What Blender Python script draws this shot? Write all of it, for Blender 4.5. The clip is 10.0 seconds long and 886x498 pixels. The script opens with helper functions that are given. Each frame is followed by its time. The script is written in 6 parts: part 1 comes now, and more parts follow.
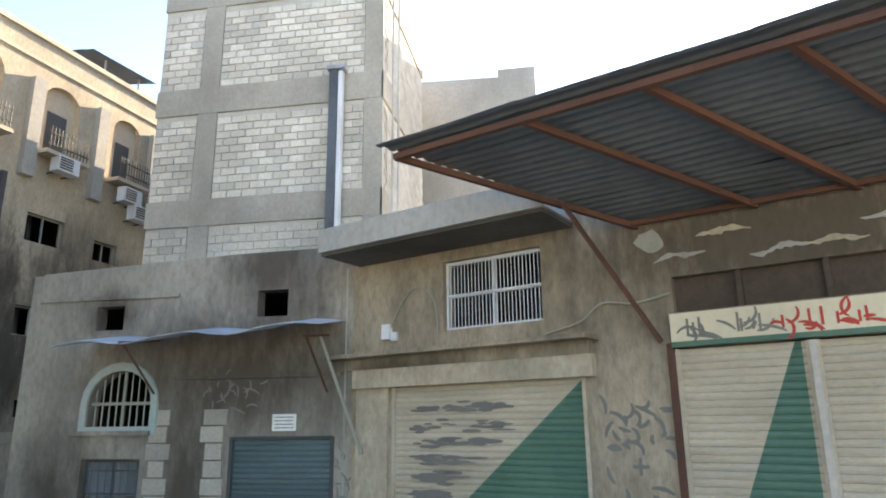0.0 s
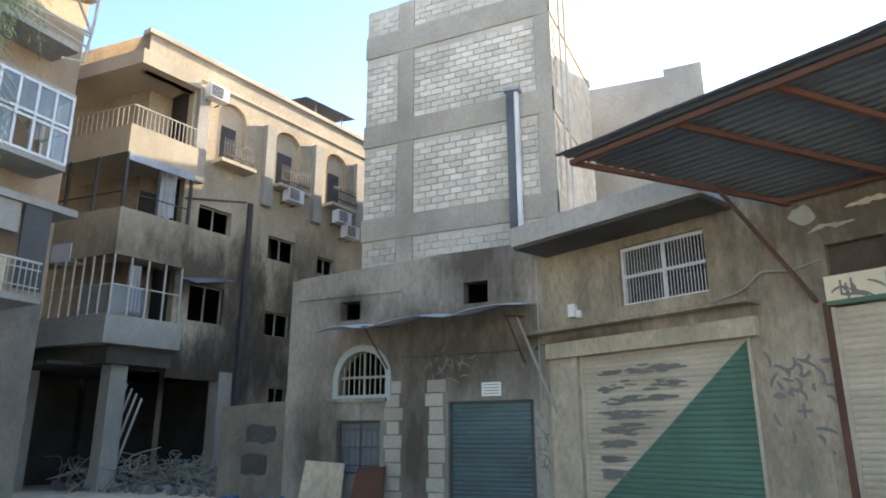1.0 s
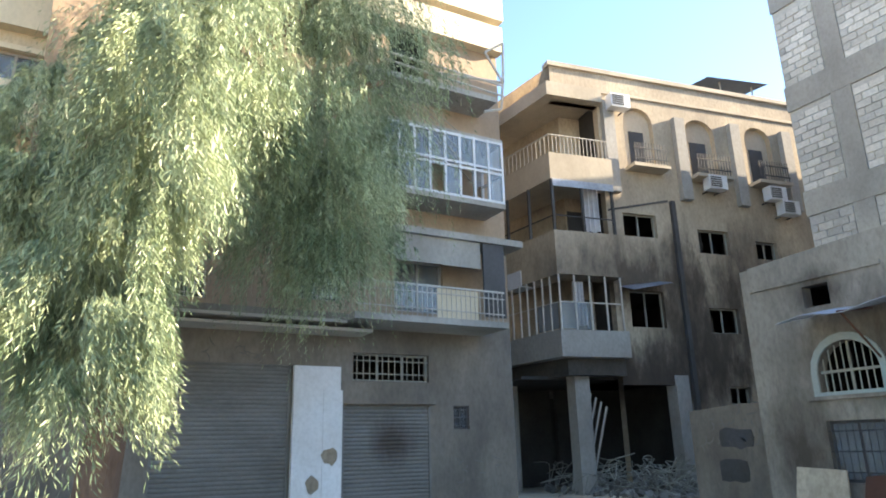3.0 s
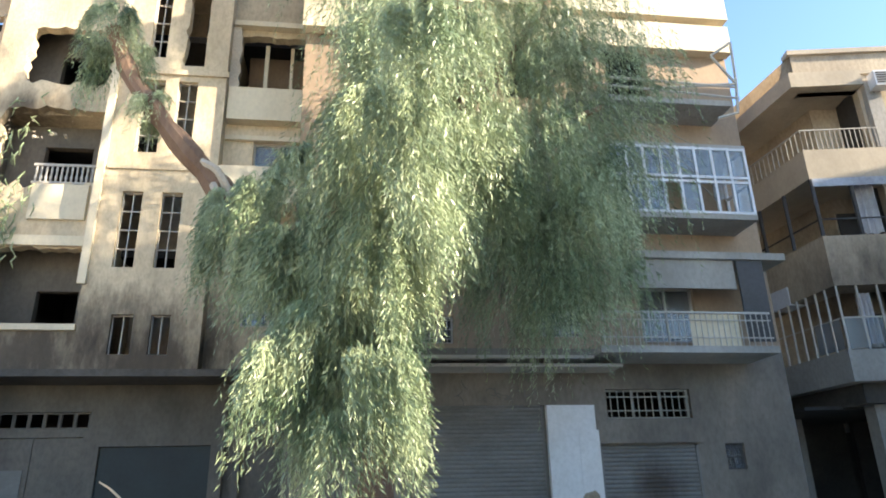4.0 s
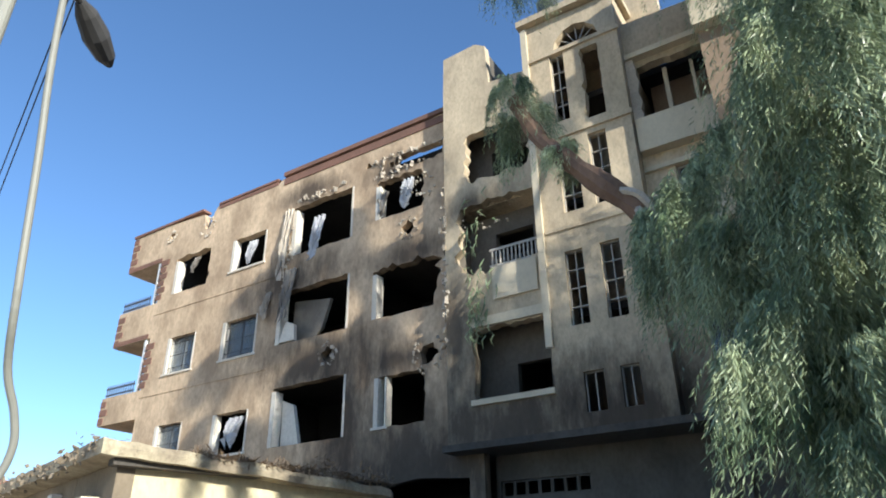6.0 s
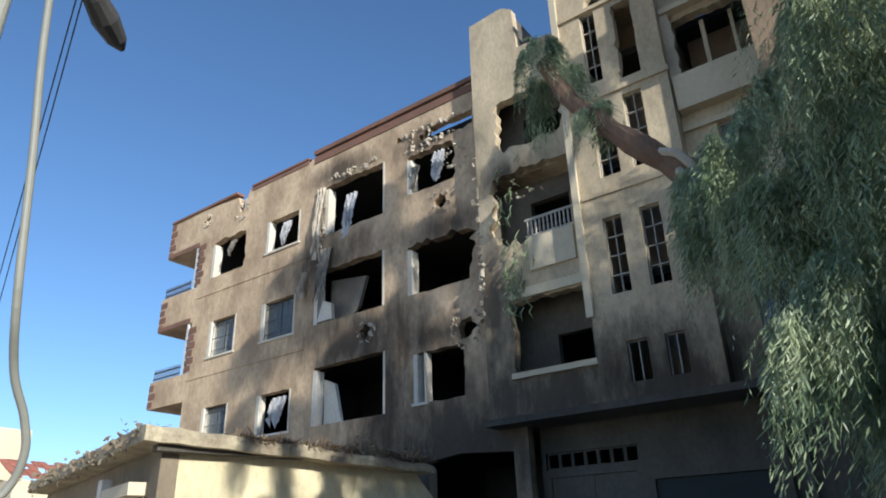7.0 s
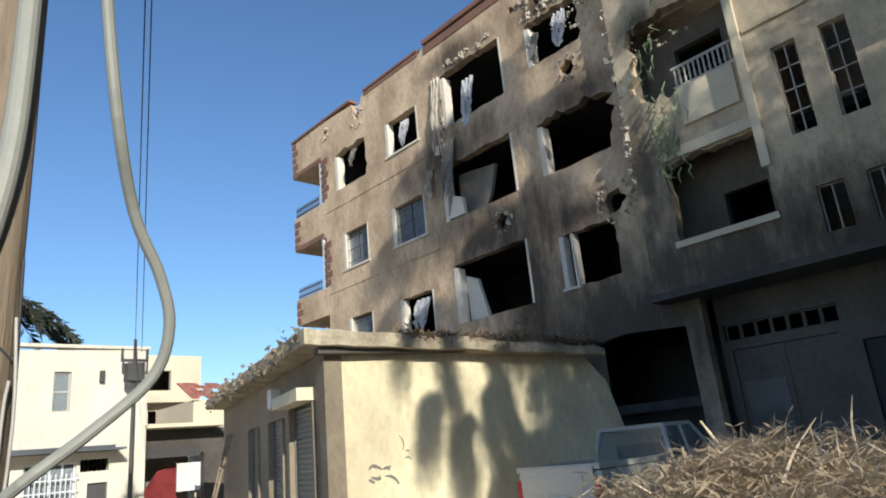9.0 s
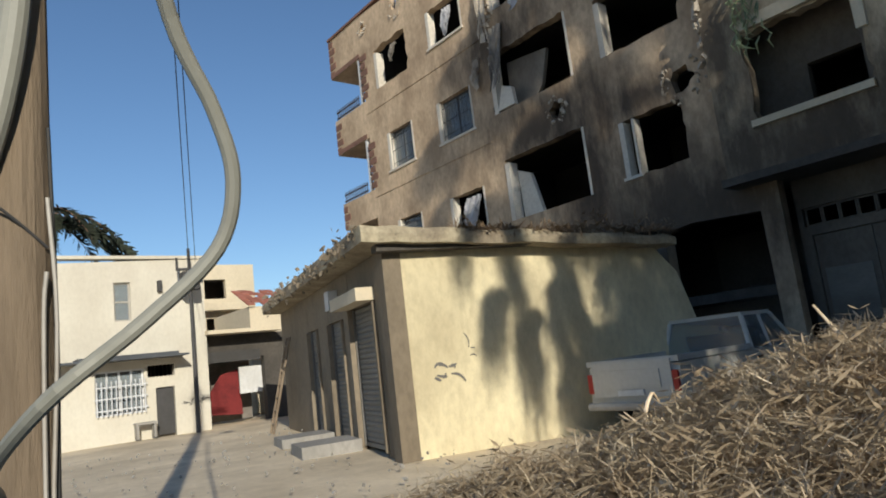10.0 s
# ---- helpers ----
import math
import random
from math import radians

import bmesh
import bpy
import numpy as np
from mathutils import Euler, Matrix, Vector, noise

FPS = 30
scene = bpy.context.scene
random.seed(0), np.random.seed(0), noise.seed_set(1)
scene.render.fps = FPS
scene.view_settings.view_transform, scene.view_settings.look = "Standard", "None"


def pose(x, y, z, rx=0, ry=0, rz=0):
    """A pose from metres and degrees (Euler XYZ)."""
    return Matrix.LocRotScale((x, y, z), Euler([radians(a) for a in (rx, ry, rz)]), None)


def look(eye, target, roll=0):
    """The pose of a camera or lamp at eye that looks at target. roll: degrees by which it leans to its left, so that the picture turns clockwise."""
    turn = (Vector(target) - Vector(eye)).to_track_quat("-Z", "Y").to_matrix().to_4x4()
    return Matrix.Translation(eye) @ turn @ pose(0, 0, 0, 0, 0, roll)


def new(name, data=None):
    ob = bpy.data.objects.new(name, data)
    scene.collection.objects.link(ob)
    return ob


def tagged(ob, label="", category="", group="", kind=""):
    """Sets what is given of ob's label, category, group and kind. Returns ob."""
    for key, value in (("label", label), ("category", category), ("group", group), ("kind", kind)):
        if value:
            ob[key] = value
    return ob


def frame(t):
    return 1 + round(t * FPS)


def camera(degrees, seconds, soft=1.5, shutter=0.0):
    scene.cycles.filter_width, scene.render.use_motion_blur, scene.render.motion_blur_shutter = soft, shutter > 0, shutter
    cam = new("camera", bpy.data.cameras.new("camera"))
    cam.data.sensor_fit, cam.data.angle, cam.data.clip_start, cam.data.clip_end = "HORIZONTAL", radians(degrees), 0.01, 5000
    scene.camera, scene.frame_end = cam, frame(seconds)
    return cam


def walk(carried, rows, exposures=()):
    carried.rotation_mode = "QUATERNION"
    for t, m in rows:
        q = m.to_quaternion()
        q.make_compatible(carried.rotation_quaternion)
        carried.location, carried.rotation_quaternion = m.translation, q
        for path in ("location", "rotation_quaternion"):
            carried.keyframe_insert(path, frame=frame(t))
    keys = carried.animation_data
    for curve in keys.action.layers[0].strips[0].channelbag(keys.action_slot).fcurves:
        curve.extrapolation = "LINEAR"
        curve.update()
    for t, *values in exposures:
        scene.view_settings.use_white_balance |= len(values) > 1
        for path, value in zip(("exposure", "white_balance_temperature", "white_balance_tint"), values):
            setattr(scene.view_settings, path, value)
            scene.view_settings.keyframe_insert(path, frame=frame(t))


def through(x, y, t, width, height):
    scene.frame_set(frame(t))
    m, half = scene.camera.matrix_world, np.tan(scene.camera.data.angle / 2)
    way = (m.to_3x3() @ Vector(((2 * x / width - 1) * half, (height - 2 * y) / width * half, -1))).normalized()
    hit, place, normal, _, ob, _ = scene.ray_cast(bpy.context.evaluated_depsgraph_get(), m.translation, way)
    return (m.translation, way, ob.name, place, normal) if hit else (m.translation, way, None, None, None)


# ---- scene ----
cam = camera(66.3, 10.0, soft=1.9)
PATH = [
    (0, (-1.873, -1.163, 2.128), (-2.202, 0.743, 2.636), -0.7),
    (0.5, (-1.523, -2.684, 1.520), (-2.085, -0.839, 2.051), -1.0),
    (1, (-1.455, -3.116, 1.305), (-2.273, -1.372, 1.844), -0.2),
    (1.5, (-1.54, -3.122, 1.303), (-2.589, -1.502, 1.829), -0.1),
    (2, (-1.601, -3.114, 1.304), (-2.825, -1.617, 1.815), -0.6),
    (2.5, (-1.687, -3.123, 1.348), (-3.161, -1.876, 1.871), -0.5),
    (3.8, (-2.041, -2.995, 1.393), (-3.884, -2.591, 2.055), -2.0),
    (4, (-2.046, -2.93, 1.361), (-3.905, -2.669, 2.050), -1.4),
    (4.5, (-2.49, -2.74, 1.257), (-4.314, -2.966, 2.045), -0.2),
    (5, (-2.799, -2.859, 1.222), (-4.521, -3.452, 2.048), 0.9),
    (5.5, (-3.09, -2.925, 1.124), (-4.65, -3.783, 2.034), 1.0),
    (7, (-3.583, -3.036, 1.327), (-5.064, -4.104, 2.141), -1.9),
    (7.5, (-3.687, -3.275, 1.308), (-5.231, -4.314, 2.040), -4.4),
    (8, (-3.844, -3.508, 1.309), (-5.425, -4.567, 1.926), -6.0),
    (8.5, (-4.035, -3.856, 1.312), (-5.461, -5.121, 1.918), -5.1),
    (9, (-4.229, -4.307, 1.300), (-5.543, -5.701, 1.875), -5.5),
    (9.5, (-4.326, -4.643, 1.297), (-5.593, -6.112, 1.781), -6.2),
    (10, (-4.445, -5.014, 1.300), (-5.686, -6.55, 1.614), -6.8),
]
walk(cam, [(t, look(eye, target, roll)) for t, eye, target, roll in PATH],
     [(0, 2.66, 6950, 12), (0.6, 2.46, 6850, 12), (2.0, 2.42, 6700, 12), (2.6, 2.5, 6600, 12), (4.0, 2.17, 6350, 11), (5.0, 1.5, 5800, 9), (5.7, 1.05, 5450, 8), (7.0, 0.45, 5350, 8), (8.5, 0.55, 5550, 8), (9.4, 0.06, 5400, 8), (10.0, -0.1, 5750, 8)])

# ---- world and sun ----
SUN_AZ, SUN_EL = 20.0, 20.5          # degrees to the right of +y, above the horizon
world = bpy.data.worlds.new("sky")
scene.world = world
world.use_nodes = True
wn = world.node_tree
sky = wn.nodes.new("ShaderNodeTexSky")
sky.sky_type, sky.sun_disc = "NISHITA", False
sky.sun_elevation, sky.sun_rotation = radians(SUN_EL), radians(SUN_AZ)
sky.air_density, sky.dust_density, sky.ozone_density = 1.0, 0.35, 2.5
wn.links.new(sky.outputs[0], wn.nodes["Background"].inputs[0])
wn.nodes["Background"].inputs[1].default_value = 0.11
sun = new("sun", bpy.data.lights.new("sun", "SUN"))
sun.data.energy, sun.data.angle, sun.data.color = 5.0, radians(0.55), (1.0, 0.85, 0.63)
sd = Vector((math.sin(radians(SUN_AZ)) * math.cos(radians(SUN_EL)), math.cos(radians(SUN_AZ)) * math.cos(radians(SUN_EL)), math.sin(radians(SUN_EL))))
sun.matrix_world = look(sd * 60, (0, 0, 0))

# ---- materials ----


def mat(name, c1, c2, rough=0.88, big=0.5, fine=12.0, bump=0.25, metal=0.0, rnd=0.0, streak=1.0, dirt=0.35, soot_shade=(), through=0.0):
    """A weathered surface: two scales of stain between c1 and c2, dirt, grain and bump, all in world metres."""
    m = bpy.data.materials.new(name)
    m.use_nodes = True
    n, l = m.node_tree.nodes, m.node_tree.links
    bsdf = n["Principled BSDF"]
    geo = n.new("ShaderNodeNewGeometry")
    pos = n.new("ShaderNodeVectorMath")
    pos.operation = "MULTIPLY"
    l.new(geo.outputs["Position"], pos.inputs[0])
    pos.inputs[1].default_value = (1, 1, 1 / streak)

    def tex(scale, detail, rough_):
        t = n.new("ShaderNodeTexNoise")
        t.inputs["Scale"].default_value, t.inputs["Detail"].default_value, t.inputs["Roughness"].default_value = scale, detail, rough_
        l.new(pos.outputs[0], t.inputs["Vector"])
        return t

    def ramp(src, a, b):
        r = n.new("ShaderNodeMapRange")
        r.inputs[1].default_value, r.inputs[2].default_value = a, b
        l.new(src, r.inputs[0])
        return r.outputs[0]

    def mix(fac, a, b, mode="MIX"):
        x = n.new("ShaderNodeMix")
        x.data_type, x.blend_type = "RGBA", mode
        for sock, v in ((x.inputs[0], fac), (x.inputs[6], a), (x.inputs[7], b)):
            if isinstance(v, (int, float)):
                sock.default_value = v
            elif isinstance(v, tuple):
                sock.default_value = (*v, 1)
            else:
                l.new(v, sock)
        return x.outputs[2]

    large, small = tex(big, 6, 0.62), tex(fine, 8, 0.7)
    col = mix(ramp(large.outputs[0], 0.36, 0.66), c1, c2)
    grain = n.new("ShaderNodeMath")
    grain.operation = "MULTIPLY"
    l.new(ramp(small.outputs[0], 0.42, 0.75), grain.inputs[0])
    grain.inputs[1].default_value = dirt
    col = mix(grain.outputs[0], col, tuple(0.45 * v for v in c2))
    if rnd:
        info = n.new("ShaderNodeObjectInfo")
        tint = mix(info.outputs["Random"], (1 - rnd,) * 3, (1 + rnd * 0.6,) * 3)
        col = mix(1.0, col, tint, "MULTIPLY")
        isl = mix(geo.outputs["Random Per Island"], (1 - rnd * 0.7,) * 3, (1 + rnd * 0.4,) * 3)
        col = mix(1.0, col, isl, "MULTIPLY")
    # dark blots: soot, and on some walls shade put into the colour
    if soot_shade:
        drip = n.new("ShaderNodeVectorMath")
        drip.operation = "MULTIPLY"
        l.new(geo.outputs["Position"], drip.inputs[0])
        drip.inputs[1].default_value = (1, 1, 0.35)
        rag = tex(1.7, 9, 0.72)
        l.new(drip.outputs[0], rag.inputs["Vector"])
    for cx, cy, cz, rx, ry, rz in soot_shade:
        off = n.new("ShaderNodeVectorMath")
        off.operation = "SUBTRACT"
        l.new(geo.outputs["Position"], off.inputs[0])
        off.inputs[1].default_value = (cx, cy, cz)
        div = n.new("ShaderNodeVectorMath")
        div.operation = "DIVIDE"
        l.new(off.outputs[0], div.inputs[0])
        div.inputs[1].default_value = (rx, ry, rz)
        length = n.new("ShaderNodeVectorMath")
        length.operation = "LENGTH"
        l.new(div.outputs[0], length.inputs[0])
        wob = n.new("ShaderNodeMath")
        wob.operation = "MULTIPLY_ADD"
        wob.inputs[1].default_value = 2.3
        l.new(rag.outputs[0], wob.inputs[0])
        l.new(length.outputs["Value"], wob.inputs[2])
        cap = n.new("ShaderNodeMath")
        cap.operation = "MULTIPLY"
        l.new(ramp(wob.outputs[0], 2.55, 1.45), cap.inputs[0])
        cap.inputs[1].default_value = 0.88
        col = mix(cap.outputs[0], col, (0.055, 0.043, 0.034))
    l.new(col, bsdf.inputs["Base Color"])
    bsdf.inputs["Roughness"].default_value, bsdf.inputs["Metallic"].default_value = rough, metal
    bsdf.inputs["Specular IOR Level"].default_value = 0.3
    b = n.new("ShaderNodeBump")
    b.inputs["Strength"].default_value, b.inputs["Distance"].default_value = bump, 0.03
    l.new(small.outputs[0], b.inputs["Height"])
    l.new(b.outputs[0], bsdf.inputs["Normal"])
    if through:
        tr = n.new("ShaderNodeBsdfTranslucent")
        l.new(col, tr.inputs[0])
        ms = n.new("ShaderNodeMixShader")
        ms.inputs[0].default_value = through
        l.new(bsdf.outputs[0], ms.inputs[1])
        l.new(tr.outputs[0], ms.inputs[2])
        l.new(ms.outputs[0], n["Material Output"].inputs[0])
    return m


def glass_mat(name, tint, rough=0.08):
    m = bpy.data.materials.new(name)
    m.use_nodes = True
    b = m.node_tree.nodes["Principled BSDF"]
    b.inputs["Base Color"].default_value = (*tint, 1)
    b.inputs["Roughness"].default_value = rough
    b.inputs["Transmission Weight"].default_value = 0.75
    b.inputs["IOR"].default_value = 1.45
    return m


# first blot: dirt and the canopy's shadow, both put into the colour
PLASTER_SHOP = mat("shop_plaster", (0.42, 0.35, 0.26), (0.21, 0.175, 0.13), big=0.8, streak=2.2, dirt=0.6, bump=0.5,
                   soot_shade=[(0.6, 6.7, 4.2, 4.2, 3.2, 1.0), (-4.2, 8.9, 2.9, 1.5, 1.2, 0.3)])
# the wide blot below the awning mixes soot with the awning's shadow
PLASTER_LOW = mat("grey_plaster", (0.34, 0.31, 0.265), (0.2, 0.183, 0.158), big=0.7, streak=2.0, dirt=0.5, bump=0.3,
                  soot_shade=[(-6.6, 9.4, 4.85, 1.05, 1.0, 1.15), (-9.6, 9.4, 4.1, 0.55, 1.0, 0.4), (-7.0, 9.4, 2.9, 2.5, 1.0, 1.0), (-7.9, 9.4, 1.0, 0.55, 1.0, 1.6), (-10.3, 9.4, 1.1, 0.9, 1.0, 1.0)])
LINTEL = mat("dusty_limewash", (0.5, 0.43, 0.33), (0.31, 0.265, 0.2), big=1.2, streak=1.8, dirt=0.55, bump=0.5)
CONCRETE = mat("raw_concrete", (0.38, 0.365, 0.34), (0.26, 0.25, 0.23), streak=1.6, dirt=0.4, bump=0.35)
# concrete with the shade under ledges and overhangs put into its colour
CONCRETE_SHADED = mat("shaded_concrete", (0.11, 0.1, 0.088), (0.055, 0.05, 0.045), dirt=0.5)
BAND = mat("floor_band_concrete", (0.42, 0.385, 0.33), (0.29, 0.265, 0.23), streak=1.4, dirt=0.4, bump=0.35)
BLOCK = mat("hollow_block", (0.68, 0.63, 0.555), (0.5, 0.46, 0.4), fine=14, dirt=0.5, bump=0.6, rnd=0.22)
MORTAR = mat("block_mortar", (0.54, 0.505, 0.45), (0.41, 0.385, 0.34), fine=16, dirt=0.4, bump=0.5)
STONE = mat("stone_facing", (0.4, 0.37, 0.32), (0.28, 0.26, 0.225), fine=16, dirt=0.4, bump=0.4, rnd=0.2)
SHUTTER = mat("cream_shutter", (0.47, 0.41, 0.32), (0.33, 0.285, 0.215), rough=0.55, streak=0.3, dirt=0.3, bump=0.15)
SHUTTER_GREY = mat("grey_shutter", (0.21, 0.205, 0.19), (0.14, 0.135, 0.122), rough=0.5, metal=0.1, streak=0.4, dirt=0.35, bump=0.15,
                   soot_shade=[(-15.9, 3.4, 1.5, 1.0, 0.55, 0.45)])
SHUTTER_BLUE = mat("blue_grey_gate", (0.085, 0.125, 0.135), (0.05, 0.075, 0.08), rough=0.45, streak=0.4, dirt=0.3, bump=0.1)
GREEN = mat("green_paint", (0.085, 0.165, 0.12), (0.055, 0.115, 0.085), rough=0.5, dirt=0.2, bump=0.1)
RUST = mat("rusted_steel", (0.13, 0.06, 0.042), (0.07, 0.034, 0.025), rough=0.75, fine=25, dirt=0.4, bump=0.3)
TIN = mat("corrugated_tin", (0.105, 0.118, 0.135), (0.06, 0.066, 0.076), rough=0.6, metal=0.1, streak=0.6, dirt=0.4, bump=0.15)
TIN_LIGHT = mat("pale_tin", (0.5, 0.54, 0.62), (0.22, 0.235, 0.265), rough=0.5, metal=0.0, dirt=0.4, bump=0.3)
WHITE_PAINT = mat("white_paint", (0.74, 0.75, 0.76), (0.58, 0.58, 0.57), rough=0.6, dirt=0.3, bump=0.15)
WHITE_METAL = mat("white_metal", (0.7, 0.72, 0.76), (0.55, 0.56, 0.58), rough=0.4, dirt=0.25, bump=0.05)
IRON = mat("dark_iron", (0.08, 0.08, 0.085), (0.05, 0.048, 0.045), rough=0.75, metal=0.0, dirt=0.3, bump=0.1)
BOARD = mat("brown_board", (0.085, 0.062, 0.045), (0.05, 0.036, 0.027), rough=0.7, dirt=0.5, bump=0.2)
PALE_IRON = mat("pale_iron", (0.5, 0.48, 0.44), (0.36, 0.33, 0.29), rough=0.55, dirt=0.35, bump=0.1)
# blots: soot and grime, with shade of the lower floors painted in
B_WALL = mat("ochre_render", (0.5, 0.42, 0.31), (0.31, 0.26, 0.2), streak=1.8, dirt=0.5, bump=0.3,
             soot_shade=[(-16.6, 15.2, 4.2, 2.5, 2.6, 2.4), (-16.2, 17.5, 6.0, 2.5, 2.0, 2.2), (-17.3, 13.0, 3.3, 4.0, 3.4, 1.0), (-17.0, 14.6, 5.2, 3.0, 0.8, 2.6), (-16.8, 12.6, 6.6, 4.0, 2.6, 1.2), (-18.0, 11.0, 3.4, 4.0, 3.0, 0.9)])
B_BAND = mat("pale_render", (0.5, 0.43, 0.335), (0.36, 0.31, 0.24), streak=1.5, dirt=0.25, bump=0.2)
C_WALL = mat("brown_render", (0.38, 0.285, 0.2), (0.25, 0.188, 0.135), streak=1.6, dirt=0.3, bump=0.25)
C_GREY = mat("street_render", (0.24, 0.215, 0.18), (0.13, 0.116, 0.1), big=0.7, streak=1.8, dirt=0.4, bump=0.3)
CREAM = mat("cream_render", (0.68, 0.6, 0.45), (0.56, 0.49, 0.36), streak=1.5, dirt=0.25, bump=0.2)
D_WALL = mat("rough_render", (0.65, 0.5, 0.34), (0.36, 0.265, 0.175), big=0.8, streak=1.6, dirt=0.5, bump=0.5, fine=9,
             soot_shade=[(-17.3, -17.6, 9.7, 2.0, 2.1, 1.0), (-17.3, -16.4, 6.9, 2.0, 2.4, 1.1), (-17.3, -12.6, 3.7, 2.0, 3.6, 2.1), (-17.3, -15.2, 5.2, 2.0, 1.0, 2.2),
                   (-17.3, -12.9, 9.5, 2.0, 1.4, 0.55), (-17.3, -17.0, 12.9, 2.0, 1.4, 0.5), (-17.3, -13.4, 12.6, 2.0, 1.1, 0.45),
                   (-17.3, -13.2, 6.5, 2.0, 1.1, 0.55), (-17.3, -9.7, 4.6, 2.0, 1.6, 0.55)])
D_TOWER = mat("tower_render", (0.66, 0.55, 0.385), (0.37, 0.305, 0.215), streak=1.8, dirt=0.45, bump=0.4,
              soot_shade=[(-17.0, -9.8, 4.3, 2.0, 3.0, 1.4), (-17.0, -7.0, 4.2, 2.0, 2.4, 1.2), (-17.0, -11.2, 6.9, 2.0, 0.5, 1.5), (-17.0, -10.6, 10.2, 2.0, 0.9, 0.5)])
CORNICE = mat("brown_cornice", (0.24, 0.13, 0.095), (0.17, 0.1, 0.075), dirt=0.5, bump=0.4)
# grime plus the shade of overhang and recesses, mixed into one dark colour
D_LOW = mat("grimy_shaded_render", (0.17, 0.15, 0.125), (0.085, 0.077, 0.066), streak=1.5, dirt=0.4, bump=0.3)
# jamb plaster whitened in colour for the sun on the left jambs
REVEAL = mat("window_reveal", (0.72, 0.68, 0.6), (0.58, 0.53, 0.45), dirt=0.35, bump=0.3)
CHIP = mat("broken_plaster", (0.62, 0.55, 0.45), (0.36, 0.31, 0.25), dirt=0.4, bump=0.6, fine=20)
# soot in burnt buildings; elsewhere indoor shade put into the colour
SOOTED_SHADED = mat("sooted_shaded_room", (0.07, 0.065, 0.06), (0.035, 0.032, 0.03), dirt=0.4)
INNER = mat("room_wall", (0.3, 0.275, 0.24), (0.16, 0.145, 0.13), dirt=0.5)
YELLOW = mat("yellow_wash", (0.72, 0.645, 0.43), (0.5, 0.435, 0.285), big=0.9, streak=1.8, dirt=0.35, bump=0.25, fine=10)
SLAB = mat("weathered_slab", (0.5, 0.44, 0.31), (0.24, 0.2, 0.145), big=1.6, dirt=0.6, bump=0.7)
# worn plaster of the shed's side, darkened in colour for the shade there
YB_SIDE = mat("shaded_worn_plaster", (0.27, 0.225, 0.165), (0.17, 0.14, 0.1), streak=1.6, dirt=0.45, bump=0.4)
WHITEWASH = mat("whitewash", (0.66, 0.63, 0.54), (0.54, 0.5, 0.42), streak=1.6, dirt=0.2, bump=0.2)
EARTH = mat("dusty_ground", (0.76, 0.65, 0.48), (0.54, 0.45, 0.32), big=0.6, fine=6, dirt=0.28, bump=0.6)
ASPHALT = mat("worn_road", (0.36, 0.315, 0.25), (0.22, 0.19, 0.15), big=0.3, fine=10, dirt=0.3, bump=0.5)
RUBBLE = mat("rubble", (0.34, 0.325, 0.3), (0.2, 0.19, 0.172), fine=14, dirt=0.45, bump=0.5, rnd=0.3)
LEAF = mat("pepper_leaf", (0.4, 0.455, 0.28), (0.115, 0.17, 0.092), rough=0.36, big=1.2, dirt=0.1, bump=0.0, rnd=0.45, through=0.16)
LEAF_DARK = mat("palm_leaf", (0.05, 0.06, 0.04), (0.035, 0.045, 0.03), big=1.0, dirt=0.1, bump=0.0, rnd=0.3)
BARK = mat("bark", (0.24, 0.16, 0.11), (0.16, 0.1, 0.07), fine=9, streak=3.0, dirt=0.5, bump=0.9)
DRY = mat("dry_twigs", (0.9, 0.77, 0.57), (0.66, 0.51, 0.34), rough=0.7, big=2.6, dirt=0.15, bump=0.0, rnd=0.38, through=0.2)
LITTER = mat("dry_litter", (0.3, 0.22, 0.14), (0.18, 0.13, 0.085), big=2.0, dirt=0.4, bump=0.6)
WOOD_POLE = mat("weathered_wood", (0.36, 0.285, 0.2), (0.17, 0.13, 0.09), fine=9, streak=9.0, dirt=0.75, bump=0.9)
CABLE = mat("grey_cable", (0.3, 0.3, 0.26), (0.24, 0.24, 0.21), rough=0.5, dirt=0.2, bump=0.05)
BLACK = mat("black_rubber", (0.03, 0.03, 0.03), (0.02, 0.02, 0.02), rough=0.6, dirt=0.2, bump=0.05)
INK = mat("sprayed_paint", (0.12, 0.115, 0.11), (0.18, 0.17, 0.155), rough=0.7, dirt=0.2, bump=0.0)
RED_PAINT = mat("red_paint", (0.45, 0.05, 0.035), (0.36, 0.045, 0.03), rough=0.55, dirt=0.15, bump=0.0)
RED_CLOTH = mat("faded_red_cloth", (0.2, 0.03, 0.03), (0.12, 0.02, 0.022), rough=0.9, big=2.0, dirt=0.3, bump=0.3)
BLUE_PAINT = mat("teal_wash", (0.3, 0.4, 0.41), (0.38, 0.37, 0.33), dirt=0.3, bump=0.2)
SIGN = mat("sign_board", (0.62, 0.55, 0.4), (0.52, 0.46, 0.34), rough=0.5, dirt=0.2, bump=0.05)
FABRIC = mat("pale_fabric", (0.62, 0.63, 0.66), (0.45, 0.45, 0.48), rough=0.9, big=2.0, dirt=0.2, bump=0.3, through=0.25)
ROOF_TILE = mat("roof_tile", (0.42, 0.17, 0.12), (0.34, 0.14, 0.1), dirt=0.3, bump=0.3, rnd=0.2)
CAR_PAINT = mat("white_car_paint", (0.62, 0.61, 0.57), (0.5, 0.49, 0.45), rough=0.35, dirt=0.2, bump=0.03)
BLUE_RAG = mat("blue_plastic", (0.07, 0.16, 0.32), (0.06, 0.11, 0.2), rough=0.5, dirt=0.2, bump=0.2)
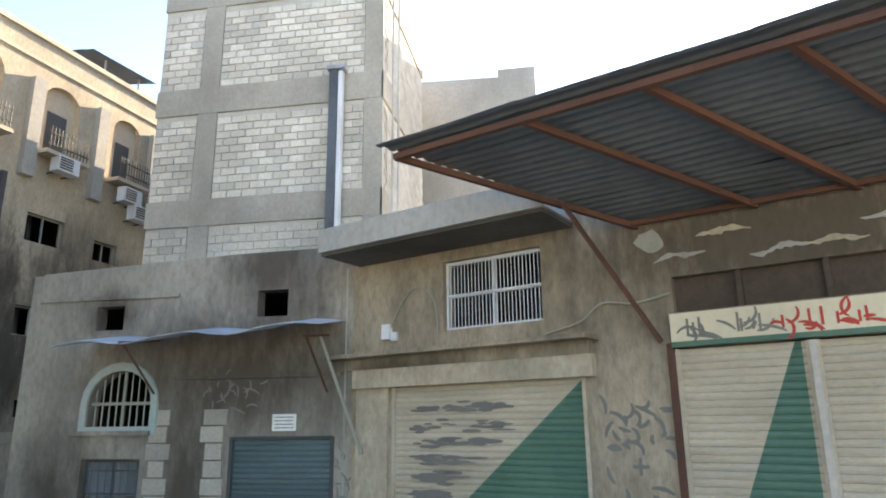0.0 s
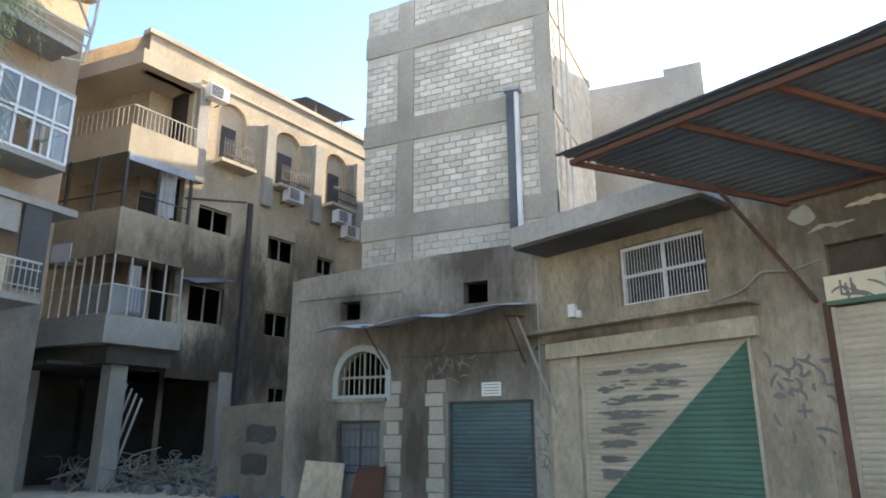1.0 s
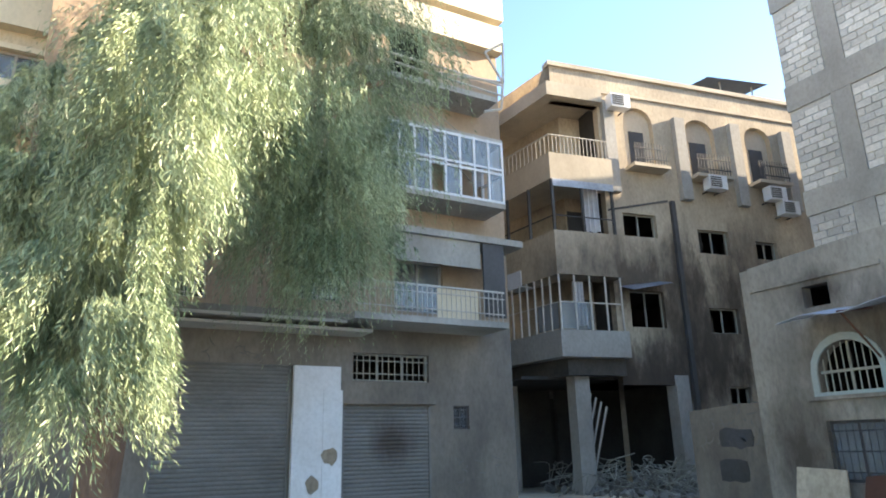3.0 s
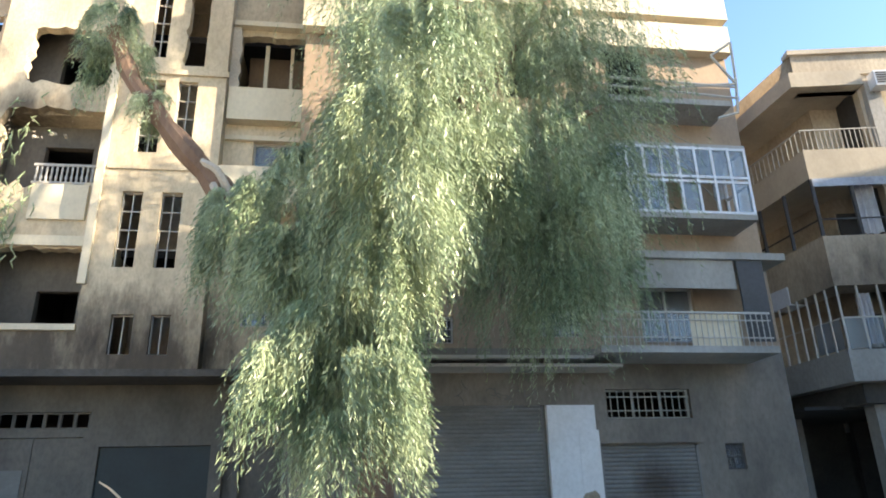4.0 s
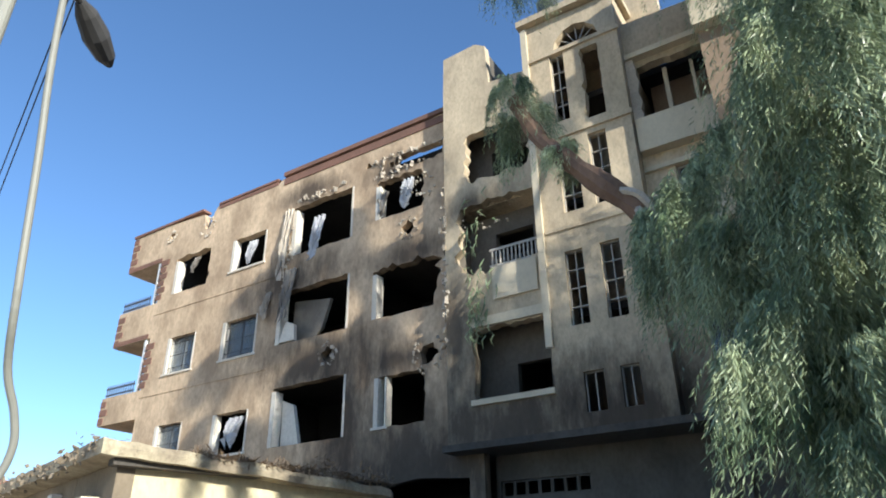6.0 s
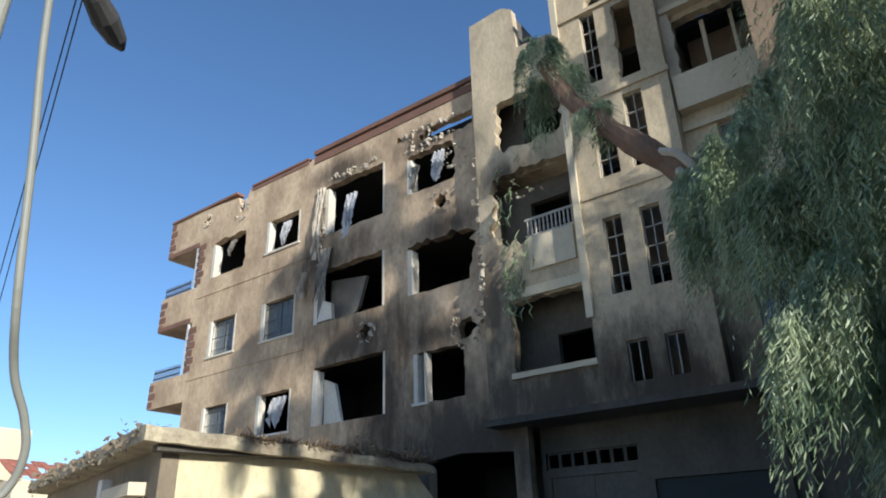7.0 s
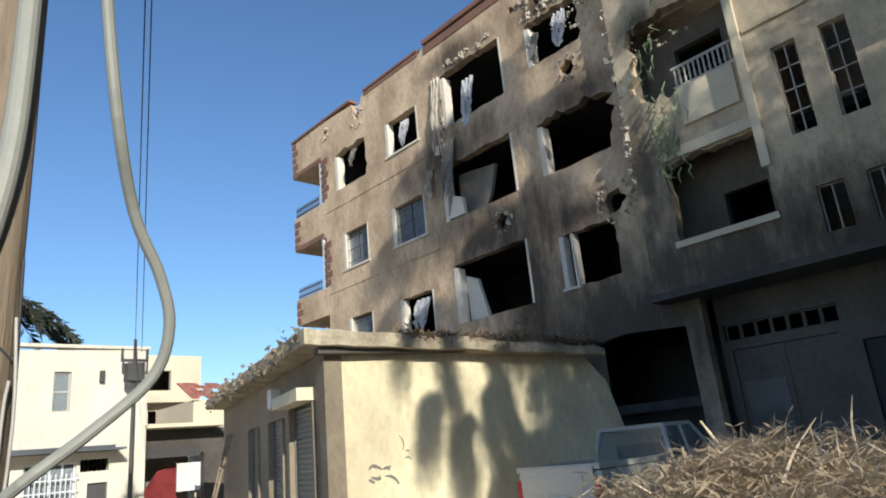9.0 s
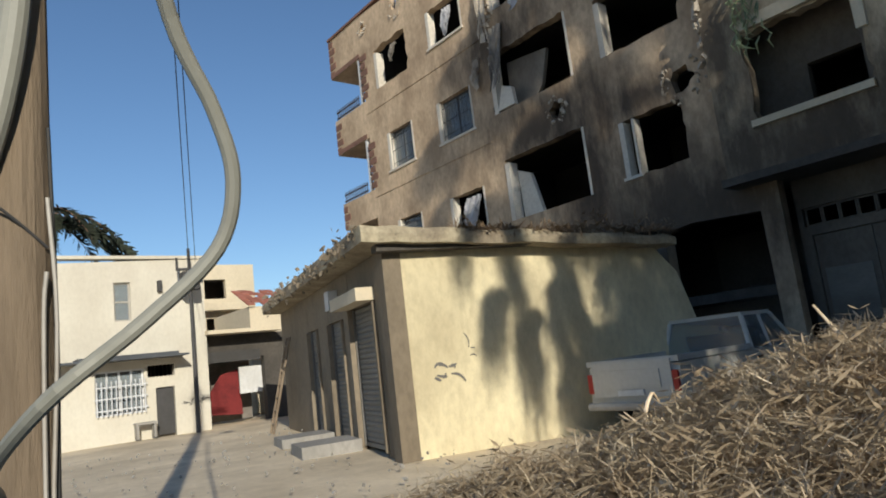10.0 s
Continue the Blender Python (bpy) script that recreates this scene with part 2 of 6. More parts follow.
TEAL = mat("dark_teal_gate", (0.028, 0.04, 0.042), (0.018, 0.024, 0.026), rough=0.5, dirt=0.3, bump=0.1)
GLASS = glass_mat("dusty_glass", (0.5, 0.56, 0.6), 0.12)

# ---- builders ----
import mathutils.geometry

tess = mathutils.geometry.tessellate_polygon


def part(name, bm, material, parent, label=""):
    """Links a bmesh as one mesh object under a thing or a part."""
    bmesh.ops.recalc_face_normals(bm, faces=bm.faces)
    me = bpy.data.meshes.new(name)
    bm.to_mesh(me)
    bm.free()
    me.materials.append(material)
    ob = new(name, me)
    if parent is not None:
        ob.parent = parent
    return tagged(ob, label)


def share(name, me, m, parent):
    """One more piece on a mesh that is already made."""
    ob = new(name, me)
    ob.parent, ob.matrix_basis = parent, m
    return ob


def thing(name, m, label, category, group="", kind=""):
    ob = new(name)
    ob.empty_display_size = 0.3
    ob.matrix_basis = m
    return tagged(ob, label, category, group, kind)


def box(bm, x0, x1, y0, y1, z0, z1):
    v = [bm.verts.new((x, y, z)) for x in (x0, x1) for y in (y0, y1) for z in (z0, z1)]
    for f in ((0, 1, 3, 2), (4, 6, 7, 5), (0, 4, 5, 1), (2, 3, 7, 6), (0, 2, 6, 4), (1, 5, 7, 3)):
        bm.faces.new([v[i] for i in f])
    return v


def each(name, material, parent, *boxes):
    """Every box as a part of its own."""
    for b in boxes:
        bm = bmesh.new()
        box(bm, *b)
        part(name, bm, material, parent)


def one(*boxes):
    bm = bmesh.new()
    for b in boxes:
        box(bm, *b)
    return bm


def rod(bm, p, q, r0, r1=None, n=6):
    p, q = Vector(p), Vector(q)
    if (q - p).length < 1e-5:
        return
    r1 = r0 if r1 is None else r1
    a = (q - p).normalized().orthogonal().normalized()
    b = (q - p).normalized().cross(a)
    rings = [[bm.verts.new(c + (a * math.cos(k * 2 * math.pi / n) + b * math.sin(k * 2 * math.pi / n)) * r) for k in range(n)] for c, r in ((p, r0), (q, r1))]
    for k in range(n):
        bm.faces.new((rings[0][k], rings[0][(k + 1) % n], rings[1][(k + 1) % n], rings[1][k]))
    bm.faces.new(rings[0][::-1])
    bm.faces.new(rings[1])


def tube(bm, points, radii, n=8):
    """A bent tube through points, with a radius at each."""
    pts = [Vector(p) for p in points]
    rings = []
    a = (pts[1] - pts[0]).orthogonal().normalized()
    for i, p in enumerate(pts):
        d = (pts[min(i + 1, len(pts) - 1)] - pts[max(i - 1, 0)]).normalized()
        a = (a - d * a.dot(d)).normalized()
        b = d.cross(a)
        rings.append([bm.verts.new(p + (a * math.cos(k * 2 * math.pi / n) + b * math.sin(k * 2 * math.pi / n)) * radii[i]) for k in range(n)])
    for r, s in zip(rings, rings[1:]):
        for k in range(n):
            bm.faces.new((r[k], r[(k + 1) % n], s[(k + 1) % n], s[k]))
    bm.faces.new(rings[0][::-1])
    bm.faces.new(rings[-1])


def smooth(points, steps=6):
    """A Catmull-Rom curve through points."""
    p = [Vector(q) for q in points]
    p = [p[0] * 2 - p[1], *p, p[-1] * 2 - p[-2]]
    out = []
    for i in range(1, len(p) - 2):
        for k in range(steps):
            t = k / steps
            out.append(0.5 * (2 * p[i] + (p[i + 1] - p[i - 1]) * t + (2 * p[i - 1] - 5 * p[i] + 4 * p[i + 1] - p[i + 2]) * t * t
                              + (3 * p[i] - p[i - 1] - 3 * p[i + 1] + p[i + 2]) * t ** 3))
    return out + [p[-2]]


def rect(u0, u1, z0, z1):
    return [(u0, z0), (u1, z0), (u1, z1), (u0, z1)]


def ragged(u0, u1, z0, z1, amount, seed, bites=(1, 1, 1, 1)):
    """A rectangle whose sides (bottom, right, top, left) are broken away in places."""
    rng = random.Random(seed)
    c = rect(u0, u1, z0, z1)
    out = []
    for k in range(4):
        (a, b), (c2, d) = c[k], c[(k + 1) % 4]
        steps = max(2, int(math.hypot(c2 - a, d - b) / 0.16))
        nx, nz = (d - b), -(c2 - a)
        size = math.hypot(nx, nz)
        for i in range(steps):
            t = i / steps
            w = amount * bites[k] * rng.random() * (rng.random() < 0.7) if i else 0
            out.append((a + (c2 - a) * t + nx / size * w, b + (d - b) * t + nz / size * w))
    return out


def blob(u, z, r, seed, n=11):
    rng = random.Random(seed)
    return [(u + r * (0.7 + 0.6 * rng.random()) * math.cos(k * 2 * math.pi / n), z + r * (0.7 + 0.6 * rng.random()) * math.sin(k * 2 * math.pi / n)) for k in range(n)]


def arch(u0, u1, z0, spring, top, n=10):
    c, r = (u0 + u1) / 2, (u1 - u0) / 2
    return [(u0, z0), (u1, z0)] + [(c + r * math.cos(math.pi * k / n), spring + (top - spring) * math.sin(math.pi * k / n)) for k in range(n + 1)]


def panel(bm, outer, holes=(), y0=0.0, y1=0.25):
    """An upright sheet of that thickness with openings cut through it."""
    loops = [outer, *holes]
    flat = [p for lp in loops for p in lp]
    front = [bm.verts.new((u, y0, z)) for u, z in flat]
    back = [bm.verts.new((u, y1, z)) for u, z in flat]
    for tri in tess([[Vector((u, z, 0)) for u, z in lp] for lp in loops]):
        for side in (front, back):
            try:
                bm.faces.new([side[i] for i in tri])
            except ValueError:
                pass
    k = 0
    for lp in loops:
        for i in range(len(lp)):
            a, b = k + i, k + (i + 1) % len(lp)
            bm.faces.new((front[a], front[b], back[b], back[a]))
        k += len(lp)
    return bm


def wall(outer, holes=(), y0=0.0, y1=0.25):
    return panel(bmesh.new(), outer, holes, y0, y1)


def ring(bm, u0, u1, z0, z1, w, y0, y1):
    box(bm, u0, u0 + w, y0, y1, z0, z1)
    box(bm, u1 - w, u1, y0, y1, z0, z1)
    box(bm, u0 + w, u1 - w, y0, y1, z0, z0 + w)
    box(bm, u0 + w, u1 - w, y0, y1, z1 - w, z1)


def bars(bm, u0, u1, z0, z1, y, count, r, rows=2):
    for k in range(count):
        u = u0 + (u1 - u0) * (k + 0.5) / count
        rod(bm, (u, y, z0), (u, y, z1), r, n=5)
    for k in range(rows):
        z = z0 + (z1 - z0) * (k + 0.5) / rows
        box(bm, u0, u1, y - r, y + r, z - r, z + r)


def window(parent, u0, u1, z0, z1, y=0.12, frame_mat=None, w=0.05, mullions=1, transoms=0, glass=True, grille=0, grille_mat=None, label=""):
    bm = bmesh.new()
    ring(bm, u0, u1, z0, z1, w, y, y + 0.06)
    for k in range(mullions):
        u = u0 + (u1 - u0) * (k + 1) / (mullions + 1)
        box(bm, u - w / 2, u + w / 2, y + 0.003, y + 0.057, z0 + w, z1 - w)
    for k in range(transoms):
        z = z0 + (z1 - z0) * (k + 1) / (transoms + 1)
        box(bm, u0 + w, u1 - w, y + 0.006, y + 0.054, z - w / 2, z + w / 2)
    ob = part("window", bm, frame_mat or PALE_IRON, parent, label)
    if glass:
        for k in range(mullions + 1):
            a, b = u0 + (u1 - u0) * k / (mullions + 1), u0 + (u1 - u0) * (k + 1) / (mullions + 1)
            part("pane", one((a + w * 0.6, b - w * 0.6, y + 0.026, y + 0.032, z0 + w * 0.8, z1 - w * 0.8)), GLASS, ob).visible_shadow = False
    if grille:
        bm = bmesh.new()
        bars(bm, u0, u1, z0, z1, y - 0.09, grille, 0.009, 3)
        part("grille", bm, grille_mat or IRON, ob)
    return ob


def reveal(parent, u0, u1, z0, z1, depth=0.25):
    bm = bmesh.new()
    w = 0.05
    # wide left jamb: its sunlit look comes from the pale colour
    box(bm, u0 - 0.002, u0 + 0.13, -0.012, depth, z0, z1)
    box(bm, u1 - w, u1 + 0.002, -0.012, depth, z0, z1)
    box(bm, u0 - 0.05, u1 + 0.05, -0.05, depth, z0 - 0.06, z0 + 0.005)
    return part("window_reveal", bm, REVEAL, parent, "plastered window jambs and sill, sunlight put into the pale colour")


def rooms(parent, u0, u1, depth, levels, front=0.26, base=0.0, material=None):
    """Floors, side walls and a back wall that close a building behind its front."""
    top = levels[-1]
    m = material or INNER
    each("side_wall", m, parent, (u0, u0 + 0.2, front, depth, base, top), (u1 - 0.2, u1, front, depth, 0, top))
    each("back_wall", m, parent, (u0 + 0.2, u1 - 0.2, depth - 0.2, depth, 0, top))
    each("floor_slab", m, parent, *[(u0 + 0.2, u1 - 0.2, front, depth - 0.2, z - 0.2, z - 0.003) for z in levels])
    if depth > 6:
        each("partition", m, parent, (u0 + 0.2, u1 - 0.2, 4.2, 4.35, base, top - 0.21))
        n = max(1, int((u1 - u0) / 4))
        each("partition", m, parent, *[(u0 + (u1 - u0) * k / n - 0.07, u0 + (u1 - u0) * k / n + 0.07, front + 0.3, 4.19, base, top - 0.21) for k in range(1, n)])


def shutter(parent, u0, u1, z0, z1, y, material, pitch=0.085, name="roller_shutter", label="", slat_mat2=None, split=None):
    """A roller shutter of single slats between guide rails."""
    bm = bmesh.new()
    box(bm, u0 - 0.05, u0, y - 0.05, y + 0.04, z0, z1)
    box(bm, u1, u1 + 0.05, y - 0.05, y + 0.04, z0, z1)
    box(bm, u0, u1, y - 0.03, y + 0.02, z0, z0 + 0.07)
    ob = part(name, bm, material, parent, label)
    n = math.ceil((z1 - z0 - 0.07) / pitch)
    prof = [(0, 0), (-0.012, pitch * 0.15), (-0.02, pitch * 0.5), (-0.012, pitch * 0.85), (0, pitch)]

    def slat_mesh(ends, m):
        """One slat; ends gives its left and right edge at a height above its foot."""
        bm = bmesh.new()
        for p, q in zip(prof, prof[1:]):
            (a, b), (c, d) = ends(p[1]), ends(q[1])
            bm.faces.new([bm.verts.new(v) for v in ((a, p[0], p[1]), (b, p[0], p[1]), (d, q[0], q[1]), (c, q[0], q[1]))])
        me = bpy.data.meshes.new("slat")
        bm.to_mesh(me)
        bm.free()
        me.materials.append(m)
        return me

    whole = slat_mesh(lambda h: (u0, u1), material)
    for k in range(n):
        z = z0 + 0.07 + k * pitch
        if split is None:
            share("slat", whole, Matrix.Translation((0, y, z)), ob)
            continue
        cut = lambda h, i: max(u0, min(u1, split(z + h)[i]))
        for ends, m in ((lambda h: (u0, cut(h, 0)), material), (lambda h: (cut(h, 0), cut(h, 1)), slat_mat2), (lambda h: (cut(h, 1), u1), material)):
            s, e = ends(pitch / 2)
            if e - s > 0.02:
                share("slat", slat_mesh(ends, m), Matrix.Translation((0, y, z)), ob)
    return ob


def strokes(bm, u0, u1, z0, z1, y, count, rng, thick=0.025, tilt=0.2):
    """Illegible writing as curved brush strokes laid on a wall."""
    for k in range(count):
        u, z = rng.uniform(u0, u1), rng.uniform(z0, z1)
        length, a, bend = rng.uniform(0.08, 0.3), rng.choice((0, 0, 1.4, 2.4, -0.5)) + rng.uniform(-tilt, tilt), rng.uniform(-2.6, 2.6)
        yy = y - 0.0012 * (k % 6)
        last = None
        for i in range(8):
            w = thick * (0.35 + 0.65 * math.sin(math.pi * (i + 0.6) / 8.2)) / 2
            pair = [bm.verts.new((u - s * math.sin(a) * w, yy, z + s * math.cos(a) * w)) for s in (-1, 1)]
            if last:
                bm.faces.new((last[0], pair[0], pair[1], last[1]))
            last = pair
            u, z, a = u + math.cos(a) * length / 7, z + math.sin(a) * length / 7, a + bend / 7


def debris(bm, spots, rng, flat=0.7):
    """Broken lumps at (x, y, z, size)."""
    for x, y, z, s in spots:
        m = Matrix.Translation((x, y, z + s * 0.25)) @ Euler((rng.random() * 3, rng.random() * 3, rng.random() * 3)).to_matrix().to_4x4()
        vs = bmesh.ops.create_cube(bm, size=1.0, matrix=m @ Matrix.Diagonal((s * rng.uniform(0.6, 1.3), s * rng.uniform(0.4, 1.0), s * rng.uniform(0.3, flat), 1)))["verts"]
        for v in vs:
            v.co += Vector((rng.uniform(-1, 1), rng.uniform(-1, 1), rng.uniform(-1, 1))) * s * 0.14

# ---- ground ----
bm = bmesh.new()
xs = [-1500, -400, -120] + [-60 + k * 1.2 for k in range(84)] + [120, 400, 1500]
ys = [-1500, -400, -120] + [-60 + k * 1.2 for k in range(84)] + [120, 400, 1500]


def ground_z(x, y):
    near = 1.0 if abs(x) < 60 and abs(y) < 60 else 0.0
    z = near * 0.05 * noise.noise((x * 0.35, y * 0.35, 0.3)) - 0.05 * near
    return z - 0.2 * math.exp(-((x + 14.5) ** 2 + (y + 11.0) ** 2) / 9.0)


grid = [[bm.verts.new((x, y, ground_z(x, y))) for y in ys] for x in xs]
for i in range(len(xs) - 1):
    for j in range(len(ys) - 1):
        bm.faces.new((grid[i][j], grid[i + 1][j], grid[i + 1][j + 1], grid[i][j + 1]))
tagged(part("ground", bm, EARTH, None), "dusty pale earth and worn street surface strewn with grit", "ground", kind="structure")

# ---- shop with the metal canopy ----
shop = thing("shop_building", pose(-5.4, 9.5, 0, 0, 0, -25), "plastered single-storey shop row with shutters under a rusty tin canopy", "building")
holes = [rect(2.01, 3.64, 3.5, 4.53), rect(1.07, 4.2, -0.2, 2.75), rect(5.36, 9.6, -0.2, 3.0), rect(5.38, 9.5, 3.42, 3.85)]
part("wall", wall([(-0.3, -0.25), (1.07, -0.25), (1.07, 2.75), (4.2, 2.75), (4.2, -0.25), (5.36, -0.25), (5.36, 3.0), (9.6, 3.0), (9.6, -0.25), (13, -0.25), (13, 5.0), (-0.3, 5.0)],
                  [holes[0], holes[3]], 0, 0.3), PLASTER_SHOP, shop)
# near-black rooms: indoor shade is in their colour, nothing burnt here
rooms(shop, -0.3, 13, 4.0, [0.05, 3.2, 5.05], front=0.31, material=SOOTED_SHADED)
# projecting concrete ledge over the window
bm = wall([(0.33, 4.75), (4.2, 4.75), (4.2, 5.12), (0.33, 5.12)], y0=-0.95, y1=0.6)
part("ledge", bm, CONCRETE, shop, "stained concrete roof ledge")
# dark sheet standing for the shade under the ledge
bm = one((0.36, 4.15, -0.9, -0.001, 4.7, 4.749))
part("ledge_soffit", bm, CONCRETE_SHADED, shop)
w = window(shop, 2.01, 3.64, 3.5, 4.53, 0.1, WHITE_METAL, 0.045, 1, 1, glass=False)
bm = bmesh.new()
bars(bm, 2.04, 3.61, 3.53, 4.5, 0.05, 26, 0.0065, 1)
part("grille", bm, WHITE_METAL, w, "white painted security bars")
# lintel, shelf and box beam over the first shutter
part("lintel", one((0.35, 4.35, -0.14, -0.002, 2.72, 3.0)), LINTEL, shop, "dusty cream shutter housing")
part("hood", one((0.0, 4.4, -0.42, -0.003, 3.17, 3.23), (0.25, 4.32, -0.16, -0.003, 3.0, 3.168)), PLASTER_SHOP, shop, "thin crumbling concrete hood")
part("pier", one((0.35, 0.98, -0.03, -0.001, 0, 2.719)), LINTEL, shop, "pale whitewashed pier")
rng = random.Random(5)


def tri_one(z):
    return 4.15 - 1.17 * max(0.0, (2.7 - z)), 4.3


s1 = shutter(shop, 1.12, 4.15, 0.02, 2.72, 0.02, SHUTTER, slat_mat2=GREEN, split=tri_one, label="cream roller shutter with a green painted triangle")
bm = bmesh.new()
for row in range(8):
    z = 2.38 - row * 0.235
    right = min(3.7, tri_one(z)[0] - 0.35)
    for k in range(20):
        u = rng.uniform(1.35, max(1.5, right - 0.3))
        ln, hgt = rng.uniform(0.15, 0.5), rng.uniform(0.012, 0.03)
        zz, yy = z + rng.gauss(0, 0.035), -0.006 - 0.001 * (k % 7) - 0.0003 * row
        n = 10
        vs = [bm.verts.new((u + ln / 2 + math.cos(6.283 * i / n) * ln / 2, yy, zz + math.sin(6.283 * i / n) * hgt * rng.uniform(0.7, 1.2))) for i in range(n)]
        bm.faces.new(vs)
tagged(part("graffiti", bm, INK, s1), "rows of dark sprayed strokes", kind="stuff")


def tri_two(z):
    return 6.62 - 0.40 * (2.98 - z), 6.68 + 0.0 * z


s2 = shutter(shop, 5.4, 6.72, 0.02, 2.98, 0.02, SHUTTER, slat_mat2=GREEN, split=tri_two, label="cream roller shutter with a green stripe")
s3 = shutter(shop, 6.86, 9.5, 0.02, 2.98, 0.02, SHUTTER, label="cream roller shutter")
part("shutter_post", one((6.76, 6.83, -0.06, 0.1, 0, 2.98)), PALE_IRON, shop)
part("door_frame", one((5.27, 5.35, -0.08, 0.1, 0, 3.05)), RUST, shop)
sign = thing("shop_sign", shop.matrix_basis @ pose(0, 0, 0), "cream sign board with red and dark painted lettering above a shutter", "sign")
part("board", one((5.34, 9.6, -0.1, -0.02, 3.06, 3.39)), SIGN, sign)
part("green_edge", one((5.34, 9.6, -0.105, -0.018, 3.0, 3.058)), GREEN, sign)
bm, bm2 = bmesh.new(), bmesh.new()
rng = random.Random(11)
for target, a, b in ((bm, 5.5, 5.95), (bm, 6.05, 6.4), (bm2, 6.5, 7.0), (bm2, 7.05, 7.5), (bm2, 7.6, 8.2), (bm, 8.3, 9.3)):
    strokes(target, a, b - 0.1, 3.1, 3.22, -0.1015, 7, rng, 0.035, 0.1)
    for k in range(3):
        u = rng.uniform(a, b - 0.05)
        box(target, u, u + 0.028, -0.1095, -0.1085, 3.12, 3.12 + rng.uniform(0.12, 0.22))
tagged(part("lettering", bm, INK, sign), kind="stuff")
tagged(part("lettering", bm2, RED_PAINT, sign), kind="stuff")
part("transom", one((5.36, 9.55, 0.12, 0.16, 3.42, 3.85), (6.1, 6.16, 0.02, 0.12, 3.42, 3.85), (7.0, 7.06, 0.02, 0.12, 3.42, 3.85), (8.0, 8.06, 0.02, 0.12, 3.42, 3.85)), BOARD, shop, "brown boarded transom")
bm = bmesh.new()
strokes(bm, 4.4, 5.15, 1.75, 2.4, -0.008, 26, random.Random(3), 0.05)
strokes(bm, 4.45, 5.1, 0.9, 1.5, -0.008, 12, random.Random(4), 0.05)
box(bm, 4.72, 4.92, -0.012, -0.009, 1.63, 1.67)
box(bm, 4.8, 4.84, -0.016, -0.0125, 1.55, 1.75)
tagged(part("graffiti", bm, INK, shop), "dark sprayed scrawl", kind="stuff")
bm = bmesh.new()
ring(bm, 4.55, 5.1, 0.25, 1.2, 0.05, -0.03, -0.001)
box(bm, 4.6, 5.05, -0.02, -0.0015, 0.3, 1.15)
part("meter_box", bm, PLASTER_SHOP, shop)
rng = random.Random(17)
# flaking plaster: thin crusts with ragged lower edges that follow one crack
for k in range(8):
    u, z = 5.5 + k * 0.55 + rng.uniform(-0.1, 0.1), 4.08 + 0.16 * math.sin(k * 1.9) + rng.uniform(-0.05, 0.05)
    n = 14
    top_, low_ = [], []
    for i in range(n):
        uu = u + 0.62 * (i / (n - 1) - 0.5)
        mid = z + 0.1 * noise.noise((uu * 3.1, 0.4, k))
        half = (0.012 + 0.032 * rng.random()) * math.sin(math.pi * (i + 0.5) / n)
        top_.append((uu, mid + half))
        low_.append((uu, mid - half * 1.4))
    part("peeled_plaster", wall(low_ + top_[::-1], y0=-0.02 - 0.0007 * k, y1=-0.001), LINTEL if k % 2 else CONCRETE, shop)
for k in range(9):
    u, z, r = rng.uniform(0.3, 5.2), rng.uniform(3.3, 4.6), rng.uniform(0.06, 0.16)
    if 1.9 < u < 3.8:
        continue
    part("peeled_plaster", wall([(u + (p - u) * 1.6, z + (q - z)) for p, q in blob(u, z, r, k + 90)], y0=-0.01 - 0.0007 * k, y1=-0.001), CONCRETE if k % 2 else CONCRETE, shop)
# cables and a small junction box on the wall
bm = bmesh.new()
tube(bm, smooth([(1.0, -0.03, 3.55), (1.2, -0.04, 3.9), (1.5, -0.03, 4.2), (1.85, -0.03, 4.0), (1.95, -0.03, 3.4)]), [0.012] * 25, 5)
tube(bm, smooth([(3.7, -0.04, 3.3), (4.2, -0.05, 3.42), (4.5, -0.05, 3.62), (4.9, -0.04, 3.58), (5.35, -0.04, 3.65)]), [0.014] * 25, 5)
tube(bm, [(-0.02, -0.04, 0.3), (-0.02, -0.04, 4.7)], [0.03, 0.03], 6)
tube(bm, [(0.12, -0.04, 0.3), (0.12, -0.04, 4.7)], [0.02, 0.02], 6)
part("cable", bm, CABLE, shop)
part("junction_box", one((0.9, 1.05, -0.09, -0.001, 3.45, 3.68), (1.06, 1.16, -0.06, -0.001, 3.42, 3.55)), WHITE_METAL, shop)

# canopy: sloping tin on rusty rafters
can = thing("tin_canopy", shop.matrix_basis, "rusty steel canopy roofed with dark corrugated tin", "canopy")
OUT, U0, U1 = 2.5, 3.1, 13.0


def slope(v):
    """Height of the rafters at v metres out from the wall."""
    return 4.52 + 0.235 * v


SKEW = 1.9
rng = random.Random(28)
row_w, pitch = 0.72, 0.12
for row in range(4):
    u = U0 - 0.06 - 0.5 * (row % 2)
    while u < U1:
        a, b = max(U0 - 0.06, u), u + 2.35
        lift = 0.085 + 0.014 * row + rng.uniform(0, 0.012)
        bm = bmesh.new()
        last = None
        for i in range(int((row_w + 0.07) / (pitch / 4)) + 1):
            v = min(OUT + 0.14, row * (row_w - 0.035) + i * pitch / 4)
            z = slope(v) + lift + 0.017 * math.sin(i * math.pi / 2 + 0.6)
            edge = [bm.verts.new((q + SKEW * (1 - v / OUT), -v, z + 0.012 * math.sin(q * 2.1 + row))) for q in (a, (a + b) / 2, b)]
            if last:
                for k in range(2):
                    bm.faces.new((last[k], last[k + 1], edge[k + 1], edge[k]))
            last = edge
        part("sheet", bm, TIN, can)
        u += 2.28
bm = bmesh.new()
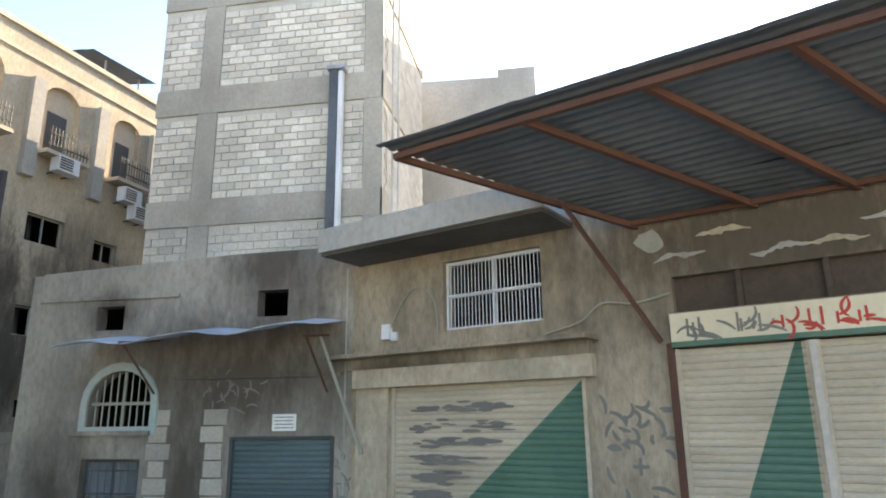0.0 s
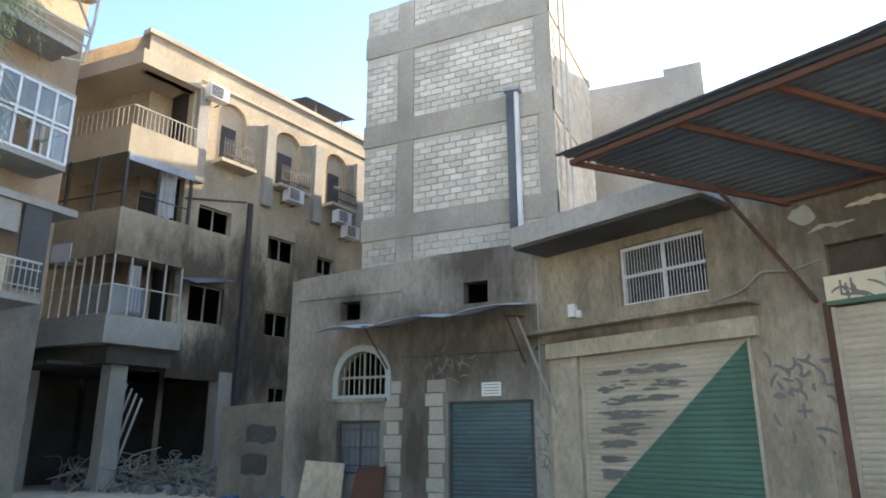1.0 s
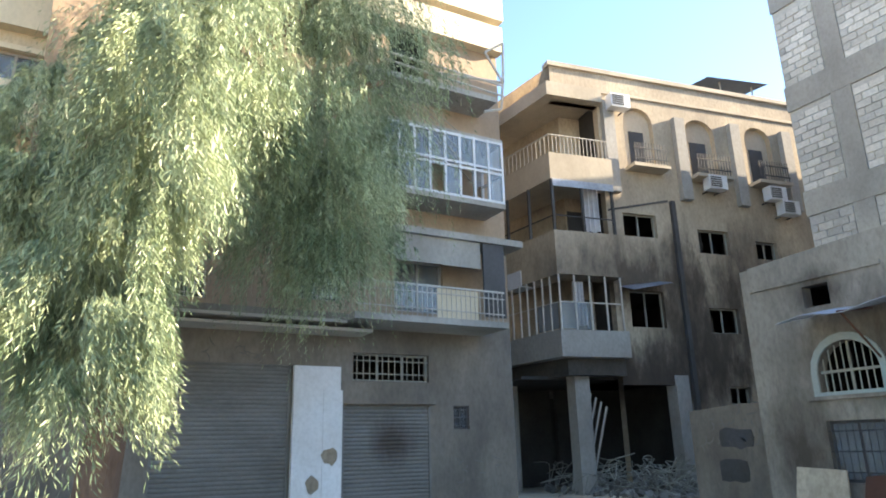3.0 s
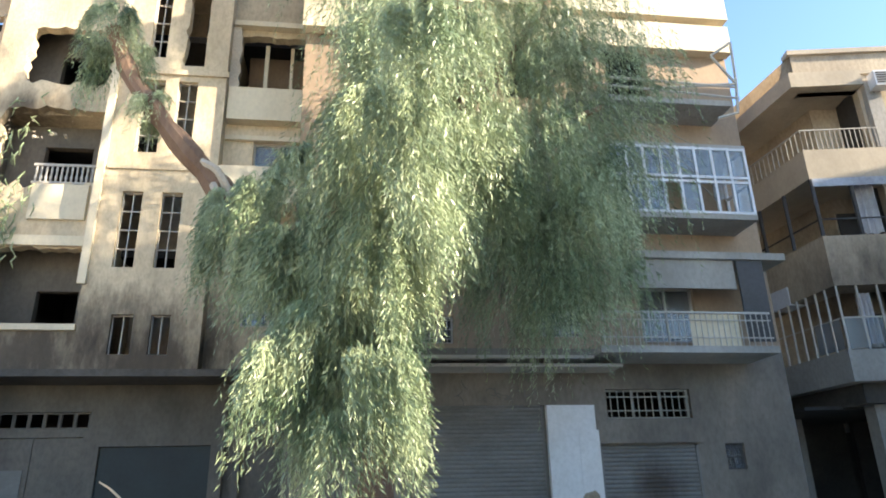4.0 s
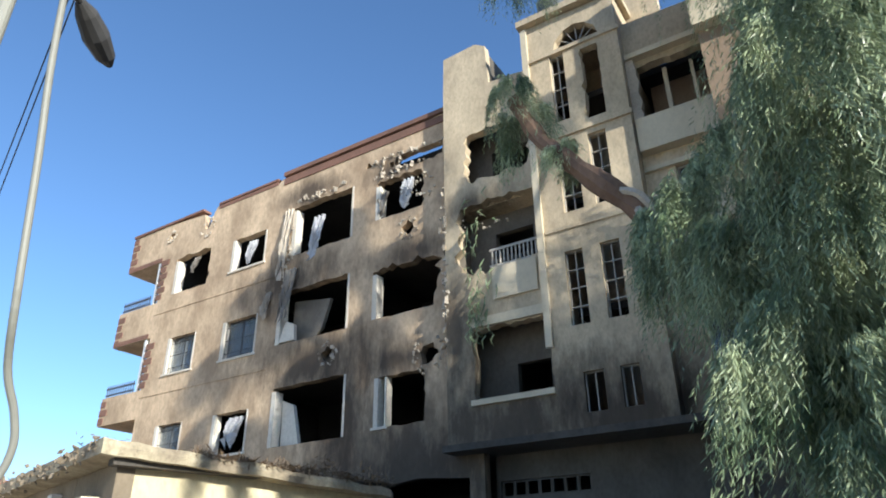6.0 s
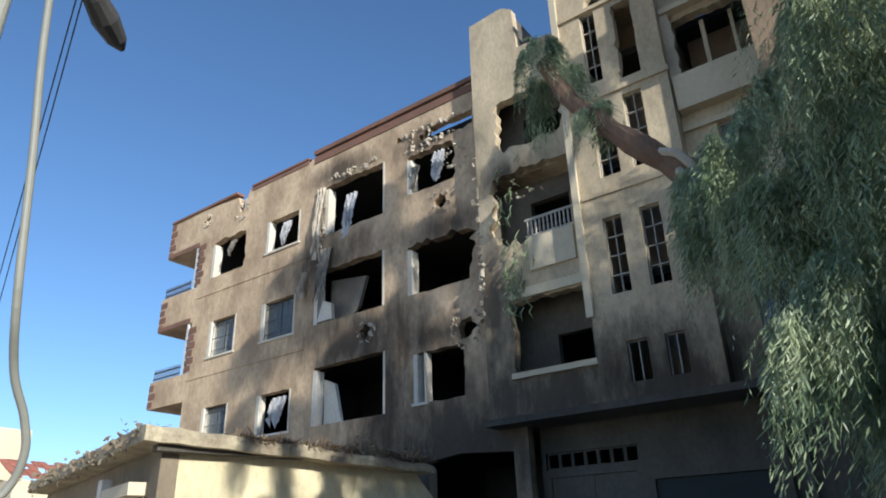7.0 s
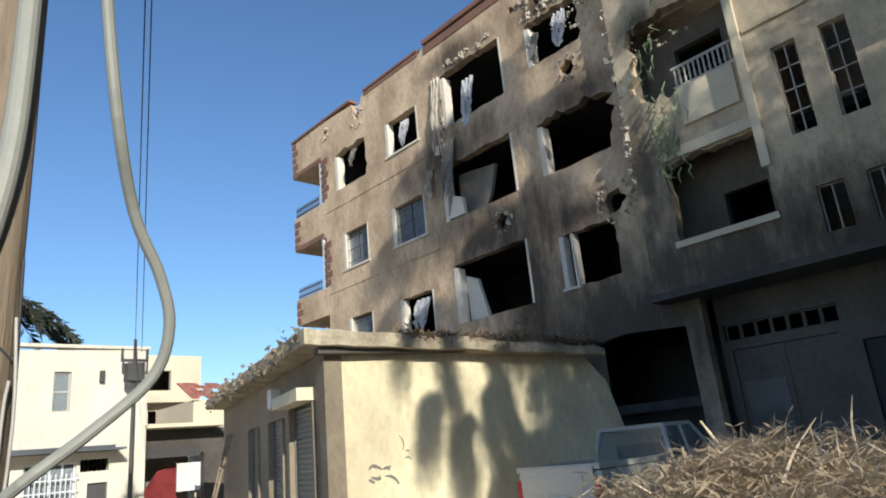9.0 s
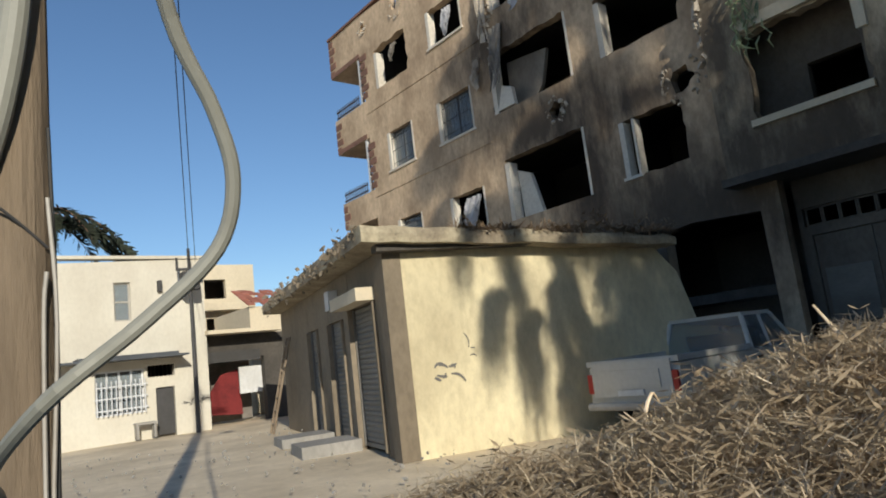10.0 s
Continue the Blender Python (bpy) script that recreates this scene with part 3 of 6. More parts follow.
bb = lambda u0, v0, u1, v1, dz=0.0, r=0.035: rod(bm, (u0 + 1.9 * (1 - v0 / OUT), -v0, slope(v0) + dz), (u1 + 1.9 * (1 - v1 / OUT), -v1, slope(v1) + dz), r, n=4)
bb(U0, OUT, U1, OUT, 0.03, 0.05)
part("front_beam", bm, RUST, can)
for k, u in enumerate((U0 + 0.02, 4.75, 6.0, 7.22, 8.4, 9.6, 10.8)):
    bm = bmesh.new()
    bb(u - 0.22 * k, 0, u, OUT, 0.03, 0.05)
    part("rafter", bm, RUST, can)
bm = bmesh.new()
bb(U0, 0.1, U1, 0.1, 0.03, 0.04)
part("wall_beam", bm, RUST, can)
bm = bmesh.new()
rod(bm, (5.2, -0.03, 3.08), (4.45, -0.95, 4.72), 0.035, n=4)
part("strut", bm, RUST, can)

# ---- low grey building with the arched window ----
low = thing("low_house", pose(0, 9.4, 0), "grey plastered low house with an arched barred window and smoke stains", "house")
part("wall", wall([(-11.0, -0.25), (-7.22, -0.25), (-7.22, 2.02), (-5.46, 2.02), (-5.46, -0.25), (-5.2, -0.25), (-5.2, 4.85), (-5.75, 5.08), (-7.4, 5.05), (-11.0, 4.88)],
                  [rect(-9.86, -9.33, 3.82, 4.24), rect(-6.87, -6.33, 3.95, 4.4), arch(-9.82, -8.64, 2.2, 2.56, 3.12), rect(-9.84, -8.77, 0.6, 1.68)], 0, 0.28), PLASTER_LOW, low)
# indoor shade again comes from the near-black room colour
rooms(low, -11.0, -5.2, 4.4, [0.04, 4.8], front=0.29, material=SOOTED_SHADED)
part("side_wall", one((-11.2, -11.003, 0.0, 4.4, -0.2, 4.85)), PLASTER_LOW, low)
bm = bmesh.new()
ring_pts = arch(-9.94, -8.52, 2.08, 2.56, 3.26)
panel(bm, ring_pts, [arch(-9.821, -8.639, 2.199, 2.56, 3.121)], -0.05, -0.002)
part("arch_surround", bm, BLUE_PAINT, low, "faded teal arch surround")
bm = bmesh.new()
for k in range(9):
    u = -9.75 + k * 0.13
    rod(bm, (u, 0.1, 2.2), (u, 0.1, 2.56 + 0.55 * math.sqrt(max(0, 1 - ((u + 9.23) / 0.6) ** 2))), 0.015, n=5)
box(bm, -9.82, -8.64, 0.08, 0.12, 2.55, 2.6)
rod(bm, (-9.23, 0.1, 2.2), (-9.23, 0.1, 3.1), 0.03, n=4)
part("grille", bm, CABLE, low)
window(low, -9.84, -8.77, 0.6, 1.68, 0.12, IRON, 0.05, 1, 0, grille=8)
part("sill", one((-10.05, -8.6, -0.1, -0.001, 2.06, 2.13)), PLASTER_LOW, low)
part("string_course", one((-11.0, -8.3, -0.05, -0.001, 4.35, 4.42)), PLASTER_LOW, low)
# stone quoins beside the window and the gate
qm = bpy.data.meshes.new("stone")
bm = one((-0.22, 0.22, -0.045, -0.001, 0.0, 0.25))
bm.to_mesh(qm)
bm.free()
qm.materials.append(STONE)
rng = random.Random(8)
for cu in (-8.45, -7.5):
    for k in range(9):
        share("stone", qm, Matrix.Translation((cu + rng.uniform(-0.03, 0.03), 0, 0.05 + k * 0.27)) @ Matrix.Diagonal((rng.uniform(0.6, 1.0), rng.uniform(0.4, 0.8), 0.97, 1)), low)
gate = shutter(low, -7.15, -5.52, 0.02, 1.98, 0.06, SHUTTER_BLUE, name="metal_gate", label="blue-grey corrugated metal gate")
each("gate_frame", IRON, low, (-7.21, -7.152, -0.02, 0.1, 0, 2.01), (-5.518, -5.462, -0.02, 0.1, 0, 2.01), (-7.151, -5.519, -0.02, 0.1, 1.985, 2.015))
part("notice", one((-6.5, -6.1, -0.012, -0.002, 2.1, 2.36)), WHITE_PAINT, low, "small white notice with faint lines")
bm = bmesh.new()
for k in range(4):
    box(bm, -6.46, -6.14, -0.0145, -0.0125, 2.14 + k * 0.055, 2.155 + k * 0.055)
part("notice_lines", bm, INK, low)
bm = bmesh.new()
strokes(bm, -7.75, -6.7, 2.35, 2.9, -0.006, 22, random.Random(21), 0.03)
strokes(bm, -5.45, -5.25, 0.6, 1.8, -0.006, 18, random.Random(22), 0.03)
tagged(part("graffiti", bm, INK, low), kind="stuff")
# bent tin awning on brackets
bm = bmesh.new()
rng = random.Random(2)
for i in range(18):
    u0, u1 = -9.75 + i * 0.245, -9.75 + (i + 1) * 0.245
    z0, z1 = 3.42 + 0.02 * i * 0.6 + 0.05 * math.sin(i * 0.9), 3.42 + 0.012 * (i + 1) + 0.05 * math.sin((i + 1) * 0.9)
    vs = [bm.verts.new(c) for c in ((u0, -1.15 + 0.05 * math.sin(i * 1.7), z0), (u1, -1.15 + 0.05 * math.sin((i + 1) * 1.7), z1), (u1, -0.02, z1 + 0.22), (u0, -0.02, z0 + 0.22))]
    bm.faces.new(vs)
bmesh.ops.remove_doubles(bm, verts=bm.verts, dist=0.03)
bmesh.ops.solidify(bm, geom=bm.faces[:], thickness=0.012)
aw = thing("tin_awning", low.matrix_basis, "bent pale tin awning on thin steel brackets", "awning")
part("sheet", bm, TIN_LIGHT, aw)
for u in (-8.6, -5.6):
    bm = bmesh.new()
    rod(bm, (u, -0.01, 2.7), (u, -1.0, 3.45), 0.02, n=5)
    rod(bm, (u, -0.01, 3.6), (u, -1.1, 3.45), 0.02, n=5)
    part("bracket", bm, RUST, aw)
bm = bmesh.new()
rod(bm, (-5.62, -0.35, 3.55), (-4.95, -0.25, 1.75), 0.025, n=5)
part("loose_pole", bm, CABLE, aw)
part("lintel", one((-8.3, -5.35, -0.05, -0.001, 2.94, 3.0)), PLASTER_LOW, low)

# low yard wall with graffiti and rubbish beside it
yard = thing("yard_wall", pose(0, 9.7, 0), "low grey plastered yard wall with sprayed writing", "wall")
part("wall", wall([(-13.3, -0.2), (-11.21, -0.2), (-11.21, 2.15), (-12.2, 2.12), (-13.3, 2.05)], (), 0, 0.22), C_GREY, yard)
bm = bmesh.new()
strokes(bm, -13.1, -11.4, 1.2, 1.95, -0.006, 30, random.Random(31), 0.035)
part("graffiti", bm, INK, yard)
for k, (u0, u1, z0, z1) in enumerate(((-12.5, -11.7, 1.25, 1.6), (-12.6, -11.9, 0.55, 0.95))):
    part("painted_patch", wall([(p, q) for p, q in ragged(u0, u1, z0, z1, 0.06, 40 + k)], y0=-0.012 - 0.002 * k, y1=-0.001), IRON, yard)

# ---- block building behind ----
blk = thing("block_building", pose(0, 13.95, 0), "unfinished tall building of grey concrete blocks with raw concrete bands", "building")
HB = 15.2
part("wall", one((-12.2, -6.0, 0, 0.2, 0, HB)), MORTAR, blk)
part("side_wall", one((-12.2, -6.0, 0.201, 5.0, 0, HB)), MORTAR, blk)
# unseen mass behind, added to keep sun off the corner apartment house
part("rear_wall", one((-12.2, -7.8, 5.001, 25, 0, HB)), MORTAR, blk)
bands = [(7.1, 7.8), (10.2, 10.95), (13.4, 14.2)]
for a, b in bands:
    part("floor_band", one((-12.23, -5.96, -0.05, -0.001, a, b)), BAND, blk)
    part("floor_band", one((-5.999, -5.95, -0.05, 5.0, a, b)), BAND, blk)
for u0, u1 in ((-11.0, -10.45), (-6.45, -5.97)):
    part("column", one((u0, u1, -0.04, -0.001, 4.8, HB)), BAND, blk)
# courses of hollow blocks
BM_W, BM_H = 0.41, 0.205
bmsh = []
for wdt in (BM_W - 0.02, BM_W / 2 - 0.02):
    bm = one((0, wdt, -0.03, -0.001, 0, BM_H - 0.018))
    for v in bm.verts:
        if v.co.y < -0.02:
            v.co.x += 0.006 if v.co.x < wdt / 2 else -0.006
            v.co.z += 0.006 if v.co.z < 0.1 else -0.006
    me = bpy.data.meshes.new("block")
    bm.to_mesh(me)
    bm.free()
    me.materials.append(BLOCK)
    bmsh.append(me)
rng = random.Random(44)
spare = bmesh.new()
count = 0
levels = [(5.6, 7.09), (7.81, 10.19), (10.96, 13.39), (14.21, 15.15)]
for z0, z1 in levels:
    n = int((z1 - z0) / BM_H)
    for r in range(n):
        for a, b in ((-12.18, -11.02), (-10.43, -6.47)):
            u = a - (BM_W / 2 if r % 2 else 0)
            while u < b - 0.05:
                s, e = max(a, u), min(b, u + BM_W - 0.02)
                if e - s > 0.06:
                    full = e - s > BM_W - 0.05
                    y = rng.uniform(-0.006, 0.006)
                    z = z0 + r * BM_H
                    if 7.5 < z < 13.3 and full and count < 300:
                        share("block", bmsh[0], Matrix.Translation((s, y, z)), blk)
                        count += 1
                    else:
                        vs = box(spare, s, e, -0.03 + y, -0.001, z, z + BM_H - 0.018)
                u += BM_W
tagged(part("block_infill", spare, BLOCK, blk), kind="stuff")
# side face courses
spare = bmesh.new()
for z0, z1 in levels[1:]:
    n = int((z1 - z0) / BM_H)
    for r in range(n):
        for k in range(12):
            v = 0.25 + k * BM_W - (BM_W / 2 if r % 2 else 0)
            if v < 0.2:
                continue
            if v + BM_W > 5.0:
                continue
            x = x2 = -6.0
            z = z0 + r * BM_H
            vs = [spare.verts.new(c) for c in ((x + 0.03, v, z), (x2 + 0.03, v + BM_W - 0.02, z), (x2 + 0.03, v + BM_W - 0.02, z + BM_H - 0.018), (x + 0.03, v, z + BM_H - 0.018))]
            spare.faces.new(vs)
tagged(part("block_infill", spare, BLOCK, blk), kind="stuff")
bm = bmesh.new()
for u in (-5.7, -5.55):
    tube(bm, [(u, -0.05, 6.0), (u, -0.05, HB)], [0.035, 0.035], 6)
part("drain_pipe", bm, PALE_IRON, blk)
flue = thing("vent_pipe", pose(0, 13.95, 0), "tall square metal vent pipe strapped to a block wall", "pipe")
part("duct", one((-7.3, -7.08, -0.3, -0.08, 6.3, 10.95)), TIN, flue)
part("pipe", one((-7.06, -6.96, -0.3, -0.12, 6.4, 10.9)), WHITE_METAL, flue)
part("cap", one((-7.36, -6.9, -0.36, -0.06, 10.951, 11.05)), TIN_LIGHT, flue)

# concrete building seen past the block building
far = thing("concrete_building", pose(-4.7, 22, 0.0), "plain pale concrete building with a small window", "building")
part("wall", wall([(-2.2, 0), (3.2, 0), (3.2, 13.2), (2.4, 13.2), (2.4, 15.2), (1.0, 15.2), (1.0, 14.9), (-2.2, 15.0)], [rect(-0.6, 0.6, 7.5, 8.5)], 0, 0.3), CONCRETE, far)
rooms(far, -2.2, 3.2, 5.0, [4, 7, 10, 13.3], front=0.31)
window(far, -0.6, 0.6, 7.5, 8.5, 0.1, WHITE_METAL, 0.06, 1)

# ---- corner apartment house at the alley ----
apt = thing("corner_apartment_house", pose(-18.013, 10.211, 0, 0, 0, 80), "ochre four-storey apartment house with corner bays, its street level burnt out", "house")
ROOF_B = 13.86
part("wall", wall([(1.75, -0.2), (1.75, 3.1), (4.1, 3.1), (4.1, -0.2), (14, -0.2), (14, ROOF_B), (0.0, ROOF_B), (0.0, 12.55), (1.75, 12.55)],
                  [arch(2.75, 3.95, 10.45, 12.2, 12.75, 8), arch(5.3, 6.6, 10.35, 12.1, 12.65, 8), arch(8.0, 9.2, 10.4, 12.2, 12.7, 8),
                   rect(2.35, 3.65, 7.95, 8.75), rect(5.3, 6.6, 7.55, 8.4), rect(7.75, 8.7, 7.5, 8.15),
                   rect(2.3, 3.6, 4.9, 6.1), rect(5.35, 6.55, 4.8, 5.65), rect(8.0, 9.0, 4.9, 5.6), rect(5.75, 6.6, 2.5, 3.05)], 0, 0.28), B_WALL, apt)
rooms(apt, 1.8, 14, 9, [0.05, 3.5, 6.6, 9.6, 13.7], front=0.29, base=3.3, material=SOOTED_SHADED)
part("roof_edge", one((-0.1, 14.1, -0.1, 0.3, ROOF_B + 0.001, ROOF_B + 0.16)), B_BAND, apt)
part("cornice", one((0.1, 14, -0.06, -0.001, 13.1, 13.2)), B_BAND, apt)
for k, (u, z0, z1) in enumerate(((1.85, 9.4, 12.75), (4.75, 9.4, 12.5), (7.2, 9.4, 12.6), (9.6, 9.4, 12.6))):
    part("pilaster", one((u, u + 0.42, -0.22, -0.001, z0, z1)), CONCRETE, apt)
for u0, u1, z in ((2.65, 4.1, 10.4), (5.2, 6.75, 10.3), (7.9, 9.4, 10.35)):
    b = part("balcony", one((u0, u1, -0.55, -0.001, z - 0.12, z)), B_BAND, apt)
    bm = bmesh.new()
    bars(bm, u0 + 0.05, u1 - 0.05, z, z + 0.75, -0.5, 12, 0.016, 2)
    part("railing", bm, IRON, b)
for u0, u1, z0, z1 in ((2.35, 3.65, 7.95, 8.75), (5.3, 6.6, 7.55, 8.4), (7.75, 8.7, 7.5, 8.15), (2.3, 3.6, 4.9, 6.1), (5.35, 6.55, 4.8, 5.65), (8.0, 9.0, 4.9, 5.6), (5.75, 6.6, 2.5, 3.05)):
    window(apt, u0, u1, z0, z1, 0.14, CABLE, 0.04, 1, 0, glass=False)
for u, z in ((1.95, 12.35), (5.6, 9.75), (8.2, 9.6), (8.7, 9.1)):
    ac = thing("air_conditioner", apt.matrix_basis @ pose(u, -0.45, z), "white air conditioner unit on a house wall", "air conditioner", "air conditioners")
    part("case", one((0, 0.75, -0.15, 0.2, 0, 0.5)), WHITE_METAL, ac)
    bm = bmesh.new()
    for k in range(5):
        box(bm, 0.05, 0.5, -0.17, -0.151, 0.07 + k * 0.08, 0.11 + k * 0.08)
    part("louvre", bm, IRON, ac)
    each("bracket", IRON, ac, (0.1, 0.14, 0.2, 0.44, -0.03, 0.0), (0.6, 0.64, 0.2, 0.44, -0.03, 0.0))
part("drain_pipe", one((4.25, 4.4, -0.16, -0.02, 0, 9.3)), IRON, apt)
# thin dark strip slanting up across the alley wall
part("wall_stain", wall([(1.8, 8.75), (4.2, 9.3), (4.2, 9.36), (1.8, 8.82)], y0=-0.03, y1=-0.001), IRON, apt)
# bent awning over the first-floor window
bm = bmesh.new()
vs = [bm.verts.new(c) for c in ((1.9, -0.9, 5.9), (3.5, -0.7, 6.25), (3.5, -0.02, 6.45), (1.9, -0.02, 6.2))]
bm.faces.new(vs)
bmesh.ops.solidify(bm, geom=bm.faces[:], thickness=0.03)
part("bent_awning", bm, TIN_LIGHT, apt)

def cloth_sheet(u0, u1, z0, z1, y, seed):
    """A hanging cloth in upright folds with an uneven hem."""
    bm = bmesh.new()
    rng = random.Random(seed)
    last = None
    for k in range(15):
        u = u0 + (u1 - u0) * k / 14
        yy = y + 0.05 * math.sin(k * 1.5 + seed) + rng.uniform(-0.01, 0.01)
        pair = [bm.verts.new((u, yy, z1)), bm.verts.new((u + 0.03 * rng.random(), yy * 1.0 + 0.02, z0 + 0.12 * rng.random()))]
        if last:
            bm.faces.new((last[0], pair[0], pair[1], last[1]))
        last = pair
    return bm


# the corner bays: bands, posts and glazing seen from two sides (a = along the alley, b = along the street)


def corner_band(z0, z1, out, material, name="band", u=1.75, ub=3.2, label=""):
    """A band round the corner, with out metres of overhang; local x runs up the alley, local y into the house."""
    bm = bmesh.new()
    p = [(-out, -out), (u, -out), (u, 0.25), (0.05, 0.25), (0.05 - ub * 0.24, ub), (-out - ub * 0.24 - 0.02, ub)]
    lo = [bm.verts.new((x, y, z0)) for x, y in p]
    hi = [bm.verts.new((x, y, z1)) for x, y in p]
    bm.faces.new(lo[::-1])
    bm.faces.new(hi)
    for k in range(6):
        bm.faces.new((lo[k], lo[(k + 1) % 6], hi[(k + 1) % 6], hi[k]))
    return part(name, bm, material, apt, label)


corner_band(12.55, 13.05, 0.35, B_BAND)
corner_band(9.45, 10.35, 0.55, B_BAND, label="pale rendered balcony parapet")
corner_band(6.35, 7.75, 0.55, B_WALL, label="ochre rendered bay parapet")
corner_band(3.85, 4.65, 0.6, CONCRETE, label="grey concrete bay base")
# dark band standing for the shade below the bay base
corner_band(3.35, 3.85, 0.25, CONCRETE_SHADED)
bm = bmesh.new()
for k in range(16):
    rod(bm, (-0.5 + k * 0.14, -0.5, 10.35), (-0.5 + k * 0.14, -0.5, 11.0), 0.012, n=4)
    rod(bm, (-0.5 - k * 0.05, -0.5 + k * 0.2, 10.35), (-0.5 - k * 0.05, -0.5 + k * 0.2, 11.0), 0.012, n=4)
rod(bm, (-0.5, -0.5, 11.0), (1.7, -0.5, 11.0), 0.02, n=4)
rod(bm, (-0.5, -0.5, 11.0), (-1.25, 2.5, 11.0), 0.02, n=4)
part("railing", bm, PALE_IRON, apt)
for z0, z1, material in ((7.75, 9.45, IRON), (4.65, 6.35, PALE_IRON)):
    spots = ((-0.5, -0.5), (0.55, -0.5), (1.65, -0.5), (-0.78, 0.6), (-1.05, 1.7), (-1.25, 2.7))
    if z0 < 5:
        spots += ((0.02, -0.5), (1.1, -0.5), (-0.6, -0.1), (-0.69, 0.25), (-0.87, 0.95), (-0.96, 1.3), (-1.12, 2.05), (-1.19, 2.4))
    for x, y in spots:
        h = 0.04 if (x, y) in spots[:6] and z0 > 5 else 0.024
        part("bay_post", one((x - h, x + h, y - h, y + h, z0, z1)), material, apt)
    bm = bmesh.new()
    for z in ((z0 + 0.5,) if z0 > 7 else (z0 + 0.85,)):
        rod(bm, (-0.5, -0.5, z), (1.65, -0.5, z), 0.025, n=4)
        rod(bm, (-0.5, -0.5, z), (-1.25, 2.7, z), 0.025, n=4)
    part("bay_rail", bm, material, apt)
for x, y, x2, y2 in ((-0.46, -0.5, 0.5, -0.5), (-0.53, -0.4, -0.76, 0.5)):
    bm = bmesh.new()
    vs = [bm.verts.new(c) for c in ((x, y, 4.7), (x2, y2, 4.7), (x2, y2, 5.5), (x, y, 5.5))]
    bm.faces.new(vs)
    part("pane", bm, GLASS, apt)
part("curtain", cloth_sheet(0.75, 1.35, 7.85, 9.4, -0.2, 5), FABRIC, apt)
part("curtain", cloth_sheet(0.1, 0.5, 4.75, 6.2, -0.25, 6), FABRIC, apt)
part("awning_sheet", wall([(-0.5, 9.2), (1.7, 9.2), (1.7, 9.44), (-0.5, 9.44)], y0=-0.58, y1=-0.56), TIN_LIGHT, apt)
bm = bmesh.new()
core = [(0.95, 1.3), (1.79, 1.3), (1.79, 6.5), (-0.35, 6.5)]
lo, hi = [bm.verts.new((x, y, 3.4)) for x, y in core], [bm.verts.new((x, y, ROOF_B - 0.05)) for x, y in core]
bm.faces.new(lo[::-1])
bm.faces.new(hi)
for k in range(4):
    bm.faces.new((lo[k], lo[(k + 1) % 4], hi[(k + 1) % 4], hi[k]))
part("bay_core", bm, B_WALL, apt)
bm = bmesh.new()
deck = [(-0.05, -0.02), (1.74, -0.02), (1.74, 6.4), (-1.55, 6.4)]
for z0, z1 in ((3.9, 4.05), (7.0, 7.15), (9.6, 9.75), (12.7, 12.85)):
    lo, hi = [bm.verts.new((x, y, z0)) for x, y in deck], [bm.verts.new((x, y, z1)) for x, y in deck]
    bm.faces.new(lo[::-1])
    bm.faces.new(hi)
    for k in range(4):
        bm.faces.new((lo[k], lo[(k + 1) % 4], hi[(k + 1) % 4], hi[k]))
part("bay_deck", bm, B_BAND, apt)
for x0, x1, z0, z1 in ((1.0, 1.6, 7.2, 9.1), (1.0, 1.6, 4.1, 6.0)):
    part("bay_door", one((x0, x1, 1.26, 1.299, z0, z1)), IRON, apt)
each("burnt_shop_wall", SOOTED_SHADED, apt, (1.8, 6.0, 4.5, 4.7, -0.1, 3.5), (-2.0, 1.8, 5.0, 5.2, -0.1, 3.5), (4.6, 4.8, 0.3, 4.5, -0.1, 3.3), (-2.4, -2.2, 4.0, 5.2, -0.1, 3.5))
part("burnt_ceiling", one((-1.4, 4.6, 0.6, 5.0, 3.3, 3.39)), SOOTED_SHADED, apt)
for u0, u1, z in ((2.7, 4.0, 10.4), (5.25, 6.65, 10.3), (7.95, 9.25, 10.35)):
    part("niche_back", one((u0, u1, 0.2, 0.27, z, z + 2.45)), B_BAND, apt)
    part("niche_door", one((u0 + 0.35, u1 - 0.35, 0.17, 0.199, z, z + 1.5)), IRON, apt)
part("street_wall", one((-3.2, -0.9, 3.2, 3.45, 3.3, ROOF_B)), B_WALL, apt)
bm = bmesh.new()
vs = [bm.verts.new(c) for c in ((0.0, 0.0, 12.55), (-1.15, 4.6, 12.55), (-1.15, 4.6, ROOF_B), (0.0, 0.0, ROOF_B))]
bm.faces.new(vs)
vs = [bm.verts.new(c) for c in ((-0.75, 3.0, 3.3), (-1.5, 6.0, 3.3), (-1.5, 6.0, ROOF_B), (-0.75, 3.0, ROOF_B))]
bm.faces.new(vs)
bmesh.ops.solidify(bm, geom=bm.faces[:], thickness=0.2)
part("street_front", bm, B_WALL, apt)
for x, y in ((0.35, 0.3), (3.9, 0.2), (-0.7, 3.2)):
    part("column", one((x - 0.25, x + 0.25, y - 0.25, y + 0.25, -0.2, 3.4)), CONCRETE, apt)
ac = thing("air_conditioner", apt.matrix_basis @ pose(-0.75, 2.0, 6.3, 0, 0, -75), "white air conditioner unit below a bay window", "air conditioner", "air conditioners")
part("case", one((0, 0.75, -0.4, 0.1, 0, 0.55)), WHITE_METAL, ac)
# roof shelter
sh = thing("roof_shelter", apt.matrix_basis @ pose(8.2, 1.0, ROOF_B + 0.0), "small tin shelter on steel posts on a flat roof", "shelter")
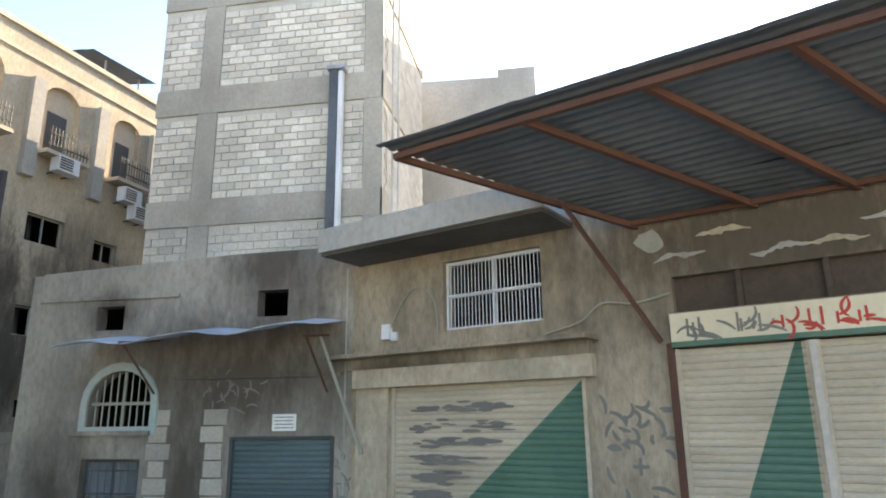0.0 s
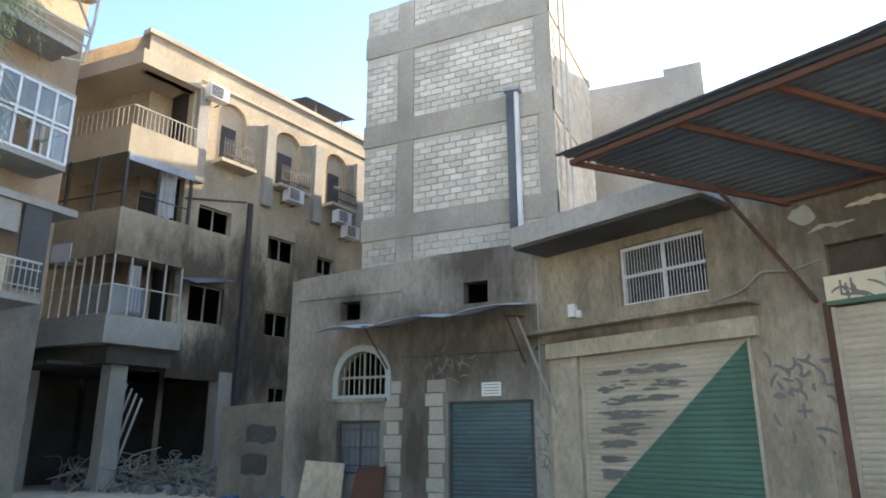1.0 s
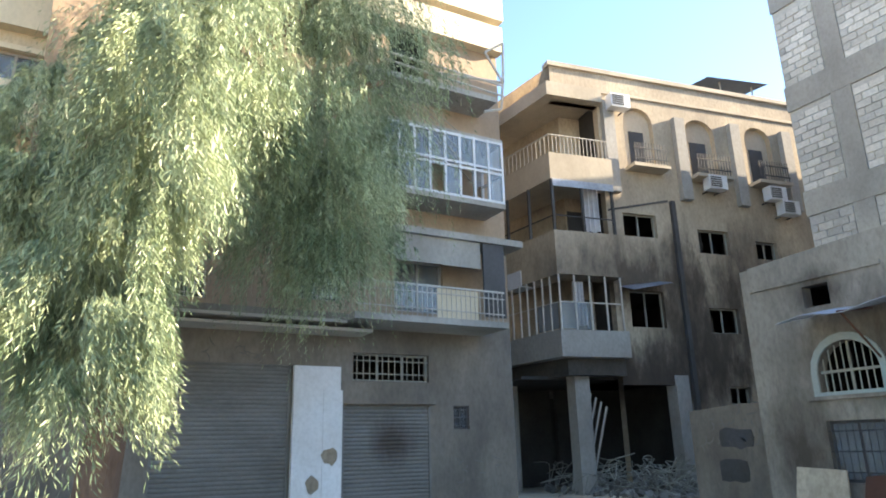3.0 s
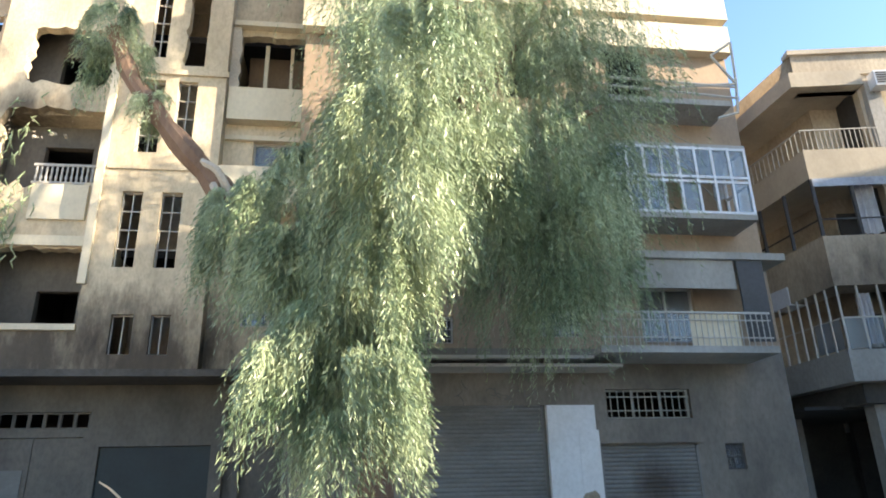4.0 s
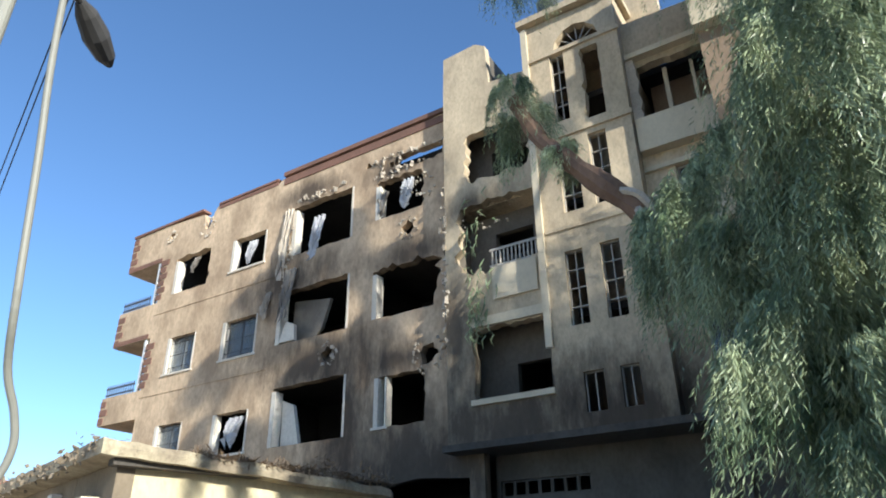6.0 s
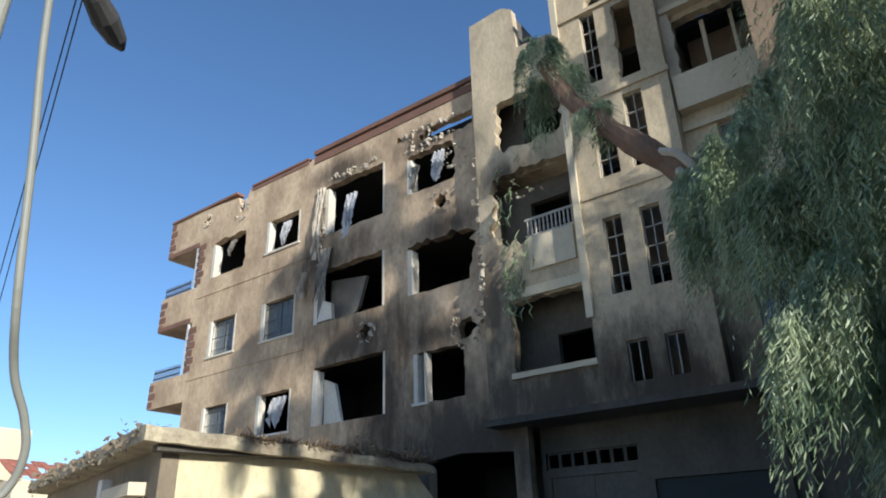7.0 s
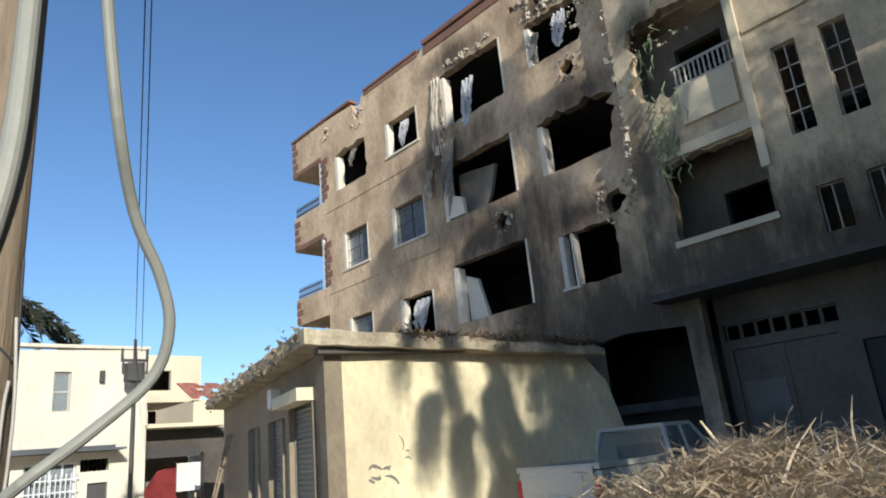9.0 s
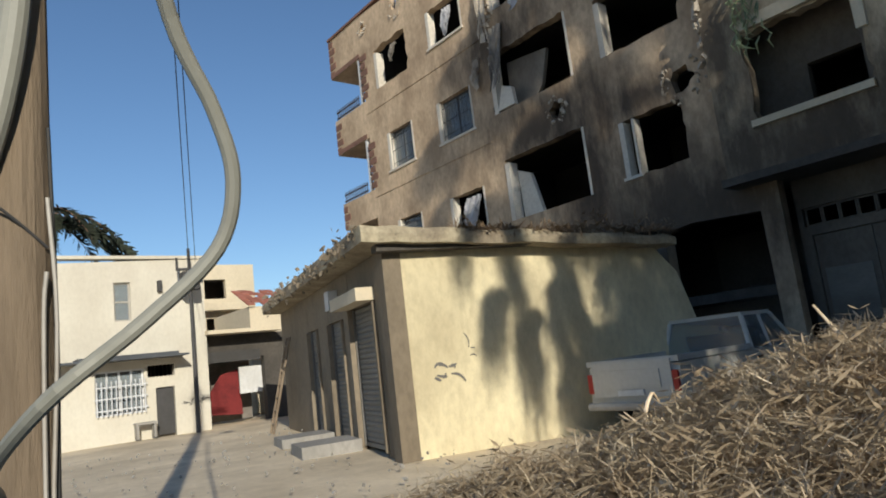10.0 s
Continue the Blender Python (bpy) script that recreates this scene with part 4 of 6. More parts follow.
for x, y in ((0, 0), (1.6, 0), (0, 1.6), (1.6, 1.6)):
    bm = bmesh.new()
    rod(bm, (x, y, 0), (x, y, 1.3), 0.04)
    part("post", bm, PALE_IRON, sh)
bm = bmesh.new()
vs = [bm.verts.new(c) for c in ((-0.9, -0.4, 1.15), (2.1, -0.4, 1.3), (2.1, 2.1, 1.75), (-0.9, 2.1, 1.6))]
bm.faces.new(vs)
bmesh.ops.solidify(bm, geom=bm.faces[:], thickness=0.05)
part("roof", bm, TIN, sh)

# rubble and leaning poles in the alley mouth
rng = random.Random(77)
bm = bmesh.new()
spots = [(rng.uniform(-20, -12.2), rng.uniform(10.2, 14.5), 0.0, rng.uniform(0.08, 0.3)) for _ in range(420)]
spots += [(-18.0 + rng.gauss(0, 0.9), 12.6 + rng.gauss(0, 0.6), abs(rng.gauss(0.08, 0.14)), rng.uniform(0.08, 0.3)) for _ in range(200)]
debris(bm, spots, rng)
tagged(part("rubble", bm, RUBBLE, None), "grey broken concrete and dust spread over the alley", "rubble", kind="stuff")
bm = bmesh.new()
for k in range(90):
    c = Vector((-16.8 + rng.gauss(0, 1.7), 12.0 + rng.gauss(0, 0.9), abs(rng.gauss(0.22, 0.2))))
    tube(bm, smooth([c + Vector((rng.uniform(-0.9, 0.9), rng.uniform(-0.4, 0.4), rng.uniform(-0.3, 0.5))) for _ in range(4)], 4), [0.015] * 13, 4)
tagged(part("tangled_wire", bm, CABLE, None), "tangle of bent reinforcing wire among rubble", "wire", kind="stuff")
for k in range(4):
    bm = bmesh.new()
    rod(bm, (-18.9 + k * 0.18, 10.6 + 0.1 * k, 0.0), (-18.5 + k * 0.22, 11.3, 2.9 - 0.15 * k), 0.035, n=5)
    tagged(part("leaning_pole", bm, PALE_IRON, None), "pale wooden pole leaning at a burnt shop front", "pole", "leaning poles")

# ---- house with the white glazed balcony ----
cs = thing("balcony_house", pose(-15.93, 0, 0, 0, 0, 90), "brown rendered apartment house over shuttered shops with a white glazed balcony", "house")
part("wall", wall([(-4.2, -0.2), (-1.6, -0.2), (-1.6, 3.12), (1.02, 3.12), (1.02, -0.2), (2.17, -0.2), (2.17, 2.3), (4.29, 2.3), (4.29, -0.2), (6.6, -0.2), (6.6, 4.3), (-4.2, 4.3)],
                  [rect(2.4, 4.27, 2.83, 3.44), rect(4.9, 5.32, 1.78, 2.31)], 0, 0.3), C_GREY, cs)
part("upper_wall", wall(rect(-4.2, 6.6, 4.3, 15.4), [rect(1.1, 2.05, 4.55, 5.15), rect(-1.45, -0.8, 4.4, 5.0), rect(3.4, 4.7, 4.45, 5.7), rect(1.2, 1.95, 7.4, 8.2), rect(3.2, 4.3, 7.4, 9.0), rect(-1.2, -0.2, 7.3, 8.4), rect(3.3, 4.4, 10.6, 12.3), rect(0.6, 1.8, 10.5, 11.8)], 0.002, 0.3), C_WALL, cs)
rooms(cs, -4.2, 6.6, 8, [0.05, 4.2, 7.3, 10.4, 13.4, 15.3], front=0.31, material=SOOTED_SHADED)
window(cs, 4.9, 5.32, 1.78, 2.31, 0.1, IRON, 0.03, 1, 1, grille=4)
w = window(cs, 2.4, 4.27, 2.83, 3.44, 0.1, CABLE, 0.04, 2, 0, glass=False)
bm = bmesh.new()
bars(bm, 2.42, 4.25, 2.85, 3.42, 0.02, 12, 0.012, 2)
part("grille", bm, CABLE, w)
part("lintel", one((2.1, 4.4, -0.1, -0.001, 2.33, 2.8)), C_GREY, cs)
part("pier", one((1.06, 2.08, -0.12, -0.001, -0.05, 3.1), (1.7, 2.12, -0.14, -0.121, -0.05, 2.6)), WHITE_PAINT, cs, "whitewashed pier with chipped patches")
for k, (u, z) in enumerate(((1.5, 0.72), (1.85, 1.25))):
    part("chipped_patch", wall(blob(u, z, 0.16, k + 4), (), -0.147 - 0.002 * k, -0.141), PLASTER_SHOP, cs)
shutter(cs, -1.55, 0.98, 0.02, 3.1, 0.05, SHUTTER_GREY, label="grey roller shutter")
shutter(cs, 2.22, 4.24, 0.02, 2.28, 0.05, SHUTTER_GREY, label="grey scorched roller shutter")
for z, u0, u1, o in ((3.78, -3.5, 2.55, 0.75), (3.92, -4.0, 1.9, 0.9)):
    part("hood", one((u0, u1, -o, -0.001, z, z + 0.06)), PALE_IRON, cs, "pale metal hood over the shop fronts")
# first-floor balcony
bal = part("balcony", one((1.95, 5.75, -1.2, -0.001, 3.98, 4.12)), CONCRETE, cs, "concrete balcony slab")
bm = bmesh.new()
bars(bm, 2.0, 5.7, 4.12, 4.85, -1.14, 30, 0.011, 2)
bars(bm, 2.0, 5.7, 4.8, 4.85, -1.14, 1, 0.02, 1)
part("railing", bm, PALE_IRON, bal)
part("balustrade_panel", one((3.95, 5.0, -1.1, -1.07, 4.14, 4.8)), CREAM, bal)
part("balcony_soffit", one((2.9, 6.5, -0.9, -0.001, 6.1, 6.26)), CONCRETE, cs)
part("blind", one((3.0, 5.3, -0.8, -0.77, 5.45, 6.095)), CONCRETE, cs, "faded roll-down blind")
part("lattice", one((5.35, 5.95, -0.85, -0.8, 4.3, 6.095)), IRON, cs)
for u0, u1, z0, z1 in ((1.1, 2.05, 4.55, 5.15), (-1.45, -0.8, 4.4, 5.0)):
    window(cs, u0, u1, z0, z1, 0.1, PALE_IRON, 0.04, 1, grille=7, grille_mat=PALE_IRON)
window(cs, 1.2, 1.95, 7.4, 8.2, 0.1, WHITE_METAL, 0.05, 1)
window(cs, 3.4, 4.7, 4.45, 5.7, 0.1, PALE_IRON, 0.05, 1)
window(cs, -1.2, -0.2, 7.3, 8.4, 0.1, WHITE_METAL, 0.05, 1)
# glazed balcony
gb = part("glazed_balcony", one((2.6, 5.98, -1.0, -0.001, 7.0, 7.12), (2.6, 5.98, -1.0, -0.001, 8.78, 8.86)), CONCRETE, cs, "white aluminium glazed balcony")
bm = bmesh.new()
for k in range(9):
    u = 2.65 + k * 0.41
    box(bm, u - 0.03, u + 0.03, -1.02, -0.96, 7.12, 8.78)
for z in (7.15, 7.9, 8.02, 8.74):
    box(bm, 2.63, 5.95, -1.015, -0.965, z - 0.03, z + 0.03)
for y in (-0.95, -0.5, -0.05):
    box(bm, 5.9, 5.96, y - 0.03, y + 0.03, 7.12, 8.78)
for z in (7.15, 7.9, 8.74):
    box(bm, 5.91, 5.955, -0.96, -0.01, z - 0.03, z + 0.03)
part("window_frame", bm, WHITE_METAL, gb)
for k in range(8):
    u = 2.68 + k * 0.41
    for z0, z1 in ((7.18, 7.87), (8.05, 8.71)):
        if (k, z0 > 8) in ((3, False), (5, False), (6, False)):
            continue
        part("pane", one((u, u + 0.35, -0.995, -0.985, z0, z1)), GLASS, gb).visible_shadow = False
for k in (1, 2, 4, 6):
    u = 2.7 + k * 0.41
    part("curtain", cloth_sheet(u, u + 0.3, 7.5, 8.75, -0.8, k), FABRIC, gb)
# upper balcony, its metal frame and cream bands
part("upper_balcony", one((1.9, 5.9, -0.95, -0.001, 9.95, 10.1)), CONCRETE, cs)
part("band", one((-4.25, 6.65, -0.3, -0.001, 12.0, 12.8)), CREAM, cs)
part("band", one((-4.25, 6.68, -0.34, -0.001, 13.0, 15.45)), CREAM, cs)
bm = bmesh.new()
P = [(4.2, -0.95, 10.35), (6.1, -1.0, 10.55), (6.15, -1.0, 11.75), (5.6, -0.95, 11.35), (5.5, -0.95, 9.6), (6.0, -1.0, 9.75)]
for a, b in ((0, 1), (1, 2), (2, 3), (1, 5), (4, 5), (3, 1)):
    rod(bm, P[a], P[b], 0.035, n=5)
rod(bm, (1.9, -0.95, 10.6), (6.1, -1.0, 10.45), 0.03, n=5)
rod(bm, (1.9, -0.95, 10.4), (6.1, -1.0, 10.15), 0.03, n=5)
part("bent_frame", bm, PALE_IRON, cs, "bent metal balcony frame")
bm = bmesh.new()
for k in range(5):
    tube(bm, smooth([(0.5 + k * 0.3, -0.6, 11.6), (3.0, -0.9 - 0.1 * k, 9.9 - 0.15 * k), (5.2, -0.95, 8.6 - 0.3 * k)], 5), [0.010] * 11, 4)
part("loose_cable", bm, CABLE, cs)
bm = bmesh.new()
strokes(bm, -0.9, 0.9, 3.25, 3.45, -0.006, 16, random.Random(9), 0.025)
strokes(bm, 4.5, 6.3, 0.5, 1.2, -0.006, 10, random.Random(10), 0.03)
tagged(part("graffiti", bm, INK, cs), kind="stuff")

# ---- damaged apartment block ----
dm = thing("damaged_apartment_block", pose(-17.3, 0, 0, 0, 0, 90), "war-damaged beige apartment block with blown-out burnt windows and shell holes", "building")
H1 = 13.85
top = [(-11.5, H1 + 0.05), (-12.4, H1), (-14.6, H1), (-18.3, H1), (-18.45, H1 - 0.1), (-21.6, H1), (-21.75, H1 - 0.25), (-21.95, H1 - 0.85), (-22.15, H1 - 0.8), (-22.3, H1 - 0.15), (-24.3, H1)]
win = [  # u0, u1, z0, z1, breakage, seed
    (-23.5, -21.65, 10.75, 12.15, 0.1, 1), (-20.45, -18.8, 10.85, 12.05, 0.04, 2), (-17.6, -15.05, 10.7, 12.45, 0.12, 3), (-14.15, -12.5, 10.95, 12.2, 0.1, 4),
    (-23.2, -21.75, 7.7, 9.0, 0.02, 5), (-20.4, -18.8, 7.7, 9.0, 0.02, 6), (-17.9, -15.05, 7.75, 9.45, 0.1, 7), (-14.17, -12.1, 7.8, 9.25, 0.16, 8),
    (-23.1, -21.75, 4.7, 5.95, 0.02, 9), (-20.3, -18.75, 4.7, 5.95, 0.03, 10), (-17.8, -15.0, 4.7, 6.4, 0.1, 11), (-14.0, -12.4, 4.8, 6.1, 0.05, 12)]
bites = {1: (0.2, 1, 1, 0), 3: (0.3, 0, 0.5, 1), 4: (0.3, 1.2, 1, 0), 7: (0, 0, 0.5, 0.6), 8: (0.2, 2.0, 1, 0.1), 11: (0, 0, 0.3, 0.5)}
hl = [ragged(u0, u1, z0, z1, a, s, bites.get(s, (1, 1, 1, 0.2))) for u0, u1, z0, z1, a, s in win]
hl += [blob(-15.75, 7.12, 0.2, 1), blob(-12.25, 6.5, 0.27, 2), blob(-12.95, 10.38, 0.2, 3), blob(-24.05, 13.3, 0.12, 5), blob(-14.5, 13.0, 0.1, 6),
       ragged(-13.4, -11.75, 12.5, 12.95, 0.1, 13), blob(-13.6, 12.75, 0.12, 8)]
part("wall", wall([(-24.3, -0.2), (-14.0, -0.2), (-14.1, 1.4), (-13.85, 3.3), (-12.6, 3.45), (-11.15, 3.35), (-11.1, -0.2), (-10.75, -0.2), (-10.75, 3.9), (-11.5, 4.0), *top], hl, 0, 0.26), D_WALL, dm)
rooms(dm, -24.3, -2.0, 9, [0.05, 4.1, 7.1, 10.15, 13.3], front=0.8, material=SOOTED_SHADED)
each("parapet_cap", CORNICE, dm, (-26.5, -22.35, -0.06, 0.3, H1 + 0.002, H1 + 0.09), (-21.5, -18.5, -0.05, 0.3, H1 + 0.002, H1 + 0.08), (-18.2, -11.5, -0.08, 0.3, H1 + 0.052, H1 + 0.2))
each("cornice", CORNICE, dm, (-18.2, -11.5, -0.03, -0.001, H1 - 0.28, H1 - 0.02), (-21.5, -18.5, -0.02, -0.001, H1 - 0.16, H1 - 0.02))
# thin plaster joints of the storeys
for z in (10.1, 7.05, 4.05):
    each("string_course", D_WALL, dm, (-24.25, -18.2, -0.022, -0.001, z, z + 0.05))
for u0, u1, z0, z1, a, s in win:
    reveal(dm, u0, u1 if a < 0.05 else u0 + 0.4, z0, z1) if s in (2, 5, 6, 9, 10, 12) else part("window_reveal", one((u0 - 0.004, u0 + 0.15, -0.012, 0.3, z0, z1 - 0.1)), REVEAL, dm, "plastered window jamb, sunlight put into the pale colour")
for i in (4, 5, 8):
    u0, u1, z0, z1 = win[i][:4]
    window(dm, u0 + 0.06, u1 - 0.06, z0 + 0.01, z1, 0.16, IRON, 0.04, 1, 0, grille=9)
for i in (2, 6, 10):
    u0, u1, z0, z1 = win[i][:4]
    part("window_jamb", one((u1 - 0.06, u1 + 0.004, -0.014, 0.2, z0, z1)), REVEAL, dm)
bm = wall([(-17.7, 7.8), (-16.9, 7.8), (-16.5, 8.2), (-16.2, 9.1), (-17.7, 9.3)], y0=0.5, y1=0.62)
part("broken_partition", bm, C_GREY, dm)
part("broken_partition", wall([(-17.6, 4.75), (-16.9, 4.75), (-17.2, 5.9), (-17.65, 6.1)], y0=0.3, y1=0.42), REVEAL, dm)
part("broken_partition", wall([(-17.75, 7.8), (-17.1, 7.8), (-17.15, 8.3), (-17.5, 8.45)], y0=-0.02, y1=0.1), REVEAL, dm)


def cloth(u, z, width, drop, y, seed, spread=0.2):
    rng = random.Random(seed)
    bm = bmesh.new()
    cols, rows = 9, 12
    g = []
    for i in range(cols + 1):
        col = []
        for j in range(rows + 1):
            t = j / rows
            col.append(bm.verts.new((u + width * (i / cols - 0.5) * (1 - 0.35 * t * t) + spread * t * t * (rng.random() - 0.5) - 0.25 * t * t * width,
                                     y - 0.12 * t - 0.06 * math.sin(i * 2.1 + t * 3) - 0.03 * rng.random(), z - drop * t * (0.8 + 0.3 * math.sin(i * 1.3 + seed)))))
        g.append(col)
    for i in range(cols):
        for j in range(rows):
            bm.faces.new((g[i][j], g[i + 1][j], g[i + 1][j + 1], g[i][j + 1]))
    return bm


for u, z, wd, dr, s, m in ((-16.5, 11.9, 0.5, 1.5, 1, FABRIC), (-17.75, 12.45, 0.42, 2.5, 2, CHIP), (-17.45, 10.2, 0.5, 1.7, 8, INNER), (-18.35, 9.6, 0.25, 0.9, 9, CHIP), (-19.5, 11.85, 0.4, 0.9, 3, FABRIC), (-13.0, 12.1, 0.4, 1.0, 4, FABRIC),
                           (-13.9, 11.9, 0.3, 0.8, 5, INNER), (-19.3, 5.8, 0.7, 0.9, 6, FABRIC), (-22.4, 12.0, 0.3, 0.6, 7, INNER)):
    c = part("torn_curtain", cloth(u, z, wd, dr, 0.1 if s not in (2, 8, 9) else -0.03, s), m, None)
    c.matrix_basis = dm.matrix_basis
    tagged(c, "torn pale curtain hanging from a blown-out window", "curtain", "torn curtains")
# chipped rims round the shell holes and along the broken corner
rng = random.Random(15)
bm = bmesh.new()
sp = []
for u, z, r in ((-15.75, 7.12, 0.25), (-12.25, 6.5, 0.38), (-12.95, 10.38, 0.27), (-24.05, 13.3, 0.18), (-22.0, 13.1, 0.3), (-13.6, 12.7, 0.35), (-12.4, 11.6, 0.3)):
    for k in range(26):
        a = rng.random() * 6.28
        sp.append((u + math.cos(a) * r * rng.uniform(0.85, 1.5), rng.uniform(-0.03, 0.0), z + math.sin(a) * r * rng.uniform(0.85, 1.5) - 0.04, rng.uniform(0.03, 0.11)))
for k in range(230):
    sp.append((-11.52 + rng.gauss(0, 0.05), rng.uniform(-0.36, 0.0), rng.triangular(5.6, 11.2, 8.6), rng.uniform(0.05, 0.2)))
for u0, u1, z in ((-14.4, -11.7, 12.95), (-14.3, -12.4, 12.45), (-17.5, -15.4, 12.62), (-10.6, -8.8, 6.98)):
    for k in range(26):
        sp.append((rng.uniform(u0, u1), rng.uniform(-0.02, 0.01), z + rng.gauss(0, 0.05), rng.uniform(0.05, 0.18)))
for k in range(90):
    sp.append((rng.uniform(-11.6, -9.6), rng.uniform(-0.3, 0.0), rng.choice((7.0, 7.4, 9.6)) + rng.gauss(0, 0.18), rng.uniform(0.03, 0.1)))
for k in range(60):
    sp.append((-17.75 + rng.gauss(0, 0.12), rng.uniform(-0.03, 0.0), rng.uniform(9.6, 12.5), rng.uniform(0.04, 0.14)))
debris(bm, sp, rng, 0.4)
tagged(part("chipped_rim", bm, CHIP, dm), kind="stuff")
# corner balconies at the far end
for z0, z1 in ((12.3, H1), (9.25, 10.6), (6.35, 7.35)):
    part("balcony_parapet", one((-26.5, -24.3, 0.0, 0.15, z0, z1), (-26.5, -26.35, 0.151, 3.0, z0, z1)), D_WALL, dm)
    part("balcony_slab", one((-26.35, -24.3, 0.152, 3.0, z0, z0 + 0.18)), D_WALL, dm)
for z in (10.6, 7.35):
    bm = bmesh.new()
    bars(bm, -26.45, -24.8, z, z + 0.45, 0.07, 12, 0.02, 2)
    part("railing", bm, IRON, dm)
each("corner_post", D_WALL, dm, (-24.5, -24.3, 0.26, 0.5, 0, H1 - 0.05), (-26.45, -26.3, 2.8, 3.0, 0, H1 - 0.05))
part("balcony_back", one((-26.35, -24.5, 3.0, 3.2, 0, H1)), D_WALL, dm)
each("quoin", CORNICE, dm, *[(-24.42, -24.1 + 0.12 * (k % 2), -0.02, -0.001, z0 + k * 0.28, z0 + k * 0.28 + 0.22) for z0 in (7.4, 10.7) for k in range(6)])
each("quoin", CORNICE, dm, *[(-26.49, -26.2 + 0.14 * (k % 2), -0.02, -0.001, z0 + k * 0.3, z0 + k * 0.3 + 0.22) for z0, n in ((12.35, 5), (9.3, 4), (6.4, 3)) for k in range(n)])
each("balcony_edge", CORNICE, dm, *[(-26.45, -24.43, -0.018, -0.001, z, z + 0.16) for z in (12.32, 9.27)])
each("balcony_pipe", WHITE_PAINT, dm, *[(-24.62, -24.52, 0.02, 0.12, z0, z1) for z0, z1 in ((10.6, 12.28), (7.36, 9.23))])

# loggia bay
part("bay_wall", wall([(-11.5, 4.0), (-8.6, 4.0), (-8.6, 13.85), (-9.2, 13.95), (-9.95, 14.0), (-10.02, 15.4), (-10.35, 15.62), (-11.45, 15.55), (-11.48, 14.2)],
                      [ragged(-10.7, -8.75, 5.0, 6.65, 0.08, 20), ragged(-11.0, -8.85, 8.3, 10.15, 0.18, 21, (1.4, 0.1, 0.6, 1.5)), ragged(-10.75, -8.95, 10.95, 12.4, 0.12, 22)], -0.35, -0.1), D_TOWER, dm)
each("loggia_floor", D_TOWER, dm, (-11.45, -8.65, -0.1, 0.8, 4.0, 4.25), (-11.45, -8.65, -0.1, 0.8, 7.05, 7.25), (-11.45, -8.65, -0.1, 0.8, 10.15, 10.35), (-11.45, -8.65, -0.1, 0.8, 12.9, 13.1))
# loggia recess: back and sides take the shade-darkened render
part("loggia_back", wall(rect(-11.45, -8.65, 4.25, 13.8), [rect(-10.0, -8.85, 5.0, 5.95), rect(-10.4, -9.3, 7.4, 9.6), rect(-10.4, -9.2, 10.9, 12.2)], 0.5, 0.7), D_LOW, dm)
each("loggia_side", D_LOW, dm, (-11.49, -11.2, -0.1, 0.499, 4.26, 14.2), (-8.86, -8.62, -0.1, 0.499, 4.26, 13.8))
bal = part("balustrade", one((-10.22, -8.88, -0.275, -0.225, 8.72, 8.78), (-10.22, -8.88, -0.275, -0.225, 8.28, 8.33)), PALE_IRON, dm)
bm = bmesh.new()
tube(bm, [(0, 0, 0), (0, 0, 0.1), (0, 0, 0.2), (0, 0, 0.3), (0, 0, 0.39)], [0.02, 0.034, 0.02, 0.03, 0.018], 6)
bmesh.ops.recalc_face_normals(bm, faces=bm.faces)
me = bpy.data.meshes.new("baluster")
bm.to_mesh(me)
bm.free()
me.materials.append(PALE_IRON)
for k in range(12):
    share("baluster", me, Matrix.Translation((-10.15 + k * 0.11, -0.25, 8.331)), bal)
each("parapet_panel", CREAM, dm, (-10.1, -8.9, -0.42, -0.351, 7.35, 8.2), (-10.75, -8.7, -0.45, -0.351, 6.72, 6.95), (-10.8, -8.7, -0.43, -0.351, 4.85, 4.98))
part("water_tank_base", one((-11.42, -10.1, -0.099, 1.2, 13.6, 15.4)), D_LOW, dm)

# stair tower
tw = [rect(-7.97, -7.58, 11.6, 13.75), rect(-8.0, -7.5, 9.0, 10.95), rect(-7.2, -6.75, 9.0, 10.95), rect(-8.1, -7.66, 6.2, 8.0), rect(-7.25, -6.8, 6.2, 8.0),
      rect(-7.95, -7.5, 4.3, 5.15), rect(-7.15, -6.75, 4.3, 5.15), ragged(-7.12, -6.66, 11.4, 13.6, 0.08, 24, (1, 0.3, 0.2, 1)),
      [(-7.85, 13.88), (-6.58, 13.88), (-6.66, 14.2), (-6.9, 14.45), (-7.2, 14.54), (-7.5, 14.45), (-7.76, 14.2)]]
part("tower_wall", wall([(-8.6, 4.0), (-6.1, 4.0), (-6.1, 15.0), (-8.6, 15.05)], tw, -0.6, -0.35), D_TOWER, dm)
bm = bmesh.new()
for k in range(7):
    a = math.pi * (k + 0.5) / 7
    rod(bm, (-7.2, -0.47, 13.9), (-7.2 + 0.6 * math.cos(a), -0.47, 13.9 + 0.6 * math.sin(a)), 0.012, n=4)
part("fanlight_bars", bm, PALE_IRON, dm)
each("tower_band", D_TOWER, dm, (-8.66, -6.04, -0.66, -0.601, 13.76, 13.87), (-8.66, -6.04, -0.66, -0.601, 11.1, 11.24), (-8.5, -6.04, -0.64, -0.601, 8.55, 8.65))
each("tower_side", D_TOWER, dm, (-8.6, -8.42, -0.349, 4.0, 4.0, 15.04), (-6.28, -6.1, -0.349, 4.0, 4.0, 15.0), (-8.4, -6.3, 2.0, 2.2, 4.0, 15.0), (-8.4, -6.3, -0.349, 2.0, 4.0, 4.2))
part("tower_roof", one((-8.78, -5.95, -0.8, 4.1, 15.06, 15.26)), D_TOWER, dm)
